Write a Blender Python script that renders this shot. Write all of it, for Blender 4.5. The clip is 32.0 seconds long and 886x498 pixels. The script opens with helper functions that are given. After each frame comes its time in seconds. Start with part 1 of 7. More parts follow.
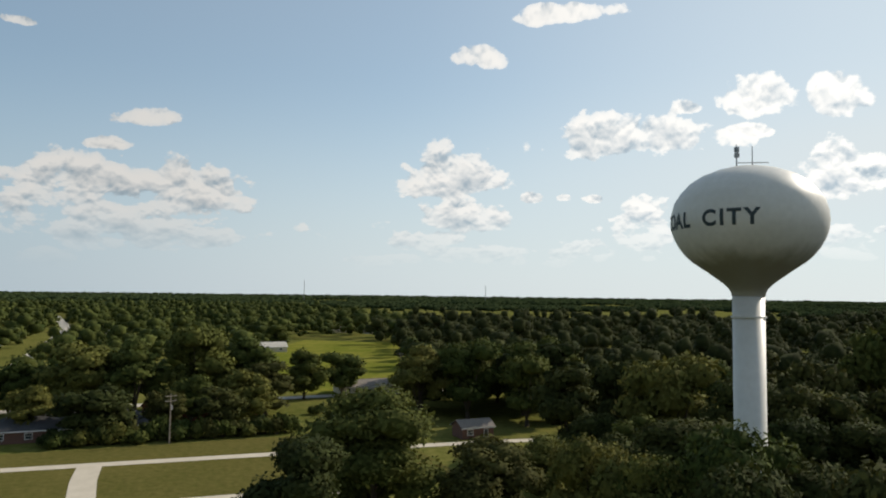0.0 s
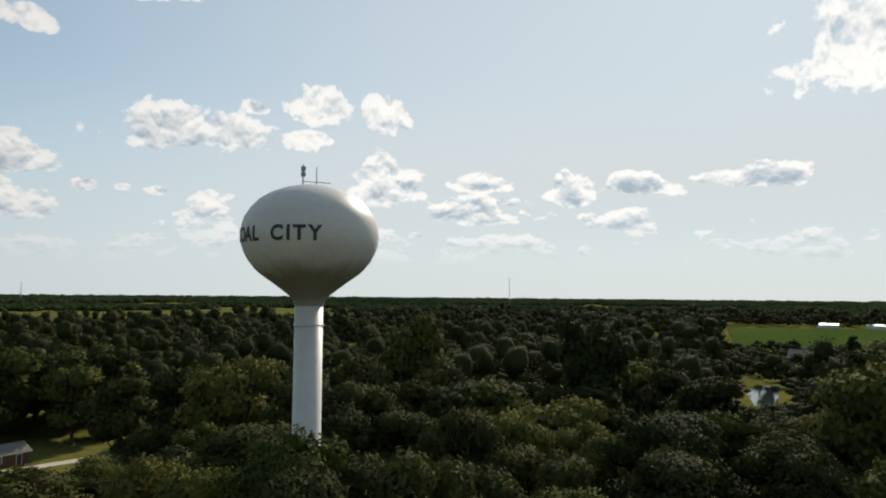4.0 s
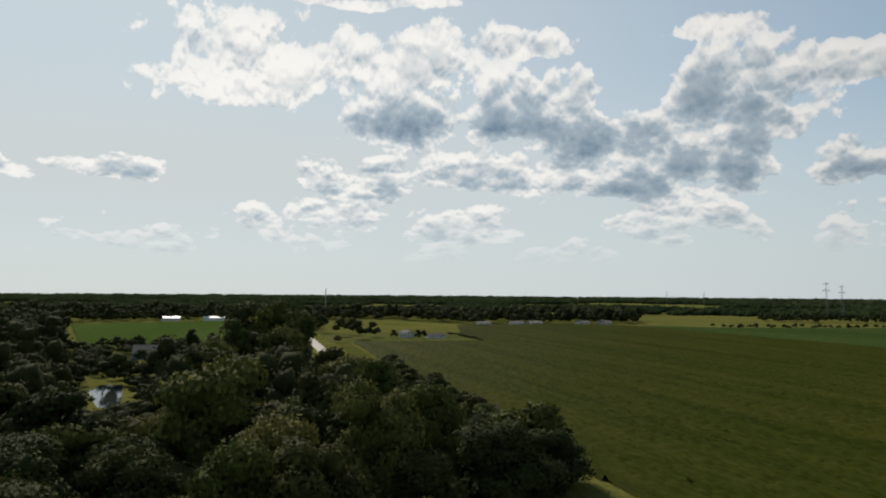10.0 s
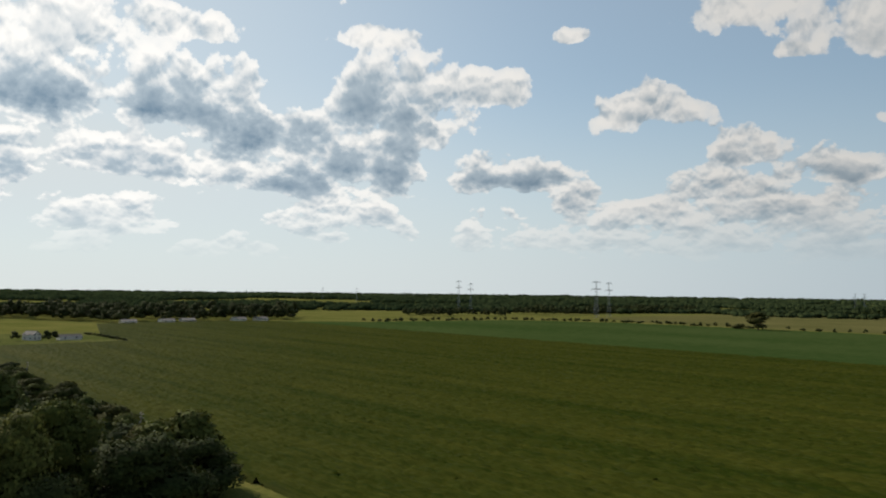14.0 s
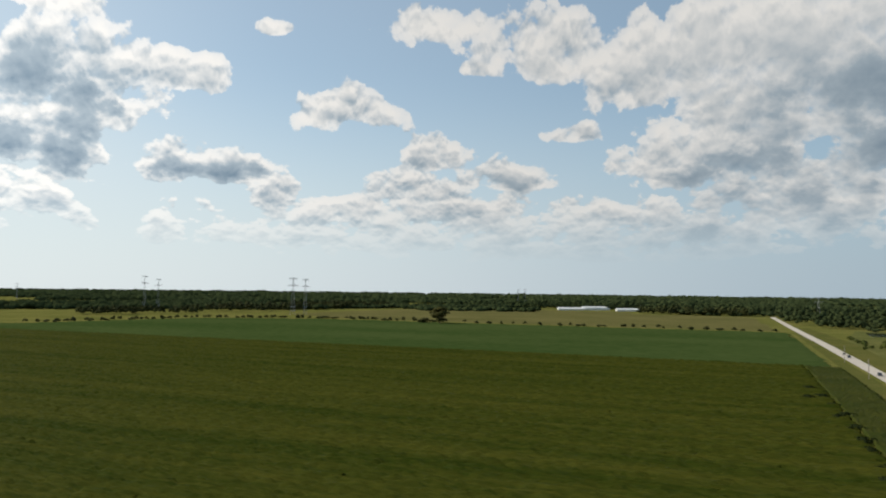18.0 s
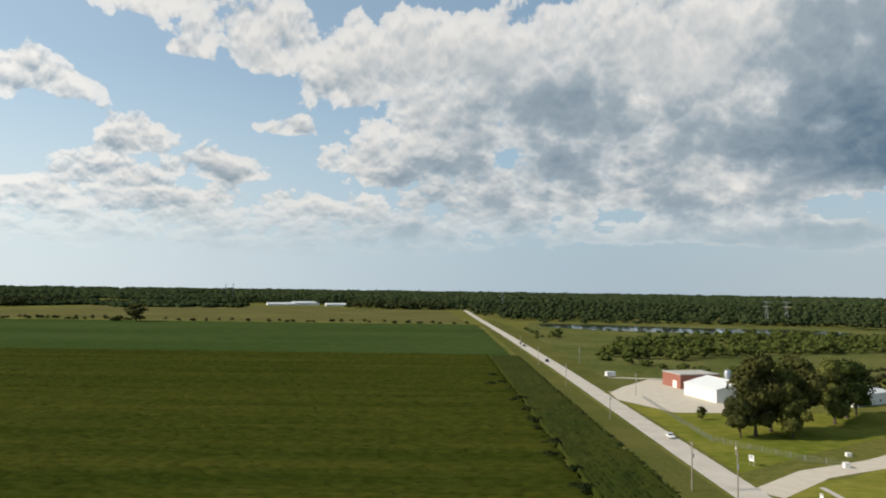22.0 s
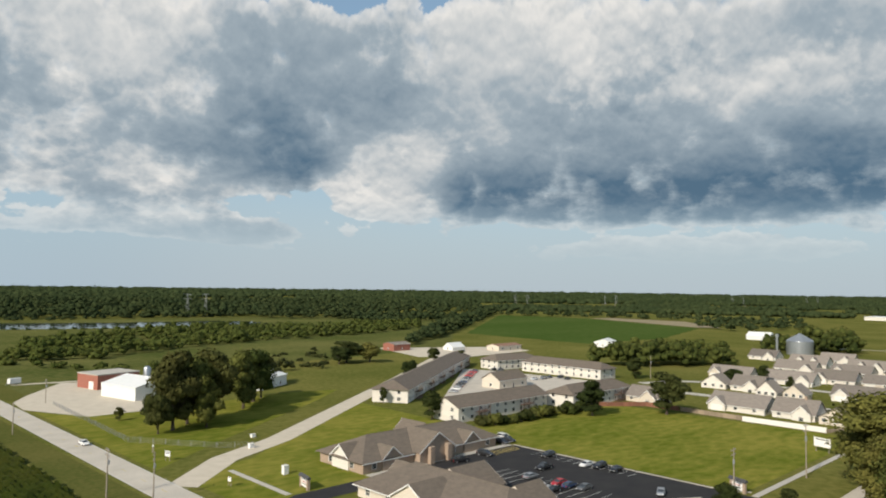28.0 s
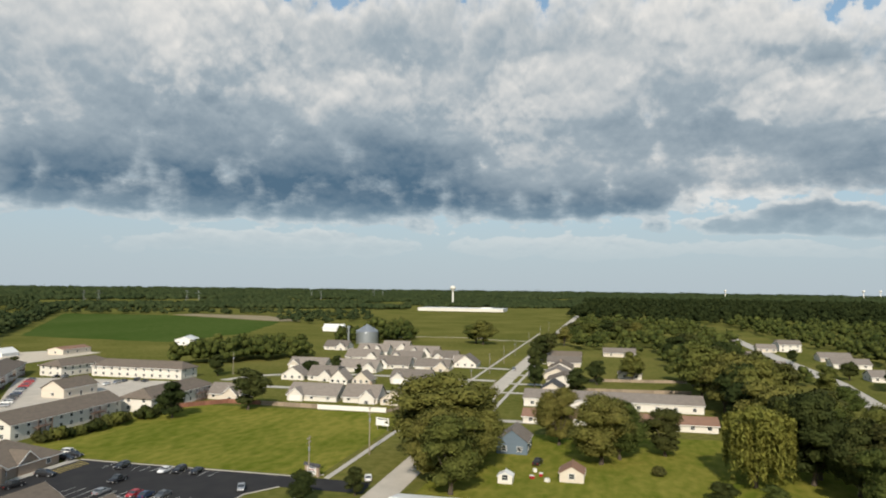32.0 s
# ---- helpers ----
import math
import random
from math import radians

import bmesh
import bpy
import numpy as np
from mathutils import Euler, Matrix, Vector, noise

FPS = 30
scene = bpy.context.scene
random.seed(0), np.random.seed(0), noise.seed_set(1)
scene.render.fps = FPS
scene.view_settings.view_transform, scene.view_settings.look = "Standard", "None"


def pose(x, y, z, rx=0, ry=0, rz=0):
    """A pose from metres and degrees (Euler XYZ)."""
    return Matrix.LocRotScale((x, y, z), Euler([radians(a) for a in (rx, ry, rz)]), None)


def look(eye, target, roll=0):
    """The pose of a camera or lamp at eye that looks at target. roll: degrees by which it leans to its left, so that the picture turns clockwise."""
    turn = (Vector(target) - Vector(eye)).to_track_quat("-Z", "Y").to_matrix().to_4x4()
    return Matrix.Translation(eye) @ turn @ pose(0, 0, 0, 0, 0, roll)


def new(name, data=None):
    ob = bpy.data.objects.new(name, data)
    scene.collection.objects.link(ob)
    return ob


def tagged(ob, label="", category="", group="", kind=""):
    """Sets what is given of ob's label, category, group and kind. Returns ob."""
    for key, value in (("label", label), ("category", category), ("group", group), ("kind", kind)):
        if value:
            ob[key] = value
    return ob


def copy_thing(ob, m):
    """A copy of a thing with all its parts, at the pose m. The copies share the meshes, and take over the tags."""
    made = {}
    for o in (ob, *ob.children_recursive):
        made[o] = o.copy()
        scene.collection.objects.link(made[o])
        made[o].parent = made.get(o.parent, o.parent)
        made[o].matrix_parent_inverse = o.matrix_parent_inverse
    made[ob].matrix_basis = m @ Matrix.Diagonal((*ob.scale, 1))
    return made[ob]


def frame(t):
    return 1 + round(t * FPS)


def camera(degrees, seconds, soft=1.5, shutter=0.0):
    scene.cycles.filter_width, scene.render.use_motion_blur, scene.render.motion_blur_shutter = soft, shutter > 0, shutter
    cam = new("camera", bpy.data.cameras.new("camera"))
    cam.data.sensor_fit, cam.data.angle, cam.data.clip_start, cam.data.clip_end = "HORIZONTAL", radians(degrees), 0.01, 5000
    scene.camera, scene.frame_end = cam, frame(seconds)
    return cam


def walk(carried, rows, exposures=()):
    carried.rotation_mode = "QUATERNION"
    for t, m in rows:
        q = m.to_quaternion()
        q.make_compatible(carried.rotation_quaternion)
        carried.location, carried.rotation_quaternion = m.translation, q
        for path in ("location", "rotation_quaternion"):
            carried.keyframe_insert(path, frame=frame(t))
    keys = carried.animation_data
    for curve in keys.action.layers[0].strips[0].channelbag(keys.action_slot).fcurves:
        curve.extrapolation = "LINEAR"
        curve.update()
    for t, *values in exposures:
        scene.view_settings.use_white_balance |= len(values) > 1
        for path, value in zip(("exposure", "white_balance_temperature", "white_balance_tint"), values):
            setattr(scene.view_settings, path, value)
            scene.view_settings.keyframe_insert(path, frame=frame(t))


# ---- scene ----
import itertools

cam = camera(63.7, 32.0, soft=2.0)
# seconds, place, tilt, lean, turn
PATH = [
    (0, 0.00, 0.00, 35.00, 93.62, -0.70, -23.50),
    (0.5, -0.10, -0.07, 35.20, 93.64, -0.62, -27.50),
    (1, -0.21, -0.13, 35.41, 93.67, -0.54, -32.17),
    (1.5, -0.33, -0.18, 35.62, 93.67, -0.51, -36.17),
    (2, -0.45, -0.23, 35.83, 93.69, -0.50, -40.77),
    (2.5, -0.57, -0.27, 36.04, 93.68, -0.48, -44.86),
    (3, -0.70, -0.31, 36.26, 93.70, -0.49, -49.38),
    (3.5, -0.84, -0.34, 36.48, 93.71, -0.49, -53.45),
    (5.5, -1.43, -0.39, 37.39, 93.71, -0.47, -70.68),
    (6, -1.59, -0.39, 37.62, 93.71, -0.44, -75.18),
    (6.5, -1.75, -0.38, 37.85, 93.70, -0.45, -79.08),
    (7, -1.92, -0.36, 38.08, 93.69, -0.50, -83.41),
    (7.5, -2.08, -0.34, 38.31, 93.67, -0.52, -87.18),
    (8, -2.26, -0.32, 38.55, 93.64, -0.50, -91.42),
    (8.5, -2.43, -0.28, 38.78, 93.62, -0.48, -95.08),
    (9, -2.61, -0.24, 39.02, 93.59, -0.43, -98.98),
    (9.5, -2.78, -0.19, 39.25, 93.56, -0.42, -102.84),
    (10, -2.96, -0.14, 39.49, 93.53, -0.41, -106.59),
    (10.5, -3.14, -0.08, 39.72, 93.52, -0.44, -110.29),
    (11, -3.32, -0.02, 39.96, 93.50, -0.48, -113.86),
    (11.5, -3.51, 0.05, 40.20, 93.50, -0.48, -117.33),
    (12, -3.69, 0.13, 40.43, 93.49, -0.48, -120.68),
    (12.5, -3.87, 0.21, 40.66, 93.46, -0.51, -123.99),
    (13, -4.04, 0.30, 40.90, 93.44, -0.55, -127.16),
    (13.5, -4.22, 0.39, 41.13, 93.40, -0.62, -130.42),
    (14, -4.40, 0.49, 41.36, 93.36, -0.67, -133.52),
    (14.5, -4.57, 0.59, 41.59, 93.31, -0.67, -136.71),
    (16.5, -5.21, 1.05, 42.51, 93.25, -0.71, -148.57),
    (17, -5.35, 1.17, 42.73, 93.26, -0.70, -151.43),
    (17.5, -5.49, 1.30, 42.95, 93.25, -0.70, -154.36),
    (18, -5.62, 1.43, 43.18, 93.25, -0.67, -157.46),
    (18.5, -5.75, 1.57, 43.40, 93.23, -0.65, -160.47),
    (19, -5.86, 1.70, 43.61, 93.21, -0.66, -163.50),
    (19.5, -5.96, 1.84, 43.83, 93.17, -0.68, -166.45),
    (20, -6.05, 1.99, 44.05, 93.16, -0.70, -169.30),
    (20.5, -6.13, 2.13, 44.26, 93.14, -0.71, -172.00),
    (21, -6.20, 2.28, 44.47, 93.13, -0.77, -174.75),
    (21.5, -6.26, 2.43, 44.68, 93.11, -0.80, -177.50),
    (22, -6.30, 2.57, 44.89, 93.09, -0.82, -180.38),
    (22.5, -6.32, 2.72, 45.10, 93.08, -0.84, -183.20),
    (23, -6.33, 2.87, 45.30, 93.07, -0.88, -186.16),
    (23.5, -6.32, 3.02, 45.50, 93.05, -0.87, -189.33),
    (24, -6.30, 3.17, 45.70, 93.05, -0.87, -193.24),
    (24.5, -6.25, 3.32, 45.90, 93.06, -0.89, -196.68),
    (26.5, -5.86, 3.90, 46.68, 93.06, -0.83, -212.24),
    (27, -5.70, 4.04, 46.87, 93.05, -0.80, -216.40),
    (27.5, -5.52, 4.17, 47.06, 93.03, -0.76, -220.18),
    (28, -5.31, 4.30, 47.24, 93.02, -0.74, -224.39),
    (28.5, -5.07, 4.43, 47.43, 93.02, -0.77, -228.16),
    (29, -4.81, 4.55, 47.61, 93.00, -0.75, -232.43),
    (29.5, -4.51, 4.66, 47.79, 93.00, -0.74, -236.27),
    (30, -4.18, 4.77, 47.98, 92.99, -0.77, -240.57),
    (30.5, -3.82, 4.88, 48.16, 92.97, -0.77, -244.38),
    (31, -3.43, 4.97, 48.33, 92.96, -0.79, -248.67),
    (31.5, -3.00, 5.06, 48.51, 92.97, -0.77, -252.50),
    (32, -2.53, 5.14, 48.69, 92.96, -0.70, -256.89),
]
EXPOSURES = [(0, -0.2), (3, -0.28), (6, -0.45), (9, -0.5), (13, -0.35), (19, -0.1), (24, 0.0), (28, 0.0), (32, 0.0)]
walk(cam, [(r[0], pose(*r[1:])) for r in PATH], EXPOSURES)

# ---- light ----
SUN_ELEVATION, SUN_AZIMUTH = 33.0, -82.0     # degrees; azimuth turns left from +y
world = bpy.data.worlds.new("sky")
scene.world = world
world.use_nodes = True
wt = world.node_tree
wt.nodes.clear()


def wnode(kind, **inputs):
    nd = wt.nodes.new(kind)
    for k, v in inputs.items():
        setattr(nd, k, v)
    return nd


def wmath(op, a, b=None, c=None):
    nd = wt.nodes.new("ShaderNodeMath")
    nd.operation = op
    for i, v in enumerate((a, b, c)):
        if v is None:
            continue
        if isinstance(v, (int, float)):
            nd.inputs[i].default_value = v
        else:
            wt.links.new(v, nd.inputs[i])
    return nd.outputs[0]


def wramp(x, lo, hi, a=0.0, b=1.0):
    nd = wt.nodes.new("ShaderNodeMapRange")
    nd.interpolation_type = "SMOOTHSTEP"
    wt.links.new(x, nd.inputs[0])
    for i, v in zip((1, 2, 3, 4), (lo, hi, a, b)):
        nd.inputs[i].default_value = v
    return nd.outputs[0]


sky = wnode("ShaderNodeTexSky", sky_type="NISHITA", sun_disc=False)
sky.sun_elevation, sky.sun_rotation = radians(SUN_ELEVATION), radians(-SUN_AZIMUTH)
sky.air_density, sky.dust_density, sky.ozone_density = 1.0, 0.25, 1.0

# the way up into the sky as degrees of turn (from the middle of the view, leftward) and of height
way = wnode("ShaderNodeTexCoord").outputs["Generated"]
spin = wnode("ShaderNodeMapping")
spin.inputs["Rotation"].default_value = (0, 0, radians(140))
wt.links.new(way, spin.inputs[0])
split = wnode("ShaderNodeSeparateXYZ")
wt.links.new(spin.outputs[0], split.inputs[0])
turn = wmath("MULTIPLY", wmath("ARCTAN2", wmath("MULTIPLY", split.outputs[0], -1.0), split.outputs[1]), 57.2958)
height = wmath("MULTIPLY", wmath("ARCSINE", split.outputs[2]), 57.2958)
place = wnode("ShaderNodeCombineXYZ")
wt.links.new(turn, place.inputs[0])
wt.links.new(height, place.inputs[1])


def puff(scale, detail, rough, shift=(0, 0, 0), kind="FBM", wide=0.6):
    """Billowing noise over the sky, wider than high."""
    mp = wnode("ShaderNodeMapping")
    mp.inputs["Location"].default_value = shift
    mp.inputs["Scale"].default_value = (scale * wide, scale, 1)
    wt.links.new(tier.outputs[0], mp.inputs[0])
    nz = wnode("ShaderNodeTexNoise", noise_dimensions="2D", noise_type=kind)
    nz.inputs["Scale"].default_value, nz.inputs["Detail"].default_value, nz.inputs["Roughness"].default_value = 1.0, detail, rough
    wt.links.new(mp.outputs[0], nz.inputs["Vector"])
    return nz


# the cloud layer is flat, so its heads lie closer together towards the horizon
tier = wnode("ShaderNodeCombineXYZ")
wt.links.new(turn, tier.inputs[0])
wt.links.new(wmath("MULTIPLY", wmath("LOGARITHM", wmath("MULTIPLY_ADD", wmath("MAXIMUM", height, -3.0), 1 / 9, 1.0), 2.718282), 17.0), tier.inputs[1])
UP = 0.26
broad, billow = puff(0.16, 3, 0.5), puff(0.42, 10, 0.6, (3.1, 7.7, 0))
lump, lump_up = puff(0.42, 8, 0.56, (3.1, 7.7, 0)), puff(0.42, 8, 0.56, (3.1, 7.7 + UP, 0))
warp = wnode("ShaderNodeVectorMath", operation="MULTIPLY_ADD")
wt.links.new(broad.outputs["Color"], warp.inputs[0])
warp.inputs[1].default_value = (4.0, 1.6, 0)
base = wnode("ShaderNodeVectorMath", operation="SUBTRACT")
wt.links.new(place.outputs[0], base.inputs[0])
base.inputs[1].default_value = (2.0, 0.8, 0)
wt.links.new(base.outputs[0], warp.inputs[2])
CLOUDS = []


def cloud(a, e, w, h, dark):
    """One cloud: its middle and half size in degrees, and how deep its grey is."""
    CLOUDS.append((a, e, w, h, dark))


cloud(140.8, 6.8, 9.3, 3.6, 0.30)
cloud(144.9, 8.5, 4.4, 2.1, 0.15)
cloud(136.5, 7.9, 4.5, 2.2, 0.20)
cloud(140.3, 4.7, 8.5, 2.1, 0.40)
cloud(146.4, 2.0, 2.3, 1.1, 0.30)
cloud(139.6, 12.9, 2.4, 0.9, 0.05)
cloud(141.7, 11.0, 2.5, 0.6, 0.15)
cloud(115.7, 9.6, 4.4, 2.6, 0.30)
cloud(114.9, 6.2, 4.3, 1.6, 0.35)
cloud(117.6, 4.3, 3.1, 0.9, 0.30)
cloud(113.2, 18.5, 2.8, 1.3, 0.10)
cloud(106.4, 21.8, 4.3, 0.9, 0.10)
cloud(101.6, 12.4, 7.4, 2.0, 0.25)
cloud(92.4, 14.9, 3.0, 1.8, 0.15)
cloud(87.0, 14.3, 2.5, 1.8, 0.15)
cloud(97.3, 14.3, 1.6, 0.7, 0.05)
cloud(93.8, 12.4, 2.0, 0.7, 0.10)
cloud(87.5, 9.1, 3.5, 2.5, 0.30)
cloud(100.3, 5.5, 3.1, 2.3, 0.25)
cloud(104.8, 3.7, 2.7, 1.2, 0.25)
cloud(109.5, 7.8, 1.0, 0.5, 0.20)
cloud(106.8, 7.7, 1.0, 0.4, 0.20)
cloud(104.2, 7.7, 1.0, 0.4, 0.20)
cloud(123.0, 2.4, 3.0, 1.0, 0.15)
cloud(111.3, 3.0, 8.0, 0.9, 0.20)
cloud(86.9, 3.9, 2.5, 1.4, 0.20)
cloud(147.8, 18.2, 1.5, 0.5, 0.10)
cloud(80.3, 9.3, 3.6, 1.1, 0.50)
cloud(79.4, 6.8, 5.3, 1.5, 0.50)
cloud(81.2, 3.7, 2.1, 1.1, 0.50)
cloud(77.6, 4.0, 3.9, 1.0, 0.40)
cloud(71.4, 8.6, 2.8, 1.7, 0.40)
cloud(66.7, 8.9, 3.3, 1.3, 0.50)
cloud(58.7, 9.2, 5.1, 1.0, 0.45)
cloud(67.8, 5.8, 4.1, 1.2, 0.50)
cloud(55.8, 3.9, 3.5, 1.3, 0.65)
cloud(51.8, 4.4, 1.0, 0.5, 0.60)
cloud(70.7, 3.4, 1.0, 0.5, 0.50)
cloud(74.9, 3.0, 1.5, 0.5, 0.50)
cloud(60.9, 4.2, 1.5, 0.5, 0.40)
cloud(84.3, 4.7, 0.9, 0.4, 0.30)
cloud(48.7, 17.7, 9.1, 4.1, 0.12)
cloud(35.8, 18.3, 8.7, 3.2, 0.30)
cloud(35.8, 14.2, 7.6, 2.8, 0.84)
cloud(25.6, 14.4, 7.6, 3.6, 0.84)
cloud(19.0, 12.3, 6.6, 2.4, 0.95)
cloud(27.8, 9.8, 10.9, 2.5, 0.45)
cloud(40.4, 9.1, 4.9, 2.1, 0.60)
cloud(43.5, 5.7, 5.8, 2.6, 0.50)
cloud(32.2, 5.2, 5.0, 2.1, 0.55)
cloud(11.8, 16.3, 3.7, 3.5, 0.78)
cloud(13.0, 11.8, 4.4, 3.2, 0.72)
cloud(15.6, 8.8, 8.4, 1.9, 0.95)
cloud(14.9, 5.5, 6.2, 2.3, 0.78)
cloud(39.5, 22.5, 8.5, 0.7, 0.15)
cloud(27.7, 19.4, 4.9, 1.4, 0.10)
cloud(23.6, 2.9, 3.7, 0.7, 0.40)
cloud(34.0, 3.0, 3.0, 0.8, 0.40)
cloud(9.5, 14.9, 6.9, 4.3, 0.75)
cloud(12.3, 19.8, 4.1, 1.2, 0.15)
cloud(3.6, 16.3, 4.8, 2.0, 0.25)
cloud(0.9, 9.7, 5.1, 2.0, 0.70)
cloud(12.7, 10.3, 6.1, 2.8, 0.70)
cloud(-8.8, 14.3, 5.6, 2.0, 0.30)
cloud(-16.9, 11.3, 2.9, 1.9, 0.40)
cloud(-4.2, 7.4, 2.1, 1.5, 0.50)
cloud(15.4, 5.7, 6.1, 2.3, 0.50)
cloud(1.8, 4.9, 3.4, 2.3, 0.45)
cloud(-14.7, 7.8, 4.8, 2.3, 0.50)
cloud(-6.6, 5.2, 5.4, 2.5, 0.45)
cloud(-13.2, 4.2, 6.2, 1.9, 0.40)
cloud(-17.0, 11.2, 3.3, 1.7, 0.35)
cloud(-16.0, 7.4, 4.3, 2.1, 0.45)
cloud(-22.3, 9.1, 5.1, 1.5, 0.40)
cloud(-27.8, 12.3, 2.8, 1.0, 0.25)
cloud(-20.1, 17.2, 1.5, 1.0, 0.10)
cloud(-9.8, 5.2, 10.1, 3.0, 0.40)
cloud(-21.9, 5.1, 12.6, 2.9, 0.45)
cloud(-17.1, 20.7, 6.1, 1.9, 0.15)
cloud(-26.3, 18.8, 8.2, 3.1, 0.20)
cloud(-33.2, 16.5, 6.5, 3.4, 0.30)
cloud(-41.0, 19.3, 11.7, 3.7, 0.32)
cloud(-47.8, 16.7, 9.6, 4.5, 0.5)
cloud(-52.6, 12.6, 4.9, 4.0, 0.5)
cloud(-39.7, 10.7, 7.1, 3.0, 0.45)
cloud(-35.0, 10.0, 4.9, 2.3, 0.30)
cloud(-45.8, 7.9, 7.7, 2.9, 0.55)
cloud(-43.8, 5.0, 10.1, 2.2, 0.65)
cloud(-31.0, 4.2, 12.4, 2.3, 0.50)
cloud(-52.4, 4.8, 3.9, 1.4, 0.48)
cloud(-3.5, 19.9, 1.8, 0.7, 0.10)
cloud(-55.8, 17.3, 14.8, 6.3, 0.48)
cloud(-66.5, 17.4, 13.5, 5.5, 0.7)
cloud(-62.3, 12.3, 11.8, 3.7, 0.76)
cloud(-72.2, 10.5, 7.2, 2.5, 0.80)
cloud(-42.1, 13.8, 10.2, 4.5, 0.35)
cloud(-53.6, 9.9, 7.5, 3.1, 0.40)
cloud(-60.2, 8.1, 9.6, 2.0, 0.56)
cloud(-62.3, 5.9, 8.2, 1.5, 0.68)
cloud(-42.2, 5.8, 15.0, 2.6, 0.50)
cloud(-25.0, 5.6, 11.0, 2.4, 0.45)
cloud(-68.4, 4.1, 5.5, 1.2, 0.48)
cloud(-94.0, 14.2, 34.2, 10.8, 0.36)
cloud(-61.0, 13.7, 19.2, 8.7, 0.48)
cloud(-77.7, 7.7, 3.3, 2.8, 0.10)
cloud(-80.5, 8.0, 4.3, 3.4, 0.24)
cloud(-77.8, 6.0, 3.5, 0.8, 0.20)
cloud(-97.6, 7.8, 11.1, 2.8, 1.26)
cloud(-108.6, 8.1, 11.0, 3.5, 1.32)
cloud(-106.7, 11.5, 12.2, 3.5, 0.72)
cloud(-94.0, 13.8, 12.4, 5.7, 0.56)
cloud(-90.4, 18.5, 7.6, 3.6, 0.20)
cloud(-63.0, 12.7, 15.4, 5.7, 0.60)
cloud(-73.5, 17.3, 10.4, 5.3, 0.85)
cloud(-61.2, 7.5, 7.6, 2.4, 0.80)
cloud(-61.3, 4.6, 9.7, 1.4, 0.64)
cloud(-90.9, 18.1, 8.4, 5.3, 0.25)
cloud(-112.4, 17.2, 8.1, 4.3, 0.48)
cloud(-117.4, 14.2, 43.4, 11.0, 0.40)
cloud(-94.9, 8.0, 12.2, 3.6, 1.32)
cloud(-108.4, 8.2, 11.9, 3.6, 1.21)
cloud(-101.7, 13.1, 14.2, 3.9, 0.80)
cloud(-126.6, 7.1, 10.8, 2.3, 1.10)
cloud(-144.9, 13.7, 4.4, 2.0, 0.00)
cloud(-126.5, 15.4, 5.0, 2.2, 0.08)
cloud(-124.3, 12.4, 12.5, 5.0, 0.60)
cloud(-139.2, 13.0, 10.9, 5.8, 0.65)
cloud(-143.7, 5.2, 9.3, 1.6, 0.99)
cloud(-135.2, 17.4, 13.8, 5.8, 0.55)
cloud(-126.6, 3.1, 10.3, 1.0, 0.08)
cloud(-142.2, 3.0, 7.9, 0.7, 0.08)
cloud(-104.1, 3.2, 12.0, 1.3, 0.36)
cloud(-144.8, 10.6, 7.0, 4.1, 0.65)


def cloud_group(members):
    """A node group that adds a few clouds' gloom, share and bulk at a place in the sky to those before."""
    g = bpy.data.node_groups.new("clouds", "ShaderNodeTree")
    for s in ("place", "before"):
        g.interface.new_socket(s, in_out="INPUT", socket_type="NodeSocketVector")
    g.interface.new_socket("sum", in_out="OUTPUT", socket_type="NodeSocketVector")
    gi, go = g.nodes.new("NodeGroupInput"), g.nodes.new("NodeGroupOutput")

    def m(op, *vals, kind="ShaderNodeMath"):
        nd = g.nodes.new(kind)
        if op:
            nd.operation = op
        for i, v in enumerate(vals):
            if isinstance(v, bpy.types.NodeSocket):
                g.links.new(v, nd.inputs[i])
            else:
                nd.inputs[i].default_value = v
        return nd

    total = gi.outputs[1]
    here = m("MULTIPLY_ADD", total, (1e-7, 1e-7, 0), gi.outputs[0], kind="ShaderNodeVectorMath").outputs[0]     # keeps the groups in order
    for a, e, w, h, dark in members:
        e, h = e - 0.22 * h, h * 1.18
        q = m("MULTIPLY_ADD", here, (1 / w, 1 / h, 0), (-a / w, -e / h, 0), kind="ShaderNodeVectorMath").outputs[0]
        flat = m("MAXIMUM", q, m("MULTIPLY", q, (-1.0, -1.65, 0), kind="ShaderNodeVectorMath").outputs[0], kind="ShaderNodeVectorMath").outputs[0]
        ln = m("LENGTH", flat, kind="ShaderNodeVectorMath").outputs["Value"]
        k = m("MAXIMUM", m("SUBTRACT", 1.35, ln).outputs[0], 0.0).outputs[0]
        up = m("DOT_PRODUCT", q, (0, 1, 0), kind="ShaderNodeVectorMath").outputs["Value"]
        say = min(max(40 / (w * h), 0.12), 4.0) ** (1.0 if a > -50 else 0.65)      # the smaller a cloud, the more its own tone tells
        slope = 0.8 if a > -50 else 0.3
        belly = m("MULTIPLY_ADD", up, -slope * dark * say, 0.95 * dark * say).outputs[0]      # flat grey bases, pale tops
        c = m("", belly, say, m("POWER", k, 4.0).outputs[0], kind="ShaderNodeCombineXYZ").outputs[0]
        total = m("MULTIPLY_ADD", c, k, total, kind="ShaderNodeVectorMath").outputs[0]
    g.links.new(total, go.inputs[0])
    return g


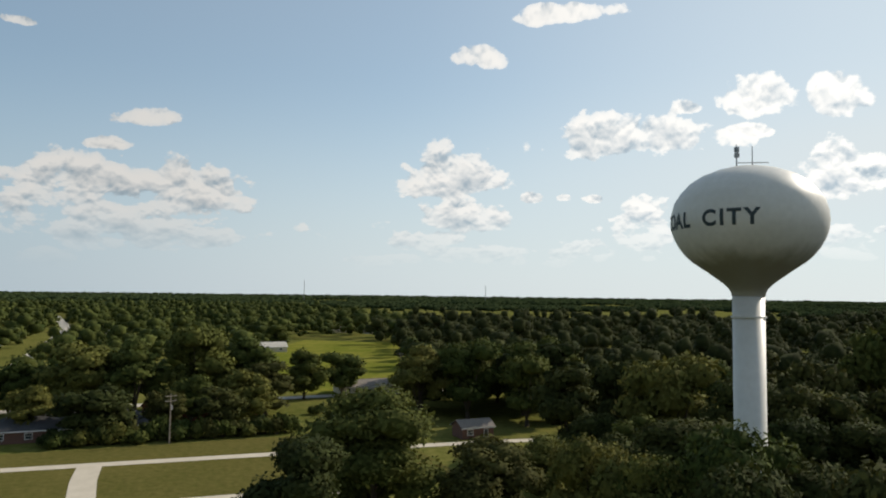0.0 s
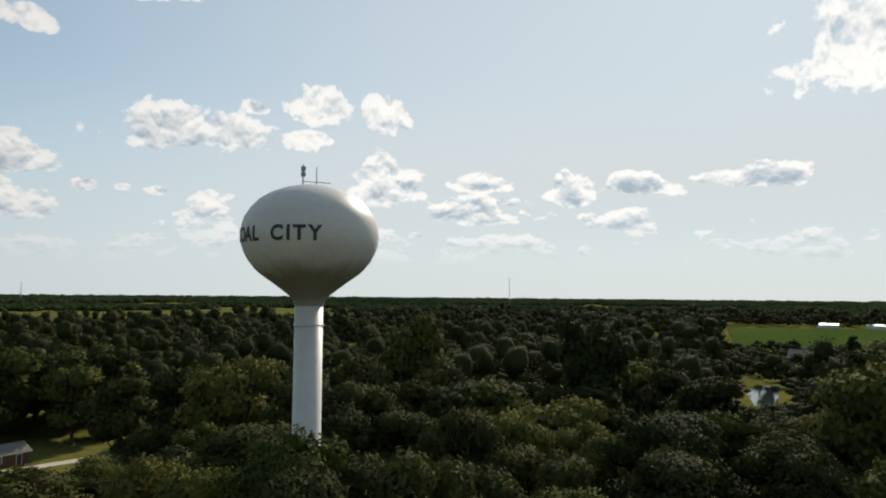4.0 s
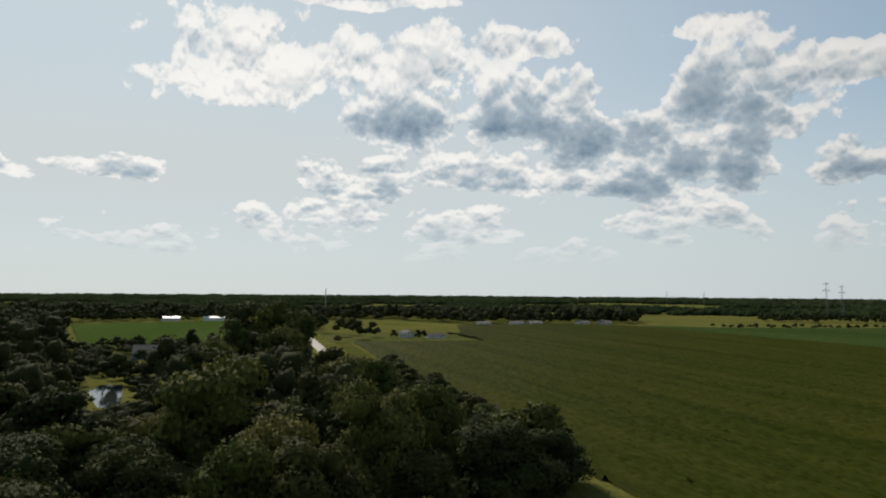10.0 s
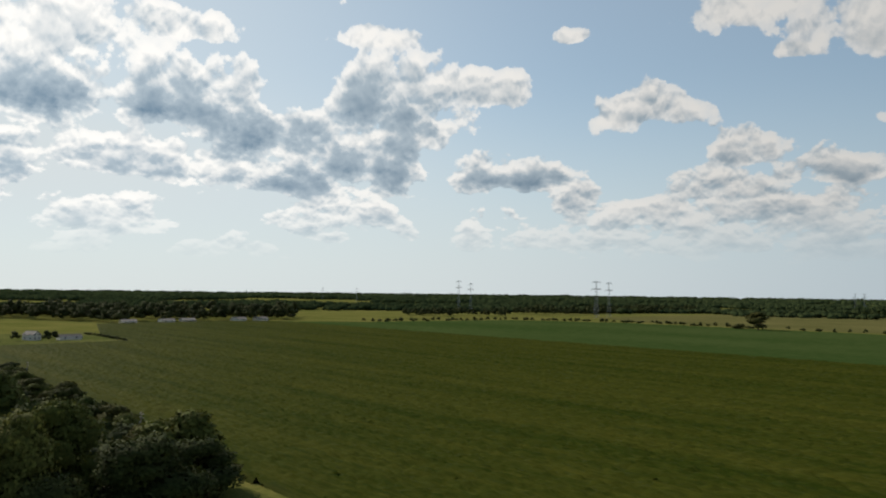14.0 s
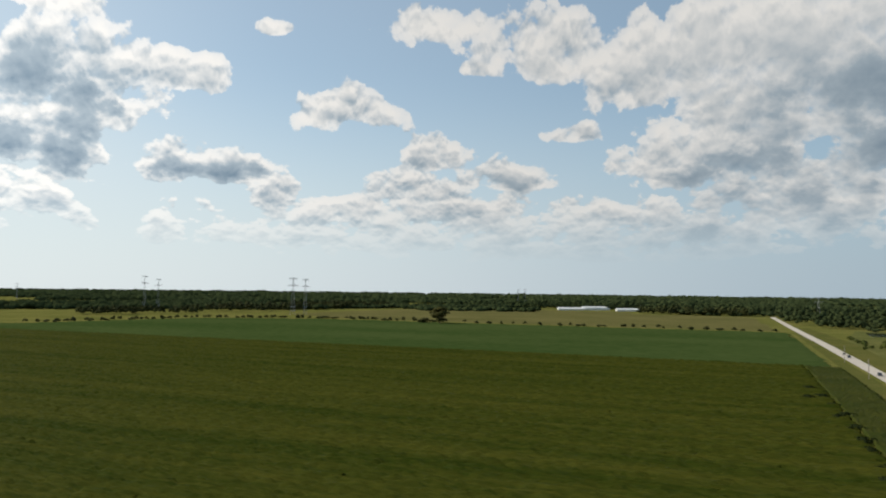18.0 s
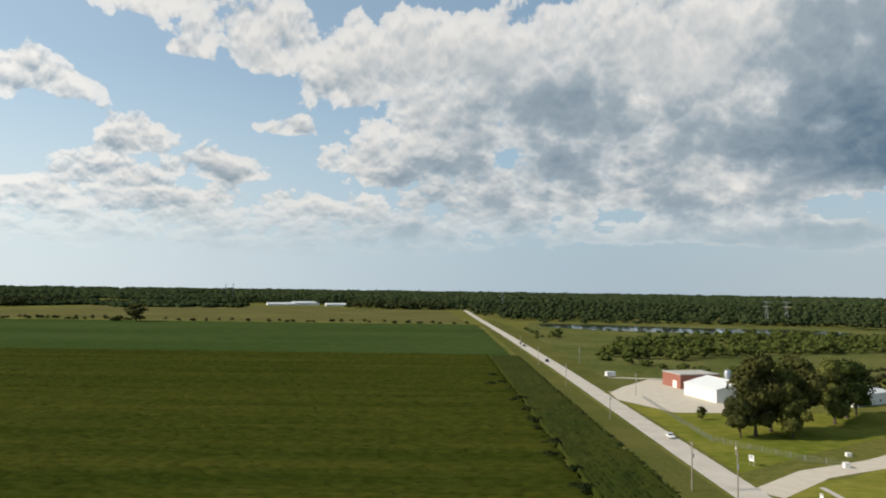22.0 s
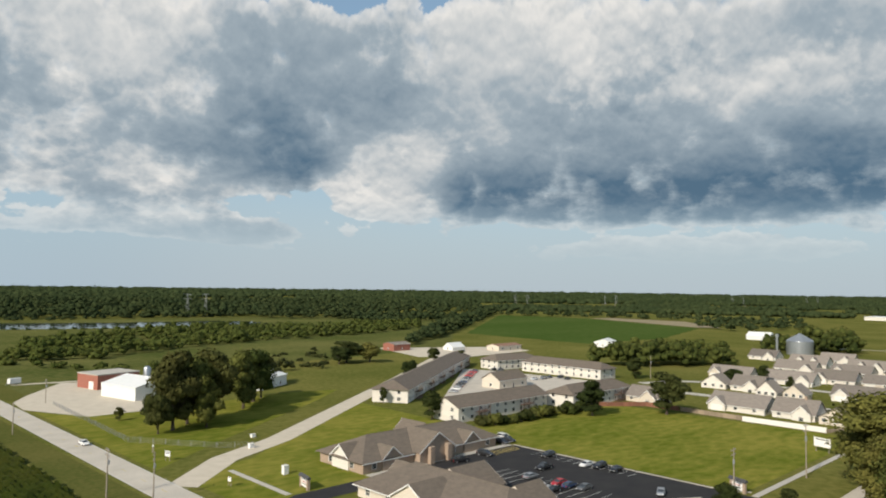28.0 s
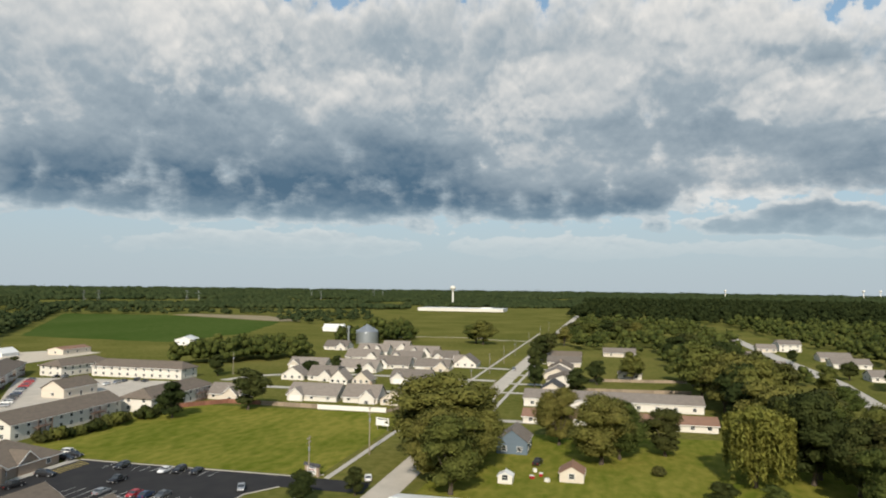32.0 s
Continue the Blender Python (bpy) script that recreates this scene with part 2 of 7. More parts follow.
CHUNK = 12
sums = None
for i in range(0, len(CLOUDS), CHUNK):
    nd = wnode("ShaderNodeGroup")
    nd.node_tree = cloud_group(CLOUDS[i:i + CHUNK])
    wt.links.new(warp.outputs[0], nd.inputs[0])
    if sums is not None:
        wt.links.new(sums, nd.inputs[1])
    sums = nd.outputs[0]
parts_ = wnode("ShaderNodeSeparateXYZ")
wt.links.new(sums, parts_.inputs[0])
gloom, share = parts_.outputs[0], parts_.outputs[1]
bulk = wmath("SUBTRACT", wmath("POWER", parts_.outputs[2], 0.2), 0.37)
low_band = wmath("MULTIPLY", wramp(height, 0.8, 3.0), wramp(height, 9.0, 5.0))
bulk = wmath("MAXIMUM", bulk, wmath("MULTIPLY_ADD", low_band, 0.8, -0.98))      # small fair-weather clouds low down everywhere
n1 = wmath("SUBTRACT", billow.outputs[0], 0.5)
grey = wmath("MINIMUM", wmath("DIVIDE", gloom, wmath("ADD", share, 0.02)), 1.02)


def heads(up):
    """Distance from the middles of the rounded cloud heads, at a place or a little above it."""
    mp = wnode("ShaderNodeMapping")
    mp.inputs["Location"].default_value = (5.0, 2.0 + up, 0)
    mp.inputs["Scale"].default_value = (0.34, 0.46, 1)
    wt.links.new(curl.outputs[0], mp.inputs[0])
    vo = wnode("ShaderNodeTexVoronoi", voronoi_dimensions="2D", feature="SMOOTH_F1")
    vo.inputs["Scale"].default_value, vo.inputs["Detail"].default_value, vo.inputs["Roughness"].default_value = 1.0, 3.0, 0.5
    vo.inputs["Smoothness"].default_value = 0.25
    wt.links.new(mp.outputs[0], vo.inputs["Vector"])
    return vo.outputs["Distance"]


curl = wnode("ShaderNodeVectorMath", operation="MULTIPLY_ADD")
wt.links.new(billow.outputs["Color"], curl.inputs[0])
curl.inputs[1].default_value = (1.5, 1.1, 0)
wt.links.new(tier.outputs[0], curl.inputs[2])
deck = wramp(turn, -14.0, -44.0)      # the closed grey deck of cloud away from the sun
closed = wramp(turn, -42.0, -78.0)
domes, domes_up = heads(0.0), heads(0.14)
edge = wmath("MULTIPLY_ADD", domes, -0.42, 0.26)
mass = wmath("ADD", wmath("MULTIPLY_ADD", n1, 1.5, wmath("MULTIPLY_ADD", wmath("MULTIPLY", closed, wramp(bulk, 0.0, 0.4)), 0.3, wmath("MINIMUM", bulk, wramp(height, 3.0, 12.0, 0.28, 0.55)))), edge)
cover = wmath("MULTIPLY", wramp(mass, 0.0, 0.13), wramp(mass, -0.05, 0.5, 0.72, 1.0))
swell, swirl = puff(0.1, 4, 0.5, (1.3, 2.2, 0), wide=0.5), puff(0.26, 8, 0.6, (9.0, 4.0, 0), wide=0.45)
folds = wmath("ADD", wmath("SUBTRACT", swell.outputs[0], 0.5), wmath("MULTIPLY_ADD", swirl.outputs[0], 0.8, -0.4))
puffed = wmath("MULTIPLY_ADD", wmath("SUBTRACT", domes, domes_up), 0.8, wmath("SUBTRACT", lump_up.outputs[0], lump.outputs[0]))
lit = wmath("MULTIPLY", wmath("MULTIPLY", puffed, wramp(mass, 0.15, 0.8, 1.0, 0.4)), wmath("MULTIPLY_ADD", deck, -0.8, 1.7))      # tops of the billows catch the light
depth = wmath("MULTIPLY", grey, wramp(mass, 0.1, 0.75))
bodied = wmath("MULTIPLY_ADD", grey, 0.34, wmath("MULTIPLY", depth, 1.1))
shade = wmath("ADD", wmath("MULTIPLY_ADD", wmath("MULTIPLY", folds, wmath("MULTIPLY", deck, wmath("MULTIPLY", wramp(grey, 0.1, 0.5), wramp(grey, 0.6, 1.0, 1.0, 0.4)))), 1.3, bodied), lit)
# nearer heads that stand before the deck, each with a crisp pale rim
bank = puff(0.15, 9, 0.58, (2.0, 8.3, 0), wide=0.5)
fore = wmath("MULTIPLY_ADD", wmath("SUBTRACT", bank.outputs[0], 0.5), 2.2, wmath("MULTIPLY", edge, 0.6))
before = wmath("MULTIPLY", wmath("MULTIPLY", wramp(fore, -0.04, 0.26), wmath("MULTIPLY", deck, wramp(grey, 0.35, 0.7, 1.0, 0.0))), wramp(height, 3.0, 8.0, 0.2, 0.7))
fore_shade = wmath("ADD", wmath("MULTIPLY", wmath("MULTIPLY_ADD", wramp(fore, 0.05, 0.7), 0.75, 0.2), grey), wmath("MULTIPLY", lit, 1.2))
blend = wnode("ShaderNodeMix", data_type="FLOAT")
wt.links.new(before, blend.inputs[0])
wt.links.new(shade, blend.inputs[2])
wt.links.new(fore_shade, blend.inputs[3])
shade = wmath("MULTIPLY", blend.outputs[0], wmath("MULTIPLY", wramp(height, 1.0, 9.0, 0.75, 1.0), wramp(height, 12.0, 21.0, 1.0, 0.82)))
tone = wnode("ShaderNodeValToRGB")
wt.links.new(wmath("MULTIPLY", shade, 0.7), tone.inputs[0])
tone.color_ramp.elements[0].position, tone.color_ramp.elements[0].color = 0.0, (0.95, 0.93, 0.89, 1)
tone.color_ramp.elements[1].position, tone.color_ramp.elements[1].color = 1.0, (0.105, 0.19, 0.28, 1)
mid = tone.color_ramp.elements.new(0.4)
mid.color = (0.41, 0.49, 0.55, 1)
sky_light, cloud_light, haze_light = wnode("ShaderNodeBackground"), wnode("ShaderNodeBackground"), wnode("ShaderNodeBackground")
sky_light.inputs[1].default_value = 0.13
haze_light.inputs[1].default_value = 1.0
toward = wnode("ShaderNodeVectorMath", operation="DOT_PRODUCT")
wt.links.new(way, toward.inputs[0])
toward.inputs[1].default_value = (-math.sin(radians(SUN_AZIMUTH)), math.cos(radians(SUN_AZIMUTH)), 0)
veil = wnode("ShaderNodeMix", data_type="RGBA")
wt.links.new(wramp(toward.outputs["Value"], -0.6, 1.0), veil.inputs[0])
veil.inputs[6].default_value, veil.inputs[7].default_value = (0.36, 0.465, 0.56, 1), (0.84, 0.91, 0.93, 1)
murk = wnode("ShaderNodeMix", data_type="RGBA")
wt.links.new(wmath("MULTIPLY", wramp(turn, -46.0, -72.0), wramp(height, 14.0, 3.0)), murk.inputs[0])
wt.links.new(veil.outputs[2], murk.inputs[6])
murk.inputs[7].default_value = (0.43, 0.505, 0.57, 1)
wt.links.new(murk.outputs[2], haze_light.inputs[0])
clear = wnode("ShaderNodeMix", data_type="RGBA", blend_type="MULTIPLY")
clear.inputs[0].default_value = 1.0
wt.links.new(sky.outputs[0], clear.inputs[6])
clear.inputs[7].default_value = (0.8, 0.99, 1.0, 1)
wt.links.new(clear.outputs[2], sky_light.inputs[0])
wt.links.new(tone.outputs[0], cloud_light.inputs[0])
hazy, cloudy = wnode("ShaderNodeMixShader"), wnode("ShaderNodeMixShader")
wt.links.new(wmath("MULTIPLY_ADD", wramp(toward.outputs["Value"], 0.4, 1.0), wramp(height, 2.0, 12.0, 0.0, 0.42), wramp(height, 0.0, 18.0, 0.95, 0.4)), hazy.inputs[0])
wt.links.new(sky_light.outputs[0], hazy.inputs[1])
wt.links.new(haze_light.outputs[0], hazy.inputs[2])
wt.links.new(wmath("MULTIPLY", cover, wramp(height, 1.2, 7.5, 0.0, 1.0)), cloudy.inputs[0])
wt.links.new(hazy.outputs[0], cloudy.inputs[1])
wt.links.new(cloud_light.outputs[0], cloudy.inputs[2])
wt.links.new(wramp(toward.outputs["Value"], 0.1, 1.0, 0.84, 1.38), cloud_light.inputs[1])
out = wnode("ShaderNodeOutputWorld")
wt.links.new(cloudy.outputs[0], out.inputs[0])

sun = new("sun", bpy.data.lights.new("sun", "SUN"))
sun.data.energy, sun.data.angle, sun.data.color = 5.0, radians(0.6), (1.0, 0.9, 0.76)
_a, _e = radians(SUN_AZIMUTH), radians(SUN_ELEVATION)
SUN_WAY = Vector((-math.sin(_a) * math.cos(_e), math.cos(_a) * math.cos(_e), math.sin(_e)))
sun.matrix_world = look(SUN_WAY * 300, (0, 0, 0))

# ---- materials ----
def mat(name, c1, c2=None, scale=1.0, rough=0.85, bump=0.0, metal=0.0, fine=8.0, rnd=0.0, island=0.0, leafy=0.0, spec=0.3,
        stretch=(1, 1, 1)):
    """A surface with two colours mixed at two scales, random tone by object or island, and fine relief."""
    m = bpy.data.materials.new(name)
    m.use_nodes = True
    nt = m.node_tree
    bsdf = nt.nodes["Principled BSDF"]
    bsdf.inputs["Roughness"].default_value = rough
    bsdf.inputs["Metallic"].default_value = metal
    bsdf.inputs["Specular IOR Level"].default_value = spec
    c2 = c2 or tuple(0.8 * v for v in c1)
    co = nt.nodes.new("ShaderNodeTexCoord")
    mp = nt.nodes.new("ShaderNodeMapping")
    mp.inputs["Scale"].default_value = stretch
    nt.links.new(co.outputs["Object"], mp.inputs[0])
    n1, n2 = nt.nodes.new("ShaderNodeTexNoise"), nt.nodes.new("ShaderNodeTexNoise")
    for nd, s, d in ((n1, scale, 4), (n2, scale * fine, 5)):
        nt.links.new(mp.outputs[0], nd.inputs["Vector"])
        nd.inputs["Scale"].default_value, nd.inputs["Detail"].default_value = s, d
    add = nt.nodes.new("ShaderNodeMath")
    add.operation = "ADD"
    nt.links.new(n1.outputs[0], add.inputs[0])
    nt.links.new(n2.outputs[0], add.inputs[1])
    mr = nt.nodes.new("ShaderNodeMapRange")
    nt.links.new(add.outputs[0], mr.inputs[0])
    mr.inputs[1].default_value, mr.inputs[2].default_value = 0.76, 1.24
    mx = nt.nodes.new("ShaderNodeMix")
    mx.data_type = "RGBA"
    nt.links.new(mr.outputs[0], mx.inputs[0])
    mx.inputs[6].default_value, mx.inputs[7].default_value = (*c1, 1), (*c2, 1)
    col = mx.outputs[2]
    if rnd or island:
        hsv = nt.nodes.new("ShaderNodeHueSaturation")
        nt.links.new(col, hsv.inputs["Color"])
        if island:
            src = nt.nodes.new("ShaderNodeNewGeometry").outputs["Random Per Island"]
        else:
            src = nt.nodes.new("ShaderNodeObjectInfo").outputs["Random"]
        amount = island or rnd
        r1 = nt.nodes.new("ShaderNodeMapRange")
        nt.links.new(src, r1.inputs[0])
        r1.inputs[3].default_value, r1.inputs[4].default_value = 1 - amount, 1 + amount
        nt.links.new(r1.outputs[0], hsv.inputs["Value"])
        if rnd and island:
            oi = nt.nodes.new("ShaderNodeObjectInfo")
            r2 = nt.nodes.new("ShaderNodeMapRange")
            nt.links.new(oi.outputs["Random"], r2.inputs[0])
            r2.inputs[3].default_value, r2.inputs[4].default_value = 0.5 - rnd * 0.09, 0.5 + rnd * 0.05
            nt.links.new(r2.outputs[0], hsv.inputs["Hue"])
            mu = nt.nodes.new("ShaderNodeMath")
            mu.operation = "MULTIPLY"
            r3 = nt.nodes.new("ShaderNodeMapRange")
            nt.links.new(oi.outputs["Random"], r3.inputs[0])
            r3.inputs[3].default_value, r3.inputs[4].default_value = 1 + rnd * 0.6, 1 - rnd * 0.6
            nt.links.new(r1.outputs[0], mu.inputs[0])
            nt.links.new(r3.outputs[0], mu.inputs[1])
            nt.links.new(mu.outputs[0], hsv.inputs["Value"])
        col = hsv.outputs[0]
    nt.links.new(col, bsdf.inputs["Base Color"])
    if bump:
        bp = nt.nodes.new("ShaderNodeBump")
        bp.inputs["Strength"].default_value = bump
        bp.inputs["Distance"].default_value = 0.3 / scale / fine
        nt.links.new(n2.outputs[0], bp.inputs["Height"])
        nt.links.new(bp.outputs[0], bsdf.inputs["Normal"])
    if leafy:
        tr = nt.nodes.new("ShaderNodeBsdfTranslucent")
        nt.links.new(col, tr.inputs[0])
        ms = nt.nodes.new("ShaderNodeMixShader")
        ms.inputs[0].default_value = leafy
        nt.links.new(bsdf.outputs[0], ms.inputs[1])
        nt.links.new(tr.outputs[0], ms.inputs[2])
        nt.links.new(ms.outputs[0], nt.nodes["Material Output"].inputs[0])
    return m


GRASS = mat("grass", (0.084, 0.096, 0.022), (0.156, 0.144, 0.042), 0.018, 0.95, 0.5, fine=22, spec=0.0)
DRY_GRASS = mat("dry_grass", (0.085, 0.082, 0.022), (0.125, 0.108, 0.034), 0.03, 0.95, 0.5, fine=22, spec=0.0)
MEADOW = mat("meadow", (0.06, 0.077, 0.02), (0.13, 0.127, 0.043), 0.014, 0.95, 0.5, fine=18, spec=0.0)
LAWN = mat("lawn", (0.097, 0.12, 0.016), (0.2, 0.186, 0.038), 0.022, 0.95, 0.5, fine=9, spec=0.0, stretch=(1, 1.8, 1))
CROP_A = mat("soy_crop", (0.023, 0.034, 0.004), (0.053, 0.056, 0.0085), 0.07, 0.7, 0.9, fine=14, spec=0.006, stretch=(0.05, 1.1, 1))
CROP_B = mat("young_crop", (0.032, 0.056, 0.014), (0.055, 0.076, 0.023), 0.01, 0.95, 0.4, fine=30, spec=0.0, stretch=(0.25, 1, 1))
CROP_E = mat("bright_crop", (0.045, 0.078, 0.016), (0.07, 0.098, 0.026), 0.01, 0.95, 0.4, fine=30, spec=0.0, stretch=(0.25, 1, 1))
CROP_C = mat("far_crop", (0.085, 0.085, 0.028), (0.13, 0.118, 0.045), 0.01, 0.95, 0.3, fine=30, spec=0.0)
SOIL = mat("bare_soil", (0.28, 0.22, 0.13), (0.2, 0.17, 0.1), 0.05, 0.95, 0.3)
ASPHALT_OLD = mat("weathered_asphalt", (0.5, 0.455, 0.385), (0.4, 0.362, 0.305), 0.15, 0.9, 0.2, fine=25)
ASPHALT_NEW = mat("dark_asphalt", (0.024, 0.024, 0.026), (0.038, 0.037, 0.036), 0.2, 0.9, 0.2, fine=25, spec=0.12)
CONCRETE = mat("concrete", (0.45, 0.42, 0.37), (0.38, 0.355, 0.31), 0.3, 0.9, 0.2, fine=12)
GRAVEL = mat("gravel", (0.54, 0.48, 0.385), (0.45, 0.395, 0.31), 0.3, 0.95, 0.4, fine=30)
LEAF_OAK = mat("oak_leaves", (0.06, 0.076, 0.018), (0.115, 0.126, 0.031), 0.25, 0.85, spec=0.08, fine=6, rnd=0.5, island=0.3, leafy=0.2)
LEAF_DARK = mat("dark_leaves", (0.032, 0.043, 0.013), (0.056, 0.065, 0.018), 0.25, 0.85, spec=0.08, fine=6, rnd=0.5, island=0.3, leafy=0.18)
LEAF_WILLOW = mat("willow_leaves", (0.23, 0.22, 0.045), (0.15, 0.16, 0.034), 0.4, 0.8, spec=0.1, fine=6, island=0.25, leafy=0.35)
# backlit shade is put into the woods' colour; the town's copy stays brighter
WOODS = mat("woods_leaves", (0.022, 0.028, 0.01), (0.055, 0.06, 0.019), 0.05, 0.85, spec=0.05, fine=8, island=0.22, leafy=0.12)
TOWN_LEAVES = mat("town_leaves", (0.026, 0.038, 0.01), (0.09, 0.102, 0.026), 0.05, 0.85, spec=0.05, fine=8, island=0.2, leafy=0.12)
# distance haze is put into this leaf colour as a bluish grey
HAZED_LEAVES = mat("hazed_woods_leaves", (0.03, 0.045, 0.02), (0.052, 0.066, 0.026), 0.01, 0.9, spec=0.0, fine=8, island=0.12, leafy=0.15)
SHRUB_LEAVES = mat("shrub_leaves", (0.045, 0.062, 0.014), (0.085, 0.098, 0.024), 0.05, 0.85, spec=0.05, fine=8, island=0.18, leafy=0.15)
# cloud shadow over the western woods is put into this darker leaf colour
SHADOW_LEAVES = mat("shadow_toned_leaves", (0.015, 0.022, 0.009), (0.032, 0.041, 0.014), 0.03, 0.9, spec=0.0, fine=8, island=0.15, leafy=0.1)
BARK = mat("bark", (0.09, 0.07, 0.05), (0.06, 0.048, 0.036), 2, 0.95, 0.5)
ROOF_BROWN = mat("brown_shingles", (0.16, 0.13, 0.102), (0.115, 0.095, 0.076), 0.6, 0.9, 0.3, fine=8, stretch=(1, 1, 4))
ROOF_GREY = mat("grey_shingles", (0.21, 0.182, 0.155), (0.15, 0.132, 0.115), 0.6, 0.9, 0.3, fine=8, stretch=(1, 1, 4), rnd=0.25)
ROOF_RUST = mat("rust_brown_roof", (0.26, 0.15, 0.1), (0.2, 0.12, 0.085), 0.5, 0.85, 0.2, fine=8)
ROOF_UMBER = mat("dull_red_brown_shingles", (0.13, 0.07, 0.05), (0.095, 0.055, 0.04), 0.6, 0.9, 0.3, fine=8)
ROOF_WHITE = mat("white_metal_roof", (0.72, 0.72, 0.7), (0.65, 0.65, 0.63), 0.5, 0.4, 0.1, spec=0.5)
ROOF_DARK = mat("charcoal_shingles", (0.05, 0.05, 0.055), (0.07, 0.07, 0.07), 0.6, 0.9, 0.2)
SIDING_WHITE = mat("white_siding", (0.68, 0.64, 0.58), (0.58, 0.55, 0.49), 0.5, 0.7, 0.15, fine=10, stretch=(0.3, 0.3, 4))
SIDING_CREAM = mat("cream_siding", (0.6, 0.54, 0.45), (0.52, 0.46, 0.38), 0.5, 0.7, 0.15, fine=10, stretch=(0.3, 0.3, 4))
SIDING_BLUE = mat("slate_blue_siding", (0.12, 0.16, 0.2), (0.1, 0.135, 0.17), 0.5, 0.7, 0.15, fine=10, stretch=(0.3, 0.3, 4))
STONE_TAN = mat("tan_brick_veneer", (0.37, 0.28, 0.21), (0.29, 0.22, 0.165), 1.5, 0.9, 0.3, fine=6)
BRICK_RED = mat("red_brick", (0.33, 0.13, 0.09), (0.25, 0.1, 0.075), 1.2, 0.9, 0.3, fine=7)
BRICK_DARK = mat("dark_brick", (0.16, 0.085, 0.065), (0.12, 0.07, 0.055), 1.2, 0.9, 0.3, fine=7)
TRIM_WHITE = mat("white_trim", (0.78, 0.77, 0.74), (0.72, 0.71, 0.68), 1, 0.5)
PANE = mat("window_glass", (0.03, 0.035, 0.04), (0.045, 0.05, 0.055), 1, 0.08, spec=0.8)
WOOD_POLE = mat("weathered_pole_wood", (0.3, 0.26, 0.21), (0.24, 0.2, 0.16), 1.5, 0.9, 0.3, stretch=(4, 4, 0.5))
WOOD_FENCE = mat("grey_brown_fence_boards", (0.3, 0.24, 0.17), (0.24, 0.19, 0.14), 0.8, 0.9, 0.3, stretch=(4, 4, 0.5), rnd=0.2)
WOOD_RED = mat("red_brown_fence_boards", (0.24, 0.11, 0.07), (0.19, 0.09, 0.06), 0.8, 0.9, 0.3, stretch=(4, 4, 0.5), rnd=0.2)
VINYL = mat("white_vinyl", (0.74, 0.72, 0.67), (0.68, 0.66, 0.61), 0.8, 0.5)
STEEL = mat("galvanised_steel", (0.42, 0.44, 0.46), (0.34, 0.36, 0.38), 0.6, 0.35, 0.1, metal=0.7, stretch=(1, 1, 3))
GREY_METAL = mat("dull_grey_steel", (0.3, 0.31, 0.32), (0.25, 0.26, 0.27), 1, 0.5, metal=0.3)
RUBBER = mat("tyre_rubber", (0.02, 0.02, 0.02), (0.028, 0.028, 0.028), 3, 0.85)
LETTER = mat("dark_lettering_paint", (0.035, 0.05, 0.055), (0.045, 0.06, 0.065), 2, 0.5)
WATER = mat("pond_water", (0.02, 0.03, 0.03), (0.03, 0.04, 0.035), 0.05, 0.06, 0.05, spec=0.5)
WEED = mat("wetland_reeds", (0.068, 0.08, 0.02), (0.112, 0.106, 0.032), 0.03, 0.95, 0.4, fine=25, spec=0.0)
CROP_D = mat("corn_leaves", (0.025, 0.037, 0.006), (0.047, 0.051, 0.009), 0.05, 0.7, 0.3, fine=20, spec=0.01)

# ---- ground ----
def link_mesh(name, verts, faces, material, smooth=False):
    me = bpy.data.meshes.new(name)
    me.from_pydata([tuple(v) for v in verts], [], [tuple(f) for f in faces])
    me.materials.append(material)
    if smooth:
        me.polygons.foreach_set("use_smooth", [True] * len(me.polygons))
    me.update()
    return me


def relief(x, y):
    """The land's height: flat near by, rolling gently up to a low rise far off."""
    r = math.hypot(x, y)
    k = min(max((r - 1800) / 3000, 0), 1)
    return k * k * (3 - 2 * k) * 4 * (1 + 0.25 * noise.noise((x / 900, y / 900, 3)))


RINGS = [0, 30, 70, 120, 200, 300, 450, 650, 900, 1200, 1500, 1800, 2200, 2600, 3000, 3400, 3800, 4200, 4600, 4900]
STEPS = 120
gv = [(0, 0, 0)]
gf = []
for i, r in enumerate(RINGS[1:]):
    for j in range(STEPS):
        a = 2 * math.pi * j / STEPS
        x, y = r * math.cos(a), r * math.sin(a)
        gv.append((x, y, relief(x, y)))
for j in range(STEPS):
    gf.append((0, 1 + j, 1 + (j + 1) % STEPS))
for i in range(len(RINGS) - 2):
    for j in range(STEPS):
        a, b = 1 + i * STEPS, 1 + (i + 1) * STEPS
        gf.append((a + j, b + j, b + (j + 1) % STEPS, a + (j + 1) % STEPS))
ground = tagged(new("ground", link_mesh("ground", gv, gf, GRASS, True)), "flat green grassland reaching to the horizon", "ground", kind="structure")


def sheet(name, pts, z, material, label, category, thick=0.0, kind="structure"):
    """A flat piece of the ground with its own edge, lying z above the land."""
    bm = bmesh.new()
    f = bm.faces.new([bm.verts.new((x, y, z)) for x, y in pts])
    if f.normal.z < 0:
        f.normal_flip()
    if thick:
        ret = bmesh.ops.extrude_face_region(bm, geom=[f])
        for v in ret["geom"]:
            if isinstance(v, bmesh.types.BMVert):
                v.co.z += thick
    bmesh.ops.recalc_face_normals(bm, faces=bm.faces)
    me = bpy.data.meshes.new(name)
    bm.to_mesh(me)
    bm.free()
    me.materials.append(material)
    return tagged(new(name, me), label, category, kind=kind)


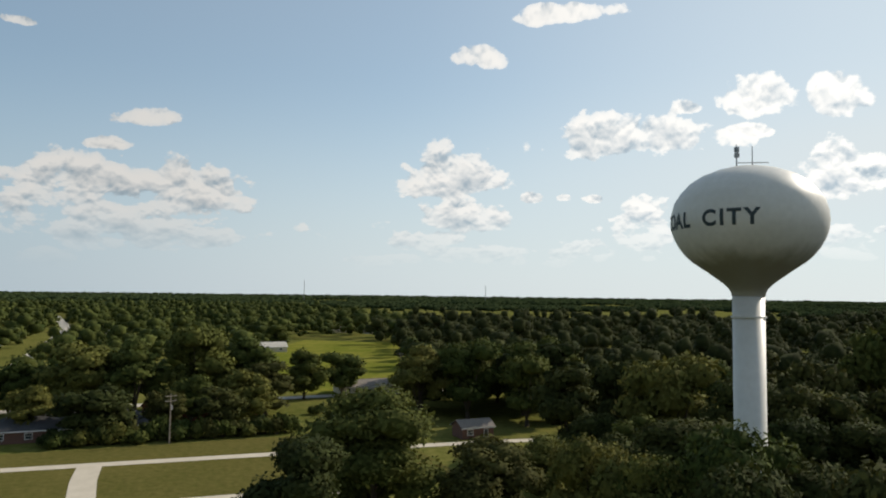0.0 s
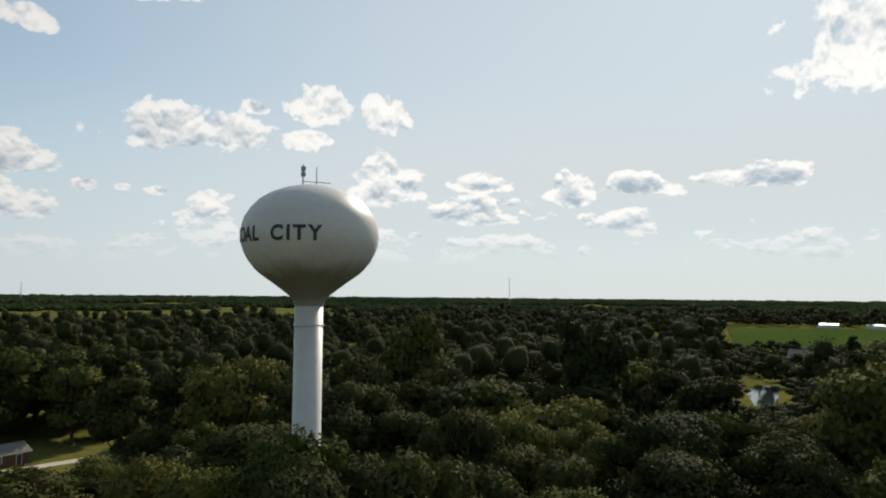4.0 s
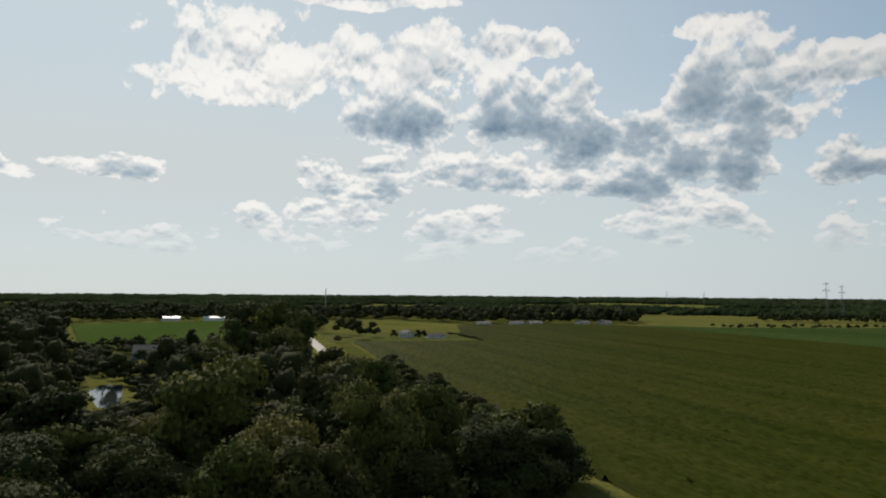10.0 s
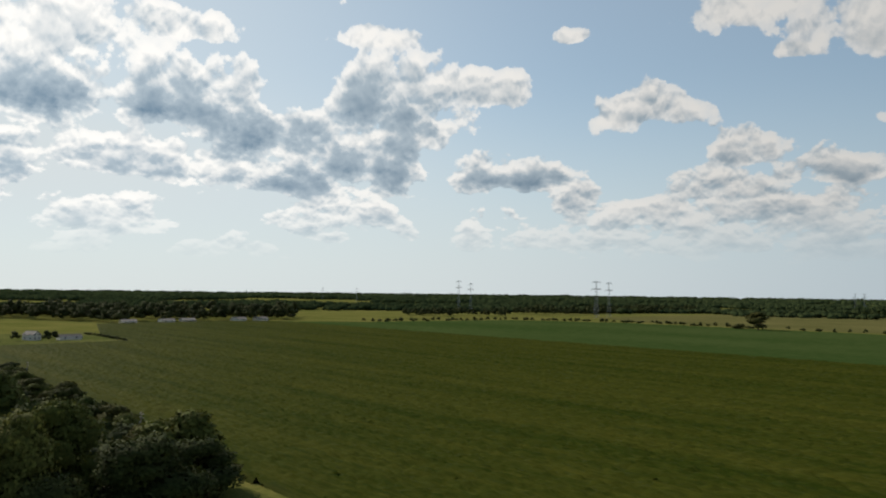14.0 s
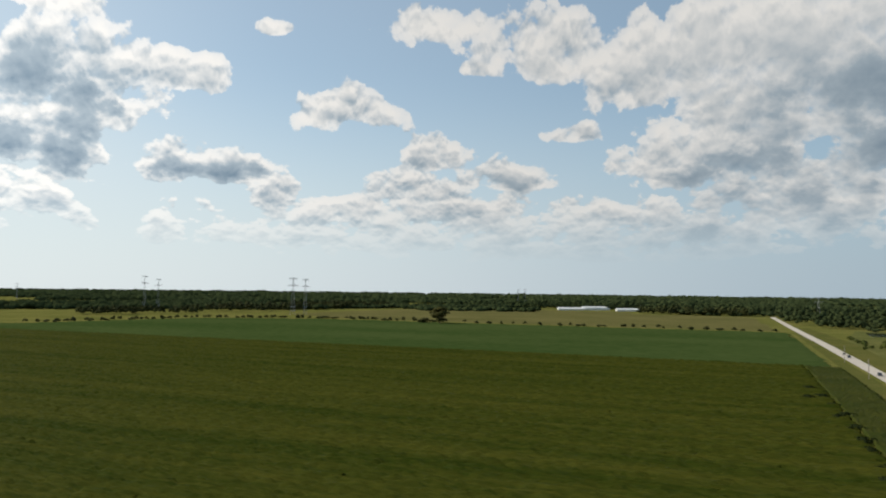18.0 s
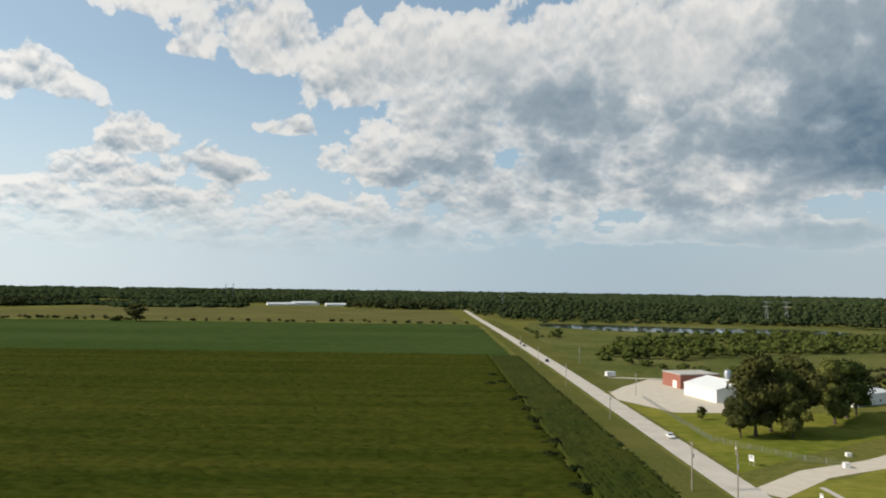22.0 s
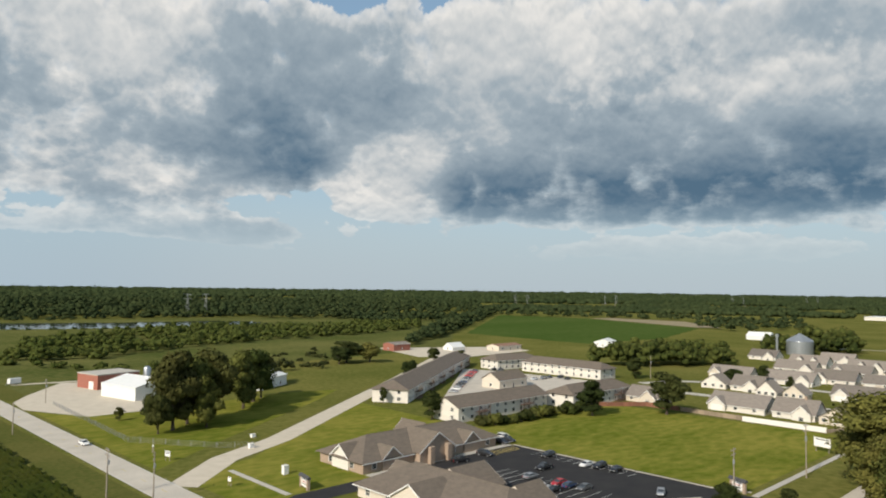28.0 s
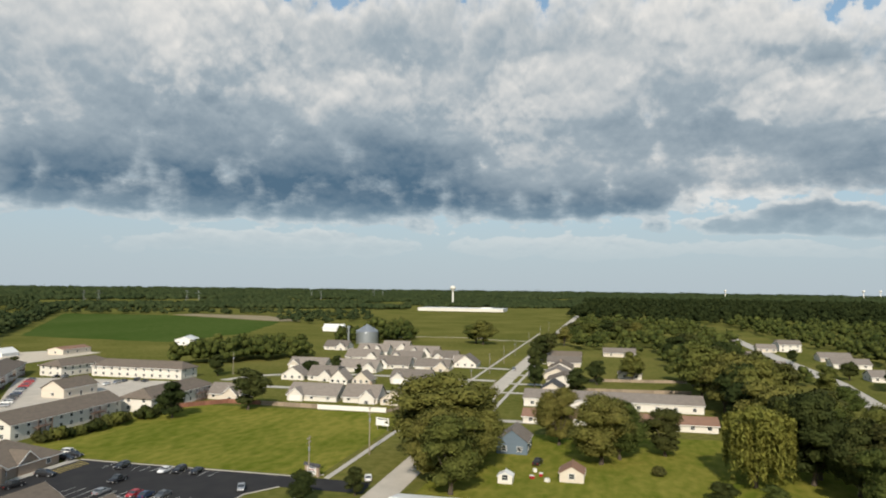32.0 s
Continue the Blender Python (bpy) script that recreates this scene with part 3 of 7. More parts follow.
def strip(name, line, width, z, material, label, category, thick=0.0):
    """A band of the given width along a line."""
    left, right = [], []
    for i, p in enumerate(line):
        a, b = line[max(i - 1, 0)], line[min(i + 1, len(line) - 1)]
        d = Vector((b[0] - a[0], b[1] - a[1])).normalized()
        n = Vector((-d.y, d.x)) * width / 2
        left.append((p[0] + n.x, p[1] + n.y))
        right.append((p[0] - n.x, p[1] - n.y))
    return sheet(name, left + right[::-1], z, material, label, category, thick)


road_main = strip("road_main", [(-2400, -48), (-800, -48), (-170, -46.5), (0, -48), (150, -50), (430, -59), (620, -66), (1500, -105)], 7.6, 0.05, ASPHALT_OLD, "weathered grey two-lane asphalt street", "road")
road_county = strip("road_county", [(-75.8, -50), (-75.8, -400), (-72, -700), (-66, -1000), (-60, -1420)], 8.2, 0.06, ASPHALT_OLD, "long straight grey asphalt country road", "road")
road_branch = strip("road_branch", [(-80, -158), (-100, -176), (-124, -188), (-246, -273), (-330, -334), (-400, -384)], 7.8, 0.055, GRAVEL, "pale gravel side road running off diagonally", "road")


def crop(name, poly, du, dv, low, high, material, label, ridge=0.0, along="x", seed=1):
    """A field of standing crop: an uneven leafy surface with a row structure, and its upright edge."""
    rng = np.random.default_rng(seed)
    P = np.array(poly)
    xs, ys = np.arange(P[:, 0].min(), P[:, 0].max(), du), np.arange(P[:, 1].min(), P[:, 1].max(), dv)
    X, Y = np.meshgrid(xs, ys, indexing="ij")
    X = X + rng.uniform(-0.3, 0.3, X.shape) * du
    Y = Y + rng.uniform(-0.3, 0.3, Y.shape) * dv
    ins = np.zeros(X.shape, bool)
    for i in range(len(P)):
        (x1, y1), (x2, y2) = P[i], P[i - 1]
        if y1 == y2:
            continue
        ins ^= ((y1 > Y) != (y2 > Y)) & (X < (x2 - x1) * (Y - y1) / (y2 - y1) + x1)
    Zz = low + (high - low) * rng.random(X.shape)
    idx = np.indices(X.shape)[1 if along == "x" else 0]
    Zz = Zz + ridge * (idx % 2)
    core = ins.copy()
    for s in ((1, 0), (-1, 0), (0, 1), (0, -1)):
        core &= np.roll(ins, s, (0, 1))
    Zz = np.where(core, Zz, 0.0)
    ids = -np.ones(X.shape, int)
    ids[ins] = np.arange(ins.sum())
    q = np.stack([ids[:-1, :-1], ids[1:, :-1], ids[1:, 1:], ids[:-1, 1:]], -1).reshape(-1, 4)
    q = q[(q >= 0).all(1)]
    me = bpy.data.meshes.new(name)
    me.vertices.add(int(ins.sum()))
    me.vertices.foreach_set("co", np.stack([X[ins], Y[ins], Zz[ins]], -1).ravel())
    me.loops.add(len(q) * 4)
    me.loops.foreach_set("vertex_index", q.ravel())
    me.polygons.add(len(q))
    me.polygons.foreach_set("loop_start", np.arange(0, len(q) * 4, 4))
    me.polygons.foreach_set("loop_total", np.full(len(q), 4))
    me.materials.append(material)
    me.update(calc_edges=True)
    return tagged(new(name, me), label, "crop", kind="stuff")


crop("soy_field", [(-41.5, -80), (150, -76), (305, -81), (556, -93), (558, -206), (640, -209), (830, -266), (841, -403), (795, -474), (-41.5, -474)], 1.6, 0.9, 0.1, 1.1, CROP_A, "broad olive-green soybean field in rows", 0.5)
crop("corn_strip", [(-60, -80), (-39.8, -80), (-39.8, -474), (-60, -474)], 0.75, 1.6, 0.4, 0.9, CROP_D, "tall green corn rows beside the road", 0.6, "y", 2)
crop("bean_field", [(-60, -478), (795, -476), (736, -563), (688, -772), (540, -856), (345, -858), (-55, -870)], 4.5, 2.2, 0.1, 0.7, CROP_B, "brighter green strip of low crop", 0.1, seed=3)
crop("pale_field", [(-50, -895), (345, -885), (540, -900), (700, -1000), (640, -1560), (200, -1545), (180, -1405), (-30, -1390)], 9, 5, 0.05, 0.5, CROP_C, "pale yellow-green ripening field", seed=4)
crop("east_field", [(541, 100), (560, -4), (700, -8), (1013, -5), (970, 100), (925, 180)], 6, 3, 0.1, 0.6, CROP_E, "bright green crop field beyond the wood", seed=5)
crop("west_field", [(-925, -800), (-532, -502), (-520, -345), (-643, -339), (-850, -403), (-959, -640)], 5, 3, 0.1, 0.7, CROP_E, "green rectangular crop field", seed=6)
sheet("bare_plot", [(-860, -408), (-965, -640), (-1010, -630), (-1000, -500), (-880, -390)], 0.05, SOIL, "bare tan soil beside a crop field", "soil")
sheet("meadow_wet", [(-88, -330), (-140, -360), (-400, -390), (-525, -510), (-900, -800), (-700, -890), (-130, -960), (-90, -700)], 0.02, MEADOW, "rough green wetland meadow", "meadow")
sheet("wetland_pond", [(-130, -850), (-184, -796), (-254, -771), (-327, -740), (-427, -742), (-476, -800), (-440, -850), (-330, -860), (-221, -905), (-135, -920)], 0.04, WATER, "still grey wetland pond reflecting sky", "water")
sheet("garden_pond", [(262, 36), (272, 36), (300, 39), (326, 42), (327, 51), (306, 52), (280, 46), (264, 42)], 0.04, WATER, "small bright pond in the wood", "water")
sheet("roadside_verge", [(-71, -66), (-60, -66), (-60, -880), (-66, -880)], 0.03, WEED, "yellow-green grass verge by the road", "verge")
sheet("east_verge", [(-90, -300), (-81, -320), (-77, -700), (-72, -990), (-85, -990), (-98, -700)], 0.032, WEED, "sloping grass bank beside the road", "verge")
sheet("street_verge", [(-60, -56), (150, -58), (305, -66), (560, -80), (560, -91), (305, -79), (150, -74), (-60, -78)], 0.03, WEED, "dry grass verge along the crop", "verge")
sheet("meadow_farm", [(562, -76), (700, -82), (700, -215), (642, -208), (560, -204), (557, -94)], 0.03, MEADOW, "dull green meadow round a farmhouse", "meadow")
sheet("meadow_road", [(335, -48), (430, -53), (620, -60), (620, -12), (335, -16)], 0.022, MEADOW, "rough grass between a road and thicket", "meadow")

# ---- trees ----
GOLD = (1 + 5 ** 0.5) / 2
BALL = np.array([p for a in (-1, 1) for b in (-GOLD, GOLD) for p in ((a, b, 0), (0, a, b), (b, 0, a))]) / math.hypot(1, GOLD)
BALL_FACES = np.array([(i, j, k) if np.dot(np.cross(BALL[j] - BALL[i], BALL[k] - BALL[i]), BALL[i]) > 0 else (i, k, j) for i, j, k in itertools.combinations(range(12), 3)
                       if max(np.linalg.norm(BALL[i] - BALL[j]), np.linalg.norm(BALL[j] - BALL[k]), np.linalg.norm(BALL[i] - BALL[k])) < 1.1])


def leaf_mesh(name, lobes, count, size, material, seed, droop=0.0, bias=-0.35, ruffle=0.55, swell=0.6, core=0.0):
    """Leaf sprays on the skins of many overlapping lobes (x, y, z, radius, flatness)."""
    rng = np.random.default_rng(seed)
    L = np.array(lobes)
    grow = L[:, 5] if L.shape[1] > 5 else np.ones(len(L))
    w = (L[:, 3] / grow) ** 2
    k = rng.choice(len(L), size=count, p=w / w.sum())
    d = rng.normal(size=(count, 3))
    d /= np.linalg.norm(d, axis=1)[:, None]
    low = d[:, 2] < bias
    d[low, 2] *= -0.6
    r = L[k, 3] * (0.72 + 0.36 * rng.random(count) ** 1.5)
    c = L[k, :3] + d * r[:, None] * np.stack([np.ones(count), np.ones(count), L[k, 4]], 1)
    n = d + ruffle * rng.normal(size=(count, 3)) + np.array([0, 0, 0.15])
    n /= np.linalg.norm(n, axis=1)[:, None]
    t = np.cross(n, rng.normal(size=(count, 3)))
    t /= np.linalg.norm(t, axis=1)[:, None]
    b = np.cross(n, t)
    s = (size * grow[k] * (0.55 + 0.8 * rng.random(count)))[:, None]
    v = np.stack([c - t * s * 0.55, c - b * s * 0.34 - n * s * 0.08, c + t * s * 0.55, c + b * s * 0.34 - n * s * 0.08], 1)
    v[:, 2, 2] -= droop * s[:, 0]
    v = v.reshape(-1, 3)
    starts, totals, corners = np.arange(0, count * 4, 4), np.full(count, 4), np.arange(count * 4)
    inner = np.empty((0, 3))
    if core:      # the dense inner twigs and leaves of each lobe
        inner = np.tile(BALL, (len(L), 1))
        bump = 1 + 0.16 * rng.normal(size=(len(L) * len(BALL), 1)).clip(-1.5, 1.5)
        solid = (BALL[None] * np.stack([L[:, 3], L[:, 3], L[:, 3] * L[:, 4]], 1)[:, None]).reshape(-1, 3)
        tri = (BALL_FACES[None] + len(BALL) * np.arange(len(L))[:, None, None]).reshape(-1) + len(v)
        starts = np.concatenate([starts, count * 4 + np.arange(0, len(tri), 3)])
        totals, corners = np.concatenate([totals, np.full(len(tri) // 3, 3)]), np.concatenate([corners, tri])
        v = np.concatenate([v, np.repeat(L[:, :3], len(BALL), 0) + core * solid * bump])
    me = bpy.data.meshes.new(name)
    me.vertices.add(len(v))
    me.vertices.foreach_set("co", v.ravel())
    me.loops.add(len(corners))
    me.loops.foreach_set("vertex_index", corners)
    me.polygons.add(len(starts))
    me.polygons.foreach_set("loop_start", starts)
    me.polygons.foreach_set("loop_total", totals)
    me.materials.append(material)
    me.update(calc_edges=True)
    if swell:
        soft = d * swell + n * (1 - swell) + np.array([0, 0, 0.12])
        soft /= np.linalg.norm(soft, axis=1)[:, None]
        me.normals_split_custom_set_from_vertices(np.concatenate([np.repeat(soft, 4, 0), inner]))
    return me


def tube(bm, p, q, r0, r1, sides=7):
    """A tapered limb from p to q."""
    p, q = Vector(p), Vector(q)
    m = (q - p).to_track_quat("Z", "Y").to_matrix()
    a, b = [], []
    for i in range(sides):
        w = Vector((math.cos(2 * math.pi * i / sides), math.sin(2 * math.pi * i / sides), 0))
        a.append(bm.verts.new(p + m @ (w * r0)))
        b.append(bm.verts.new(q + m @ (w * r1)))
    for i in range(sides):
        bm.faces.new((a[i], a[(i + 1) % sides], b[(i + 1) % sides], b[i]))
    bm.faces.new(a[::-1])
    bm.faces.new(b)


def finish(bm, name, material):
    bmesh.ops.recalc_face_normals(bm, faces=bm.faces)
    me = bpy.data.meshes.new(name)
    bm.to_mesh(me)
    bm.free()
    me.materials.append(material)
    return me


def tree(height, radius, seed, leaves, size, material, label, clear=0.1, n=26, category="tree", name="tree", group=""):
    """A broadleaf tree: tapered trunk, limbs to the lobes, and a crown of many leaf sprays."""
    rng = random.Random(seed)
    base = clear * height
    lobes = []
    hh = (height - base) / 2
    for i in range(n):
        a, u = rng.uniform(0, 6.283), rng.uniform(-0.85, 0.9)
        q = math.sqrt(max(0.05, 1 - u * u)) * rng.uniform(0.35, 0.85)
        rr = radius * rng.uniform(0.3, 0.5) * (1.15 - 0.3 * abs(u))
        lobes.append((math.cos(a) * q * radius * 0.85, math.sin(a) * q * radius * 0.85, base + hh + u * hh * 0.85 - 0.1 * hh, rr, 0.8))
    lobes.append((0, 0, base + hh, radius * 0.55, 0.9))
    root = new(name)
    tagged(root, label, category, group)
    bm = bmesh.new()
    top = (rng.uniform(-0.4, 0.4), rng.uniform(-0.4, 0.4), base + hh * 0.5)
    r0 = 0.022 * height + 0.06
    tube(bm, (0, 0, -0.3), (top[0] * 0.3, top[1] * 0.3, base * 0.8), r0 * 1.25, r0 * 0.8, 9)
    tube(bm, (top[0] * 0.3, top[1] * 0.3, base * 0.75), top, r0 * 0.8, r0 * 0.5, 8)
    for l in lobes[:9]:
        tube(bm, (top[0] * 0.4, top[1] * 0.4, base * rng.uniform(0.7, 1.2)), l[:3], r0 * 0.42, r0 * 0.1, 5)
    trunk = new("trunk", finish(bm, "trunk", BARK))
    crown = new("crown", leaf_mesh("crown", lobes, leaves, size, material, seed, core=0.66))
    trunk.parent = crown.parent = root
    return root


def bush(height, radius, seed, leaves, size, material, label, name="bush", category="bush"):
    rng = random.Random(seed)
    lobes = [(rng.uniform(-0.6, 0.6) * radius, rng.uniform(-0.6, 0.6) * radius, height * rng.uniform(0.35, 0.65), radius * rng.uniform(0.35, 0.55), min(1.0, height / radius * 0.7)) for _ in range(9)]
    root = new(name)
    tagged(root, label, category)
    bm = bmesh.new()
    for l in lobes[:5]:
        tube(bm, (l[0] * 0.15, l[1] * 0.15, -0.1), l[:3], 0.08, 0.03, 5)
    stem = new("stem", finish(bm, "stem", BARK))
    crown = new("crown", leaf_mesh("crown", lobes, leaves, size, material, seed, bias=-0.8))
    stem.parent = crown.parent = root
    return root


def put(proto, x, y, h=1.0, w=None, turn=None, z=0.0):
    """A copy of a tree or bush at a place, scaled by h upward and w sideways."""
    w = w or h
    m = Matrix.LocRotScale((x, y, z), Euler((0, 0, random.uniform(0, 6.283) if turn is None else turn)), (w, w, h))
    return copy_thing(proto, m)


KINDS, FINE = [], []
for s, (hgt_, rad, mt) in enumerate([(18, 7.0, LEAF_OAK), (17, 6.0, LEAF_DARK), (19, 7.5, LEAF_OAK), (15, 6.5, LEAF_DARK), (16, 6.8, LEAF_OAK)]):
    KINDS.append(tree(hgt_, rad, 11 + s, 4200, 0.85, mt, "tall leafy deciduous tree with a dark green crown", group="woodland trees"))
    FINE.append(tree(hgt_, rad, 31 + s, 13000, 0.48, mt, "tall leafy deciduous tree with a dark green crown", group="woodland trees"))
for k, (x, y) in zip(KINDS + FINE, ((160, 62), (176, 84), (134, 30), (150, 100), (190, 120), (98, 26), (86, 36), (104, 40), (78, 108), (82, 52))):
    k.matrix_basis = pose(x, y, 0)


def crown_size(ob):
    """A tree's true height and crown width."""
    me = [c for c in ob.children if c.name.startswith("crown")][0].data
    co = np.empty(len(me.vertices) * 3)
    me.vertices.foreach_get("co", co)
    co = co.reshape(-1, 3)
    return np.percentile(co[:, 2], 99.7), 2 * np.percentile(np.hypot(co[:, 0], co[:, 1]), 96)


BUSHES = [bush(2.6, 2.2, 40, 900, 0.5, LEAF_DARK, "rounded dark green garden bush"), bush(3.2, 2.6, 41, 1000, 0.55, LEAF_OAK, "loose olive-green garden bush")]
BUSHES[0].matrix_basis, BUSHES[1].matrix_basis = pose(-199, 18, 0), pose(50, 205, 0)


def woods(name, spots, label, per=0, size=1.05, material=None, seed=0):
    """Far woodland that nobody could count: many leafy crowns in one mesh, coarser with distance. spots: x, y, z, height, radius."""
    rng = random.Random(seed)
    lobes, count = [], 0.0
    for x, y, z, h, r in spots:
        grow = 1.0 if per else min(max(math.hypot(x, y) / 300, 0.6), 6) ** 0.85
        count += per or 330 * (r / 8) ** 2 / grow ** 1.9
        flat = min(max(0.42 * h / r, 0.6), 1.25)
        lobes.append((x, y, z + h - 0.62 * r * flat, r * 0.62, flat, grow))
        for i in range(4):
            a, q = 1.57 * i + rng.uniform(-0.6, 0.6), r * rng.uniform(0.4, 0.62)
            lobes.append((x + math.cos(a) * q, y + math.sin(a) * q, z + h * rng.uniform(0.3, 0.6), r * rng.uniform(0.42, 0.56), flat, grow))
    me = leaf_mesh(name, lobes, int(count), size, material or WOODS, seed, bias=-0.55, ruffle=0.4, swell=0.7, core=0.75)
    return tagged(new(name, me), label, "woods", kind="stuff")


def inside(p, poly):
    c = False
    for i in range(len(poly)):
        (x1, y1), (x2, y2) = poly[i], poly[i - 1]
        if (y1 > p[1]) != (y2 > p[1]) and p[0] < (x2 - x1) * (p[1] - y1) / (y2 - y1) + x1:
            c = not c
    return c


def scatter(poly, gap, seed, holes=()):
    """Spots on a jittered lattice within a polygon."""
    rng = random.Random(seed)
    xs, ys = [p[0] for p in poly], [p[1] for p in poly]
    spots = []
    y = min(ys)
    while y < max(ys):
        x = min(xs)
        while x < max(xs):
            q = (x + rng.uniform(-0.42, 0.42) * gap, y + rng.uniform(-0.42, 0.42) * gap)
            if inside(q, poly) and not any(inside(q, h) for h in holes):
                spots.append(q)
            x += gap
        y += gap
    return spots



SIZES = {}


def plant(kind, x, y, h, w=None, label="", group=""):
    """A tree of the given height (and crown width) at a place."""
    proto = (FINE if math.hypot(x, y) < 128 or (x < -90 and math.hypot(x, y) < 240) else KINDS)[kind]
    if proto.name not in SIZES:
        SIZES[proto.name] = crown_size(proto)
    kh, kw = SIZES[proto.name]
    ob = put(proto, x, y, h / kh, (w / kw if w else h / kh * random.uniform(0.9, 1.1)))
    if label:
        ob["label"] = label
    if group:
        ob["group"] = group
    return ob


# the wood round the water tower
NEAR_WOOD = [(50, 36), (95, -20), (92, -52), (135, -60), (200, -59), (330, -58), (330, 30), (300, 140), (230, 220), (120, 230), (98, 192), (94, 166), (100, 144), (88, 112), (74, 94), (60, 84)]
CLEAR = [[(62, 58), (76, 58), (76, 72), (62, 72)], [(150, 13), (265, 20), (335, 28), (335, 62), (265, 58), (150, 30)], [(225, 88), (195, 84), (200, 118), (222, 120)], [(150, -44), (340, -44), (340, -56), (150, -54)]]
KNOWN = [(33, 101, 21, 20), (20, 86, 17.5, 14), (47, 94, 14, 16), (54, 53, 22.5, 15), (60, 49, 19, 12), (48, 58, 19, 12), (62, 44, 17, 12), (70, 40, 17, 13), (48, 67, 19, 12), (46, 44, 21, 11), (49, 57, 19, 10), (55, 50, 17, 10), (97, 79, 21, 17), (94, 108, 24, 17), (90, 136, 19, 14), (118, 192, 22, 17), (92, 46, 15, 13), (155, 60, 31, 18), (121, 52, 18, 16),
         (114, 29, 18.5, 17), (153, 106, 31, 19), (126, 91, 17, 14), (117, 16, 14.5, 13), (110, -22, 25, 17), (104, -41, 19, 17), (131, -58, 17.5, 19), (116, -54, 15, 15), (146, -60, 13, 13), (134, 2, 27, 18), (143, -14, 17, 13), (122, -34, 23, 15), (100, -28, 16, 13), (88, -24, 13, 12), (95, 6, 13, 12), (92, 66, 18, 14), (104, 60, 17, 15), (60, 66, 12, 9), (66, 90, 14, 13), (78, 96, 15, 13), (112, 70, 20, 15), (120, 120, 21, 17), (136, 126, 23, 17), (108, 140, 20, 15), (98, 168, 19, 15), (110, 172, 22, 17), (66, 106, 11, 12)]
TALL = [(170, 2, 20, 14), (220, 79, 28, 16), (192, 55, 20, 14), (231, -36, 18, 15), (202, -42, 20, 18), (186, 3, 25, 20), (254, -44, 17, 14), (340, -20, 35, 22), (352, -6, 34, 21), (328, -30, 31, 18), (366, -26, 33, 18), (276, -18, 24, 14), (255, 4, 23, 14), (480, 10, 13, 9), (505, 24, 14, 8), (284, -22, 26, 14), (316, -4, 27, 15), (248, -34, 20, 13), (302, -18, 24, 13), (200, -38, 20, 13), (215, -62, 13, 10)]
rest = []
for i, (x, y) in enumerate(scatter(NEAR_WOOD, 12.5, 5, CLEAR)):
    near = min(math.hypot(x - k[0], y - k[1]) - 0.42 * k[3] for k in KNOWN + TALL)
    if near < 2.5:
        continue
    if math.hypot(x, y) < 178:
        plant((1, 3, 4, 1, 3)[i % 5], x, y, random.uniform(8, 12) if y < -40 else random.uniform(11, 22), random.uniform(12, 18), group="woodland trees")
    else:
        rest.append((x, y, 0, random.uniform(7, 12) if y < -36 else random.uniform(11, 24), random.uniform(6, 10)))
for i, (x, y, h, w) in enumerate(KNOWN):
    plant((0, 1, 3, 2, 1)[i % 5], x, y, h, w, group="woodland trees")
for i, (x, y, h, w) in enumerate(TALL):
    plant((2, 0, 1)[i % 3], x, y, h, w, group="woodland trees")
woods("wood_behind_tower", rest, "dense dark green woodland", seed=3)
for kind, x, y, h, w in ((3, -31, 237, 12, 9), (1, -24, 234, 13, 9), (4, -27, 230, 15, 13), (2, -12, 224, 20, 20), (0, 2, 219, 21, 20), (2, 19, 224, 25, 21), (0, 35, 225, 20.5, 20), (4, 53, 236, 16, 13.5), (2, 67, 240, 14.5, 14.5), (3, -7, 189, 12, 17), (1, 20, 184, 11.5, 11), (0, -22, 196, 12, 13), (3, 8, 192, 10, 10), (0, 15, 199, 13, 14), (4, 29, 197, 14, 15), (1, 36, 208, 15, 15), (1, 96, 240, 17, 15), (0, 104, 226, 17, 15), (2, 110, 208, 17, 16), (1, -40, 215, 16, 14), (0, 76, 190, 20, 18), (2, 88, 184, 22, 19), (1, 82, 204, 19, 17), (4, 96, 200, 20, 18), (3, 92, 218, 18, 16), (0, 106, 184, 21, 18), (2, 112, 198, 20, 17), (1, 122, 214, 19, 17), (3, 104, 214, 19, 16), (4, 118, 230, 19, 17), (0, 126, 196, 20, 17), (4, 60, 470, 14, 13), (2, 84, 452, 15, 16)):
    plant(kind, x, y, h, w, "spreading shade tree round brick houses", "town shade trees")
for i in range(22):
    x = -16 + 2.5 * i
    put(BUSHES[i % 2], x, 182 - 0.06 * i + random.uniform(-1, 1), random.uniform(1.2, 2.1), random.uniform(1.1, 1.6))
for i in range(22):
    x = 138 + 9.2 * i
    plant((1, 3, 4)[i % 3], x + random.uniform(-3, 3), -64 - 0.045 * (x - 138) + random.uniform(-3, 2), random.uniform(6, 11), random.uniform(9, 13), "leafy roadside tree at the crop's edge", "roadside trees")
# by the sheds
for kind, x, y, h, w in ((3, -100, -219, 13, 9), (1, -106, -222, 25, 15), (2, -114, -229, 23, 15), (1, -123, -231, 24, 16), (4, -116, -219, 17, 11), (4, -143, -244, 22, 16), (2, -154, -256, 21, 16), (3, -161, -262, 17, 13)):
    plant(kind, x, y, h, w, "tall dark shade tree on mown grass by sheds", "shade trees by the sheds")
plant(1, -270, -350, 13, 19, "broad round tree beside the gravel road")
plant(3, -262, -346, 10, 12, "broad round tree beside the gravel road")
plant(1, -99, -249, 4.6, 3.2, "small young round tree on grass")
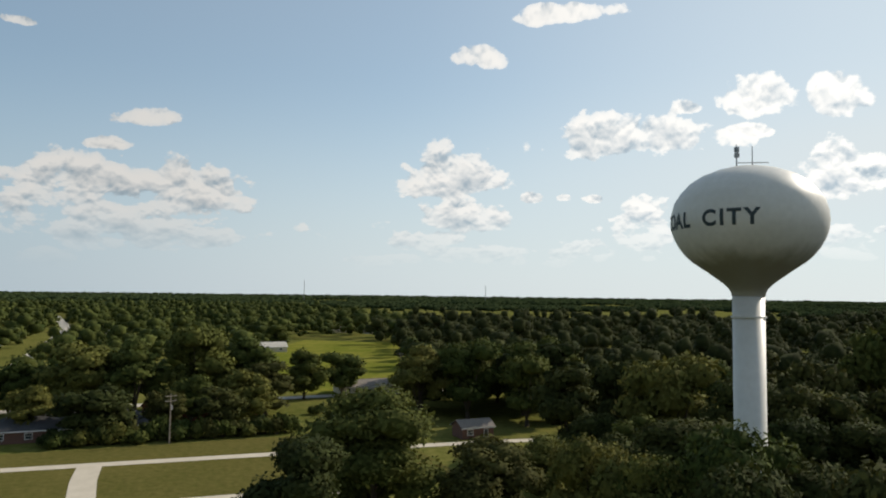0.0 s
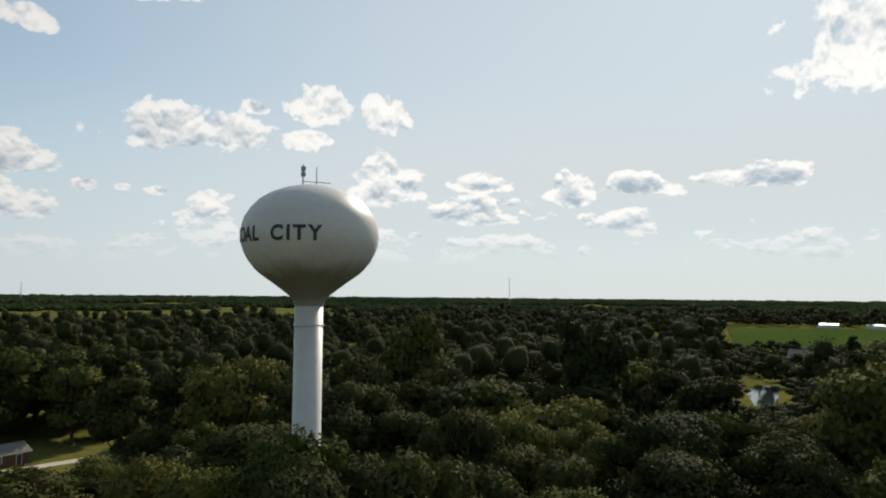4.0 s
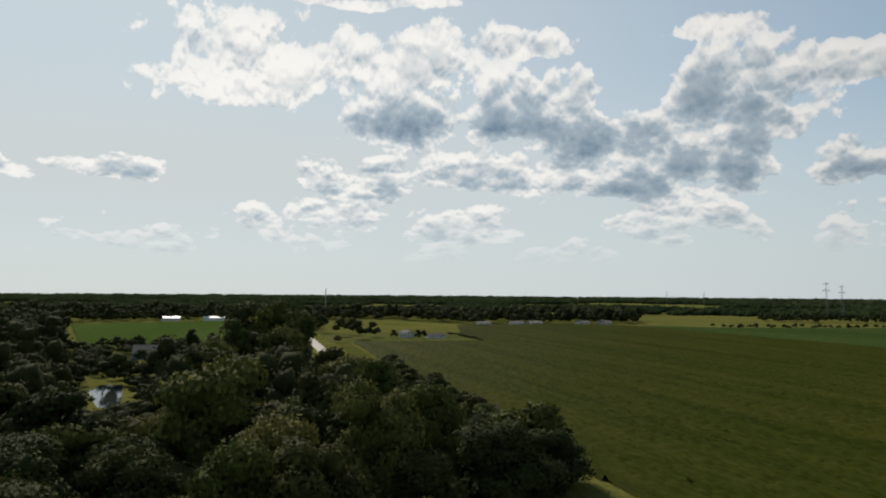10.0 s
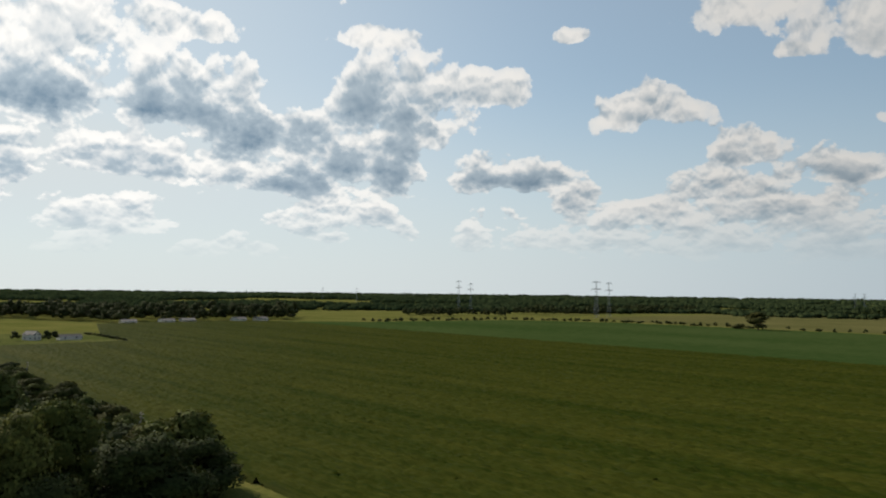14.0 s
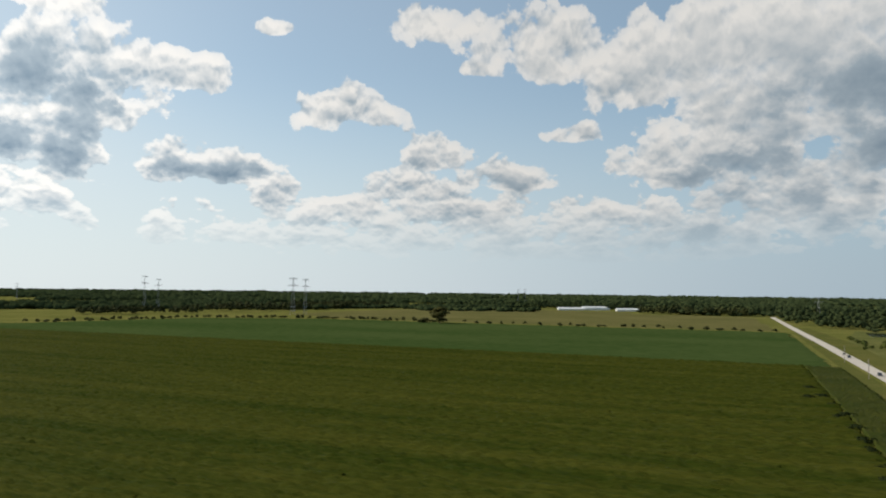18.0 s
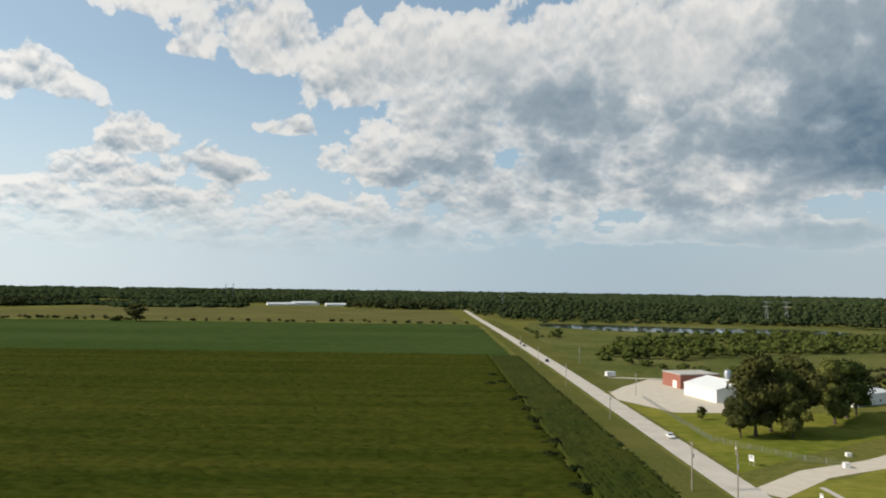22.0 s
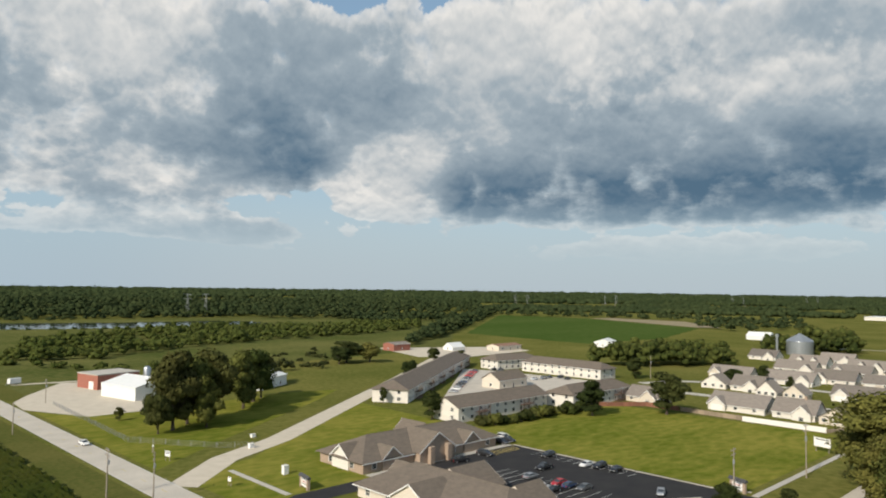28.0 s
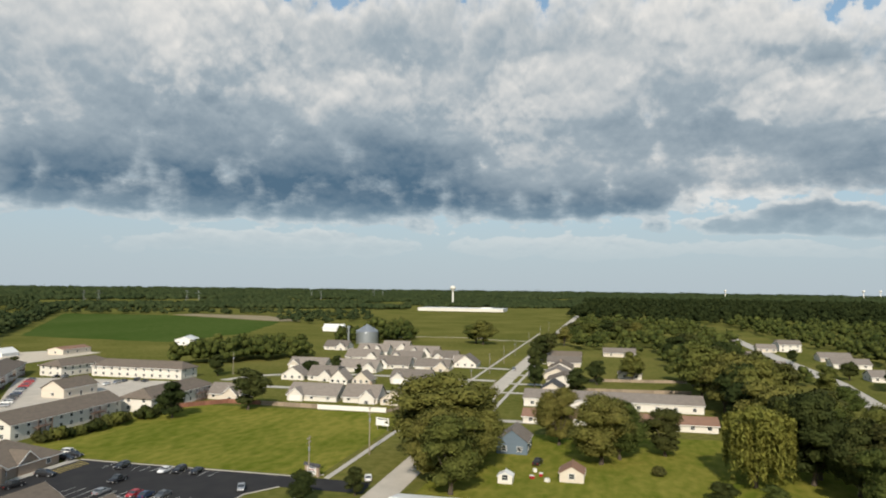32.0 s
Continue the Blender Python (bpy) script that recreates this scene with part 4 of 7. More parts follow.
# round the apartments and the lawn
for kind, x, y, h, w in ((1, -182, -181, 10, 7), (1, -191, -219, 6.5, 3), (3, -252, -271, 9, 8), (3, -316, -320, 9, 8), (1, -317, -298, 9, 7), (0, -284, -344, 12, 16), (1, -233, -148, 13, 11), (1, -257, -131, 15.5, 13.5), (1, -345, -196, 11, 9), (1, -352, -120, 8, 4), (1, -372, -140, 10, 6), (3, -360, -150, 8, 9)):
    plant(kind, x, y, h, w, "green tree standing by apartment houses", "apartment trees")
for i in range(16):
    put(BUSHES[i % 2], -188 - 3.9 * i + random.uniform(-1, 1), -160 + 0.25 * i + random.uniform(-1.2, 1.2), random.uniform(0.8, 1.7))
# by the cottages north of the street
for kind, x, y, h, w in ((2, -168, -31, 18.5, 17), (0, -177, -36, 18, 16), (4, -184, -30, 15, 12), (0, -197, -40.5, 24, 29), (2, -194, -31, 17, 18), (4, -208, -31, 20, 15), (2, -228, -10, 17.5, 13.5), (0, -207, 3, 19, 18), (2, -214, 8, 17, 14), (1, -222, 21, 13.5, 12), (1, -372, -1, 12, 9), (3, -352, -30, 11, 8), (4, -402, 16, 12, 13), (1, -338, -10, 11, 11), (3, -420, -36, 14, 10), (1, -476, -37, 16, 13), (0, -596, -98, 20, 24), (2, -606, -106, 17, 20),
                         (1, -200, 55, 23, 17), (3, -192, 63, 18, 16), (0, -338, 45, 25, 24), (2, -306, 50, 20, 20), (4, -319, 68, 21, 23), (1, -280, 79, 14, 15), (2, -250, 68, 15, 15), (0, -392, 17, 15, 12.5), (1, -469, -38, 17, 12), (3, -540, -37, 15, 12), (0, -605, -31, 16, 15), (1, -711, -28, 15, 16), (2, -669, -11, 17, 17), (3, -723, 16, 17, 19), (1, -735, 4, 16, 18), (0, -700, 30, 17, 18), (2, -206, 58, 19, 16), (0, -220, 60, 20, 17), (1, -236, 56, 17, 15), (2, -250, 54, 19, 16), (3, -266, 52, 17, 15), (0, -282, 55, 20, 17), (1, -300, 54, 20, 16), (2, -320, 56, 22, 18), (3, -340, 52, 20, 17), (4, -362, 50, 21, 18), (0, -382, 46, 22, 18), (1, -186, 68, 18, 15), (2, -172, 62, 15, 14), (3, -180, 76, 17, 15), (4, -215, 76, 18, 16), (2, -400, 112, 11, 9), (3, -432, 132, 10, 9), (1, -520, 124, 9, 7), (4, -358, 102, 12, 11), (2, -450, 168, 16, 14), (1, -420, 62, 17, 17), (3, -446, 70, 18, 18), (0, -470, 58, 17, 16), (1, -360, 84, 15, 15), (3, -384, 74, 18, 17), (1, -500, 48, 17, 17), (3, -540, 60, 17, 18), (0, -300, 92, 13, 13)):
    plant(kind, x, y, h, w, "full green garden tree near cottages", "garden trees")
plant(3, -176, 30, 5, 7, "low clump of garden shrubs")
plant(2, -172, 40, 6, 8, "low clump of garden shrubs")
plant(3, -153, -62, 7, 6, "small leafy tree at the car park's edge")
plant(1, -161, -52, 6.5, 5, "small leafy tree at the car park's edge")

# the weeping willow
wil = tagged(new("willow"), "large weeping willow with yellow-green hanging branches", "tree")
wil.matrix_basis = pose(-194, 40, 0) @ Matrix.Diagonal((1.36, 1.36, 1.12, 1))
rng = np.random.default_rng(8)
lob = [(math.cos(a) * r, math.sin(a) * r, z, q, 0.8) for a, r, z, q in [(rng.uniform(0, 6.28), rng.uniform(1.5, 6.2), rng.uniform(12, 16.5), rng.uniform(1.8, 2.9)) for _ in range(16)]]
curtain = []
for l in lob:
    for _ in range(7):
        a, r = rng.uniform(0, 6.28), l[3] * rng.uniform(0.5, 1.0)
        x, y = l[0] * 1.12 + math.cos(a) * r, l[1] * 1.12 + math.sin(a) * r
        z, drop = l[2], rng.uniform(6, 12.5)
        k = 0.0
        while k < drop:
            curtain.append((x, y, z - k, 0.45, 1.6))
            k += 0.9
part_mesh = leaf_mesh("crown", lob, 2600, 0.6, LEAF_WILLOW, 9)
cr = new("crown", part_mesh)
hang = new("drooping_foliage", leaf_mesh("drooping_foliage", curtain, 8200, 0.62, LEAF_WILLOW, 10, droop=0.9, bias=-2))
bm = bmesh.new()
tube(bm, (0, 0, -0.2), (0.3, 0.2, 5), 0.7, 0.5, 9)
for l in lob[:8]:
    tube(bm, (0.2, 0.1, 4.2), l[:3], 0.28, 0.06, 6)
tk = new("trunk", finish(bm, "trunk", BARK))
cr.parent = hang.parent = tk.parent = wil

# crop-edge clumps, in the shadow-dark leaf colour
WEEDS = bush(1.7, 2.4, 52, 900, 0.42, SHADOW_LEAVES, "dark weedy clump between crop rows", "weed_clump", "weeds")
WEEDS.matrix_basis = pose(-38, -146, 0)
for y, dx, k in ((-158, 0.5, 1.3), (-176, -1, 1.0), (-190, 1.5, 1.1), (-206, 0, 1.5), (-226, 2, 1.0), (-240, -1, 1.4), (-262, 0.5, 1.2), (-283, 2.5, 1.0), (-288, -2, 1.3), (-312, 0, 1.1), (-336, 1, 1.5), (-330, 9, 1.4), (-362, 3, 1.6)):
    put(WEEDS, -39 + dx, y, 0.95 + 0.1 * k, k)
plant(1, 346, -837, 21, 25, "lone dark round tree on the field hedge")
put(BUSHES[0], 372, -842, 2.6, 4.0)["label"] = "dark rounded bush on the field hedge"


def line_spots(pts, gap, h, r, seed, wide=4.0):
    """Spots for a hedge or belt along a line."""
    rng = random.Random(seed)
    spots = []
    for (x0, y0), (x1, y1) in zip(pts, pts[1:]):
        n = max(1, int(math.hypot(x1 - x0, y1 - y0) / gap))
        for i in range(n):
            k = (i + rng.random()) / n
            spots.append((x0 + (x1 - x0) * k + rng.uniform(-wide, wide), y0 + (y1 - y0) * k + rng.uniform(-wide, wide), 0, rng.uniform(*h), rng.uniform(*r)))
    return spots


def area_spots(poly, gap, h, r, seed, holes=(), keep=1.0):
    rng = random.Random(seed + 99)
    spots = []
    for x, y in scatter(poly, gap, seed, holes):
        stand = noise.noise((x / 42, y / 42, seed))      # taller and lower stands, small glades
        if rng.random() < keep and stand > -0.62:
            spots.append((x, y, relief(x, y), rng.uniform(*h) * (1 + 0.4 * stand), rng.uniform(*r) * (1 + 0.25 * stand)))
    return spots


PARK = [(46, 246), (70, 240), (104, 276), (156, 400), (168, 434), (190, 485), (117, 530), (72, 444)]
STREET = [(-56, 236), (-36, 236), (-36, 360), (-38, 600), (-45, 720), (-80, 1060), (-100, 1060), (-62, 720), (-58, 580)]
woods("east_woods", area_spots([(335, -20), (560, -20), (1016, -70), (1250, -70), (1250, 300), (900, 560), (300, 700), (160, 500), (112, 268), (240, 225), (310, 140)], 20, (9, 24), (6.5, 10.5), 6, [[(335, -20), (541, -20), (560, -40), (1030, -60), (950, 192), (541, 110), (335, 72)], [(430, 22), (475, 22), (475, 64), (430, 64)]]), "dense dark green woodland", seed=6)
woods("field_side_thicket", area_spots([(335, -18), (535, -14), (535, 106), (335, 70)], 13, (5, 9), (5, 8), 63, [[(430, 22), (475, 22), (475, 64), (430, 64)]], 0.85), "low thicket and young trees before a field", seed=63)
woods("pondside_shrubs", area_spots([(152, 14), (256, 20), (256, 50), (152, 29)], 8.5, (3, 5.5), (4.5, 6.5), 65) + area_spots([(252, 20), (335, 28), (335, 37), (300, 35), (264, 31)], 8, (2.5, 5), (4, 5.5), 66) + area_spots([(270, 52), (300, 57), (332, 57), (332, 66), (270, 60)], 8, (4, 9), (4.5, 6.5), 67), "low shrubs round a small pond in the wood", seed=65)
woods("road_trees", area_spots([(335, -24), (440, -27), (440, -20), (335, 0)], 11, (8, 14), (4.5, 7), 7), "leafy roadside trees", seed=7)
woods("field_trees", [(x, y, 0, h, r) for x, y, h, r in ((480, -8, 9, 4), (492, -22, 9, 4), (520, -30, 8, 3.6), (455, 0, 10, 4.5), (600, -105, 17, 9), (622, -122, 15, 8), (640, -96, 18, 10), (660, -110, 17, 9), (604, -137, 8, 4.5), (592, -155, 9, 4.5), (598, -162, 8, 4), (560, -82, 6, 4))], "scattered trees beside fields", seed=8)
woods("town_trees", area_spots([(-330, 250), (-120, 244), (90, 262), (130, 330), (190, 520), (300, 720), (300, 1500), (-700, 1500), (-700, 500)], 21, (10, 20), (6.5, 10), 9, [PARK, STREET], 0.88), "town trees with houses between them", material=TOWN_LEAVES, seed=9)
woods("north_yard_trees", area_spots([(-330, 150), (-60, 190), (-40, 232), (-330, 232)], 14, (9, 16), (4.5, 7), 10, [], 0.7), "garden trees behind a lane", material=TOWN_LEAVES, seed=10)
FARM_WOODS = [(690, -88), (760, -80), (1000, -90), (1010, -230), (850, -290), (842, -520), (950, -600), (1200, -300), (1150, -110)]
woods("farm_woods", area_spots(FARM_WOODS, 17, (13, 22), (7.5, 11), 11, [], 0.85), "dark trees round farm houses", seed=11)
woods("field_hedge", line_spots([(560, -203), (640, -206), (660, -201)], 5, (1.8, 2.6), (1.8, 2.6), 12, 1) + line_spots([(738, -563), (690, -778), (540, -880), (345, -868)], 8, (3, 6), (3, 5), 13) + line_spots([(326, -874), (239, -872), (94, -888), (-9, -874), (-50, -880)], 13, (2.5, 5), (2.5, 5), 14), "low hedge between fields", seed=12)
woods("south_groves", area_spots([(877, -742), (808, -913), (830, -960), (930, -800)], 14, (9, 15), (5, 7), 15) + area_spots([(778, -986), (773, -1185), (742, -1492), (900, -1500), (900, -1000)], 18, (11, 17), (5, 8), 16, [], 0.8) + area_spots([(180, -1420), (-30, -1400), (-40, -1560), (180, -1560)], 16, (11, 16), (5, 8), 17), "dark groves beyond the fields", seed=15)
WET = [(-117, -477), (-153, -446), (-241, -506), (-332, -523), (-435, -547), (-520, -640), (-341, -718), (-209, -654), (-171, -627)]
woods("wetland_shrubs", area_spots(WET, 10.5, (4, 9), (4.5, 7), 18, [], 0.8) + area_spots([(-430, -540), (-560, -600), (-640, -690), (-560, -720), (-500, -650)], 12, (4, 8), (5, 7), 19, [], 0.8) + line_spots([(-110, -472), (-129, -420), (-150, -385), (-220, -370)], 9, (3, 6), (3.5, 5.5), 20) + line_spots([(-110, -640), (-120, -680)], 9, (5, 8), (4, 6), 21) + line_spots([(-95, -610), (-108, -800)], 26, (2, 4), (2.5, 4), 22), "olive-green wetland shrubs", material=SHRUB_LEAVES, seed=18)
woods("wetland_grove", area_spots([(-95, -990), (-230, -985), (-492, -929), (-565, -830), (-660, -800), (-720, -890), (-520, -1000), (-300, -1100), (-110, -1150)], 17, (9, 16), (7, 10), 61, [], 0.9) + area_spots([(-590, -690), (-690, -700), (-860, -800), (-700, -880), (-600, -800)], 15, (6, 12), (6, 9), 62, [], 0.85), "dark trees behind a wetland pond", material=HAZED_LEAVES, seed=61)
woods("shed_shrubs", line_spots([(-150, -345), (-190, -345), (-240, -330)], 9, (4, 9), (3.5, 5), 23, 6) + [(-188, -300, 0, 11, 7), (-165, -350, 0, 9, 8)] + area_spots([(-200, -330), (-262, -350), (-300, -420), (-220, -430)], 15, (1.5, 4.5), (3, 5), 24, [], 0.8) + [(-215, -357, 0, 8, 8)], "rough shrubs behind sheds", seed=23)
woods("south_woods", area_spots([(-80, -1000), (-171, -1239), (-374, -1174), (-497, -960), (-699, -895), (-1000, -900), (-1400, -1300), (-900, -1700), (500, -2000), (700, -1650), (200, -1660), (100, -1560), (-60, -1450)], 24, (11, 18), (7, 11), 25, [], 0.85), "broad dark woodland belt", material=HAZED_LEAVES, seed=25)
woods("pond_bank", line_spots([(-131, -945), (-542, -955), (-700, -900)], 10, (4, 8), (4, 7), 26, 10) + line_spots([(-470, -745), (-330, -728), (-190, -780)], 14, (1.5, 3), (3, 5), 27, 4) + line_spots([(-449, -470), (-700, -655), (-1000, -880)], 6, (10, 15), (7, 10), 28, 8) + line_spots([(-385, -428), (-449, -470)], 9, (7, 12), (5, 8), 29, 6), "shrubs and trees along a drain", material=HAZED_LEAVES, seed=26)
woods("west_belt", line_spots([(-929, -794), (-1024, -633), (-1053, -477)], 7, (8, 13), (6, 9), 30, 12) + area_spots([(-1053, -477), (-860, -420), (-800, -330), (-900, -300), (-1200, -420)], 22, (8, 14), (6, 9), 31, [], 0.6), "belt of trees behind a crop field", material=HAZED_LEAVES, seed=30)
woods("bin_trees", area_spots([(-370, -256), (-376, -240), (-440, -186), (-470, -196), (-430, -240)], 6.5, (11, 17), (5, 7), 32) + area_spots([(-560, -215), (-620, -240), (-660, -170), (-590, -160), (-580, -178)], 13, (9, 14), (5, 7), 33) + line_spots([(-500, -300), (-560, -240)], 12, (7, 11), (5, 7), 34, 8) + area_spots([(-600, -205), (-640, -215), (-650, -160), (-605, -160)], 11, (13, 19), (6, 9), 64), "leafy trees round the grain bin", material=TOWN_LEAVES, seed=32)
HOUSES_W = [[(-280, 105), (-800, 110), (-800, 135), (-280, 128)]]
woods("west_town_trees", area_spots([(-400, 30), (-395, 110), (-560, 90), (-640, 110), (-1000, 100), (-1000, -30), (-560, -30), (-545, 30), (-460, 40)], 15, (9, 15), (5, 8), 35, HOUSES_W, 0.62) + area_spots([(-400, 170), (-640, 170), (-1000, 150), (-1000, 500), (-400, 400)], 16, (10, 16), (5, 8), 36, [], 0.8) + area_spots([(-230, 80), (-290, 130), (-400, 140), (-400, 400), (-150, 300), (-170, 90)], 13, (10, 17), (5, 7.5), 37, HOUSES_W, 0.85), "garden trees among western houses", material=TOWN_LEAVES, seed=35)
woods("dark_west_woods", area_spots([(-1120, -60), (-1010, 100), (-1010, 500), (-700, 900), (-400, 900), (-400, 1500), (-2400, 1500), (-2400, -80), (-1700, -40)], 25, (13, 20), (8, 12), 38, [], 0.9), "continuous woodland beyond the town, coloured as in cloud shadow", material=SHADOW_LEAVES, seed=38)

# the plain's woods out to the horizon
far = []
rng2 = random.Random(44)
r = 1450.0
while r < 4850:
    gap = 0.021 * r
    n = int(2 * math.pi * r / gap)
    for i in range(n):
        a = 2 * math.pi * (i + rng2.random()) / n
        x, y = (r + rng2.uniform(-0.5, 0.5) * gap) * math.cos(a), (r + rng2.uniform(-0.5, 0.5) * gap) * math.sin(a)
        k = noise.noise((x / 420, y / 420, 1.7)) + 0.45 * noise.noise((x / 150, y / 150, 4.1))
        if k > -0.2 + (0.12 if x > 500 else 0) or (r > 3400 and k > -0.55):
            if math.hypot(x - 285, y + 1580) < 210:      # open ground before the livestock sheds
                continue
            far.append((x, y, relief(x, y) - 1, rng2.uniform(8, 15), gap * 0.62))
    r += gap * 0.8
woods("plain_woods", [p for p in far if math.hypot(p[0], p[1]) < 2600], "dark woods dotting the plain", 24, 5.0, HAZED_LEAVES, seed=44)
woods("horizon_woods", [p for p in far if math.hypot(p[0], p[1]) >= 2600], "dark woods low along the horizon", 10, 8.0, HAZED_LEAVES, seed=45)

# ---- water tower ----
TANK_WHITE = mat("tank_paint", (0.66, 0.64, 0.58), (0.6, 0.58, 0.52), 0.25, 0.45, fine=6, spec=0.5)

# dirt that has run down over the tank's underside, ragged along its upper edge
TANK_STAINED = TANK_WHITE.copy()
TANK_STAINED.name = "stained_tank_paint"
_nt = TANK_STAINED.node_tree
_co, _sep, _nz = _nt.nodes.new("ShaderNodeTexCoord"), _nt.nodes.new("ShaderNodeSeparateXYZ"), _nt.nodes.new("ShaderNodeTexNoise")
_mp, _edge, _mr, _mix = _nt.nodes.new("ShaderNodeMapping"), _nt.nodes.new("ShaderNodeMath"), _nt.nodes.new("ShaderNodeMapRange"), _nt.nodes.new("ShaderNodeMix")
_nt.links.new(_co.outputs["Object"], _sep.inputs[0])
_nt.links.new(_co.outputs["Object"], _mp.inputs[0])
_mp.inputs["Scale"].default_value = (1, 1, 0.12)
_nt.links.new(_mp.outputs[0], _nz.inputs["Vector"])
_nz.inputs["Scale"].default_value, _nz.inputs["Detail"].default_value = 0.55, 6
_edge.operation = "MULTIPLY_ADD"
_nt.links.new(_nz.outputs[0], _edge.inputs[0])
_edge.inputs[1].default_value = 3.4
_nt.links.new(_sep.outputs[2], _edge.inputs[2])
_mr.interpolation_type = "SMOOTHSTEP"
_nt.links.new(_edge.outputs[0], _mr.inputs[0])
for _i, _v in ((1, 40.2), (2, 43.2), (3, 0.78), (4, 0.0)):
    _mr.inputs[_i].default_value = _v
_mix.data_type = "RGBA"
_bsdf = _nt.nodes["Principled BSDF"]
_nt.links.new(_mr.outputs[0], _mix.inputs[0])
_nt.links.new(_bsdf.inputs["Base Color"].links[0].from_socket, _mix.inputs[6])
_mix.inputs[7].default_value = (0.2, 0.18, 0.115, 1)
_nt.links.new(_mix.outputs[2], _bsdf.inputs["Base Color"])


def lathe(name, profile, material, sides=64):
    """A body of revolution from (radius, height) pairs."""
    verts, faces = [], []
    for r, z in profile:
        for i in range(sides):
            a = 2 * math.pi * i / sides
            verts.append((r * math.cos(a), r * math.sin(a), z))
    for k in range(len(profile) - 1):
        for i in range(sides):
            j = (i + 1) % sides
            faces.append((k * sides + i, k * sides + j, (k + 1) * sides + j, (k + 1) * sides + i))
    faces.append([(len(profile) - 1) * sides + i for i in range(sides)])
    return link_mesh(name, verts, faces, material, True)


tower = tagged(new("water_tower"), "white steel water tower, spheroid tank on a slender shaft", "water tower")
tower.matrix_basis = pose(68.0, 64.2, 0)
shaft = new("shaft", lathe("shaft", [(3.6, 0), (3.2, 1.5), (1.85, 6), (1.83, 35.2)], TANK_WHITE))
TANK_PROFILE = [(1.9, 35.2), (1.95, 35.6), (2.15, 36.0), (2.6, 36.5), (3.2, 37.0), (4.0, 37.6), (4.8, 38.2), (5.6, 38.75), (6.35, 39.3), (7.1, 40.0), (7.8, 40.9), (8.4, 42.0), (8.75, 43.0), (8.9, 44.0), (8.8, 45.2), (8.45, 46.5), (7.7, 47.7), (6.65, 48.85), (5.25, 49.75), (3.6, 50.4), (2.0, 50.8), (1.0, 50.95), (0.02, 51.0)]
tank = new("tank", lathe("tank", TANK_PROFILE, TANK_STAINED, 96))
shaft.parent = tank.parent = tower
bm = bmesh.new()
bmesh.ops.create_cone(bm, cap_ends=True, segments=64, radius1=1.98, radius2=1.98, depth=0.22, matrix=pose(0, 0, 32.7))
part_ring = new("ring", finish(bm, "ring", TANK_WHITE))
part_ring.parent = shaft
bm = bmesh.new()
bmesh.ops.create_cone(bm, cap_ends=True, segments=40, radius1=3.7, radius2=3.7, depth=0.3, matrix=pose(0, 0, 0.05))
foot = new("footing", finish(bm, "footing", CONCRETE))
foot.parent = tower


def tank_radius(z):
    for (r0, z0), (r1, z1) in zip(TANK_PROFILE, TANK_PROFILE[1:]):
        if z0 <= z <= z1:
            return r0 + (r1 - r0) * (z - z0) / (z1 - z0)
    return 1.0


# the painted name, letter by letter, wrapped round the tank
LETTER_H = 1.8
for ch, turn_ in zip("COALCITY", (-216.5, -205.5, -194.5, -184.5, -163.5, -154, -145.5, -133.5)):
    cu = bpy.data.curves.new("letter", "FONT")
    cu.body, cu.size, cu.align_x = ch, LETTER_H / 0.72, "CENTER"
    cu.offset = 0.09
    tmp = new("letter", cu)
    me = bpy.data.meshes.new_from_object(tmp.evaluated_get(bpy.context.evaluated_depsgraph_get()))
    bpy.data.objects.remove(tmp)
    bm = bmesh.new()
    bm.from_mesh(me)
    for _ in range(2):
        bmesh.ops.subdivide_edges(bm, edges=[e for e in bm.edges if e.calc_length() > 0.5], cuts=1)
    bmesh.ops.triangulate(bm, faces=bm.faces)
    a0 = radians(turn_)
    for v in bm.verts:
        z = 43.15 + v.co.y
        r = tank_radius(z) + 0.05
        a = a0 + v.co.x * 0.95 / 8.8
        v.co = (r * math.cos(a), r * math.sin(a), z)
    let = new("letter", finish(bm, "letter", LETTER))
    let.parent = tank
    let["label"] = "dark painted letter"
# the aerials on top
aerial = tagged(new("antenna_mast"), "grey antenna masts on the tank's top", "antenna")
aerial.matrix_basis = pose(68, 64.2, 51.0)
bm = bmesh.new()
tube(bm, (-1.2, 0.4, -0.3), (-1.2, 0.4, 2.6), 0.09, 0.07, 6)
part_a = new("mast", finish(bm, "mast", GREY_METAL))
bm = bmesh.new()
tube(bm, (0.3, -0.6, -0.3), (0.3, -0.6, 2.4), 0.07, 0.05, 6)
part_b = new("whip", finish(bm, "whip", GREY_METAL))
bm = bmesh.new()
tube(bm, (-1.2, 0.4, 0.35), (1.9, -1.6, 0.35), 0.06, 0.06, 5)
part_c = new("rail", finish(bm, "rail", GREY_METAL))
bm = bmesh.new()
for z in (1.3, 2.0):
    bmesh.ops.create_cube(bm, size=1, matrix=Matrix.LocRotScale((-1.15, 0.4, z), None, (0.35, 0.5, 0.6)))
part_d = new("panel_antenna", finish(bm, "panel_antenna", GREY_METAL))
for o in (part_a, part_b, part_c, part_d):
    o.parent = aerial

# ---- buildings ----
def part(name, bm, material, parent, label=""):
    """One mesh object under a thing or a part."""
    ob = new(name, finish(bm, name, material) if isinstance(bm, bmesh.types.BMesh) else bm)
    ob.parent = parent
    if label:
        ob["label"] = label
    return ob


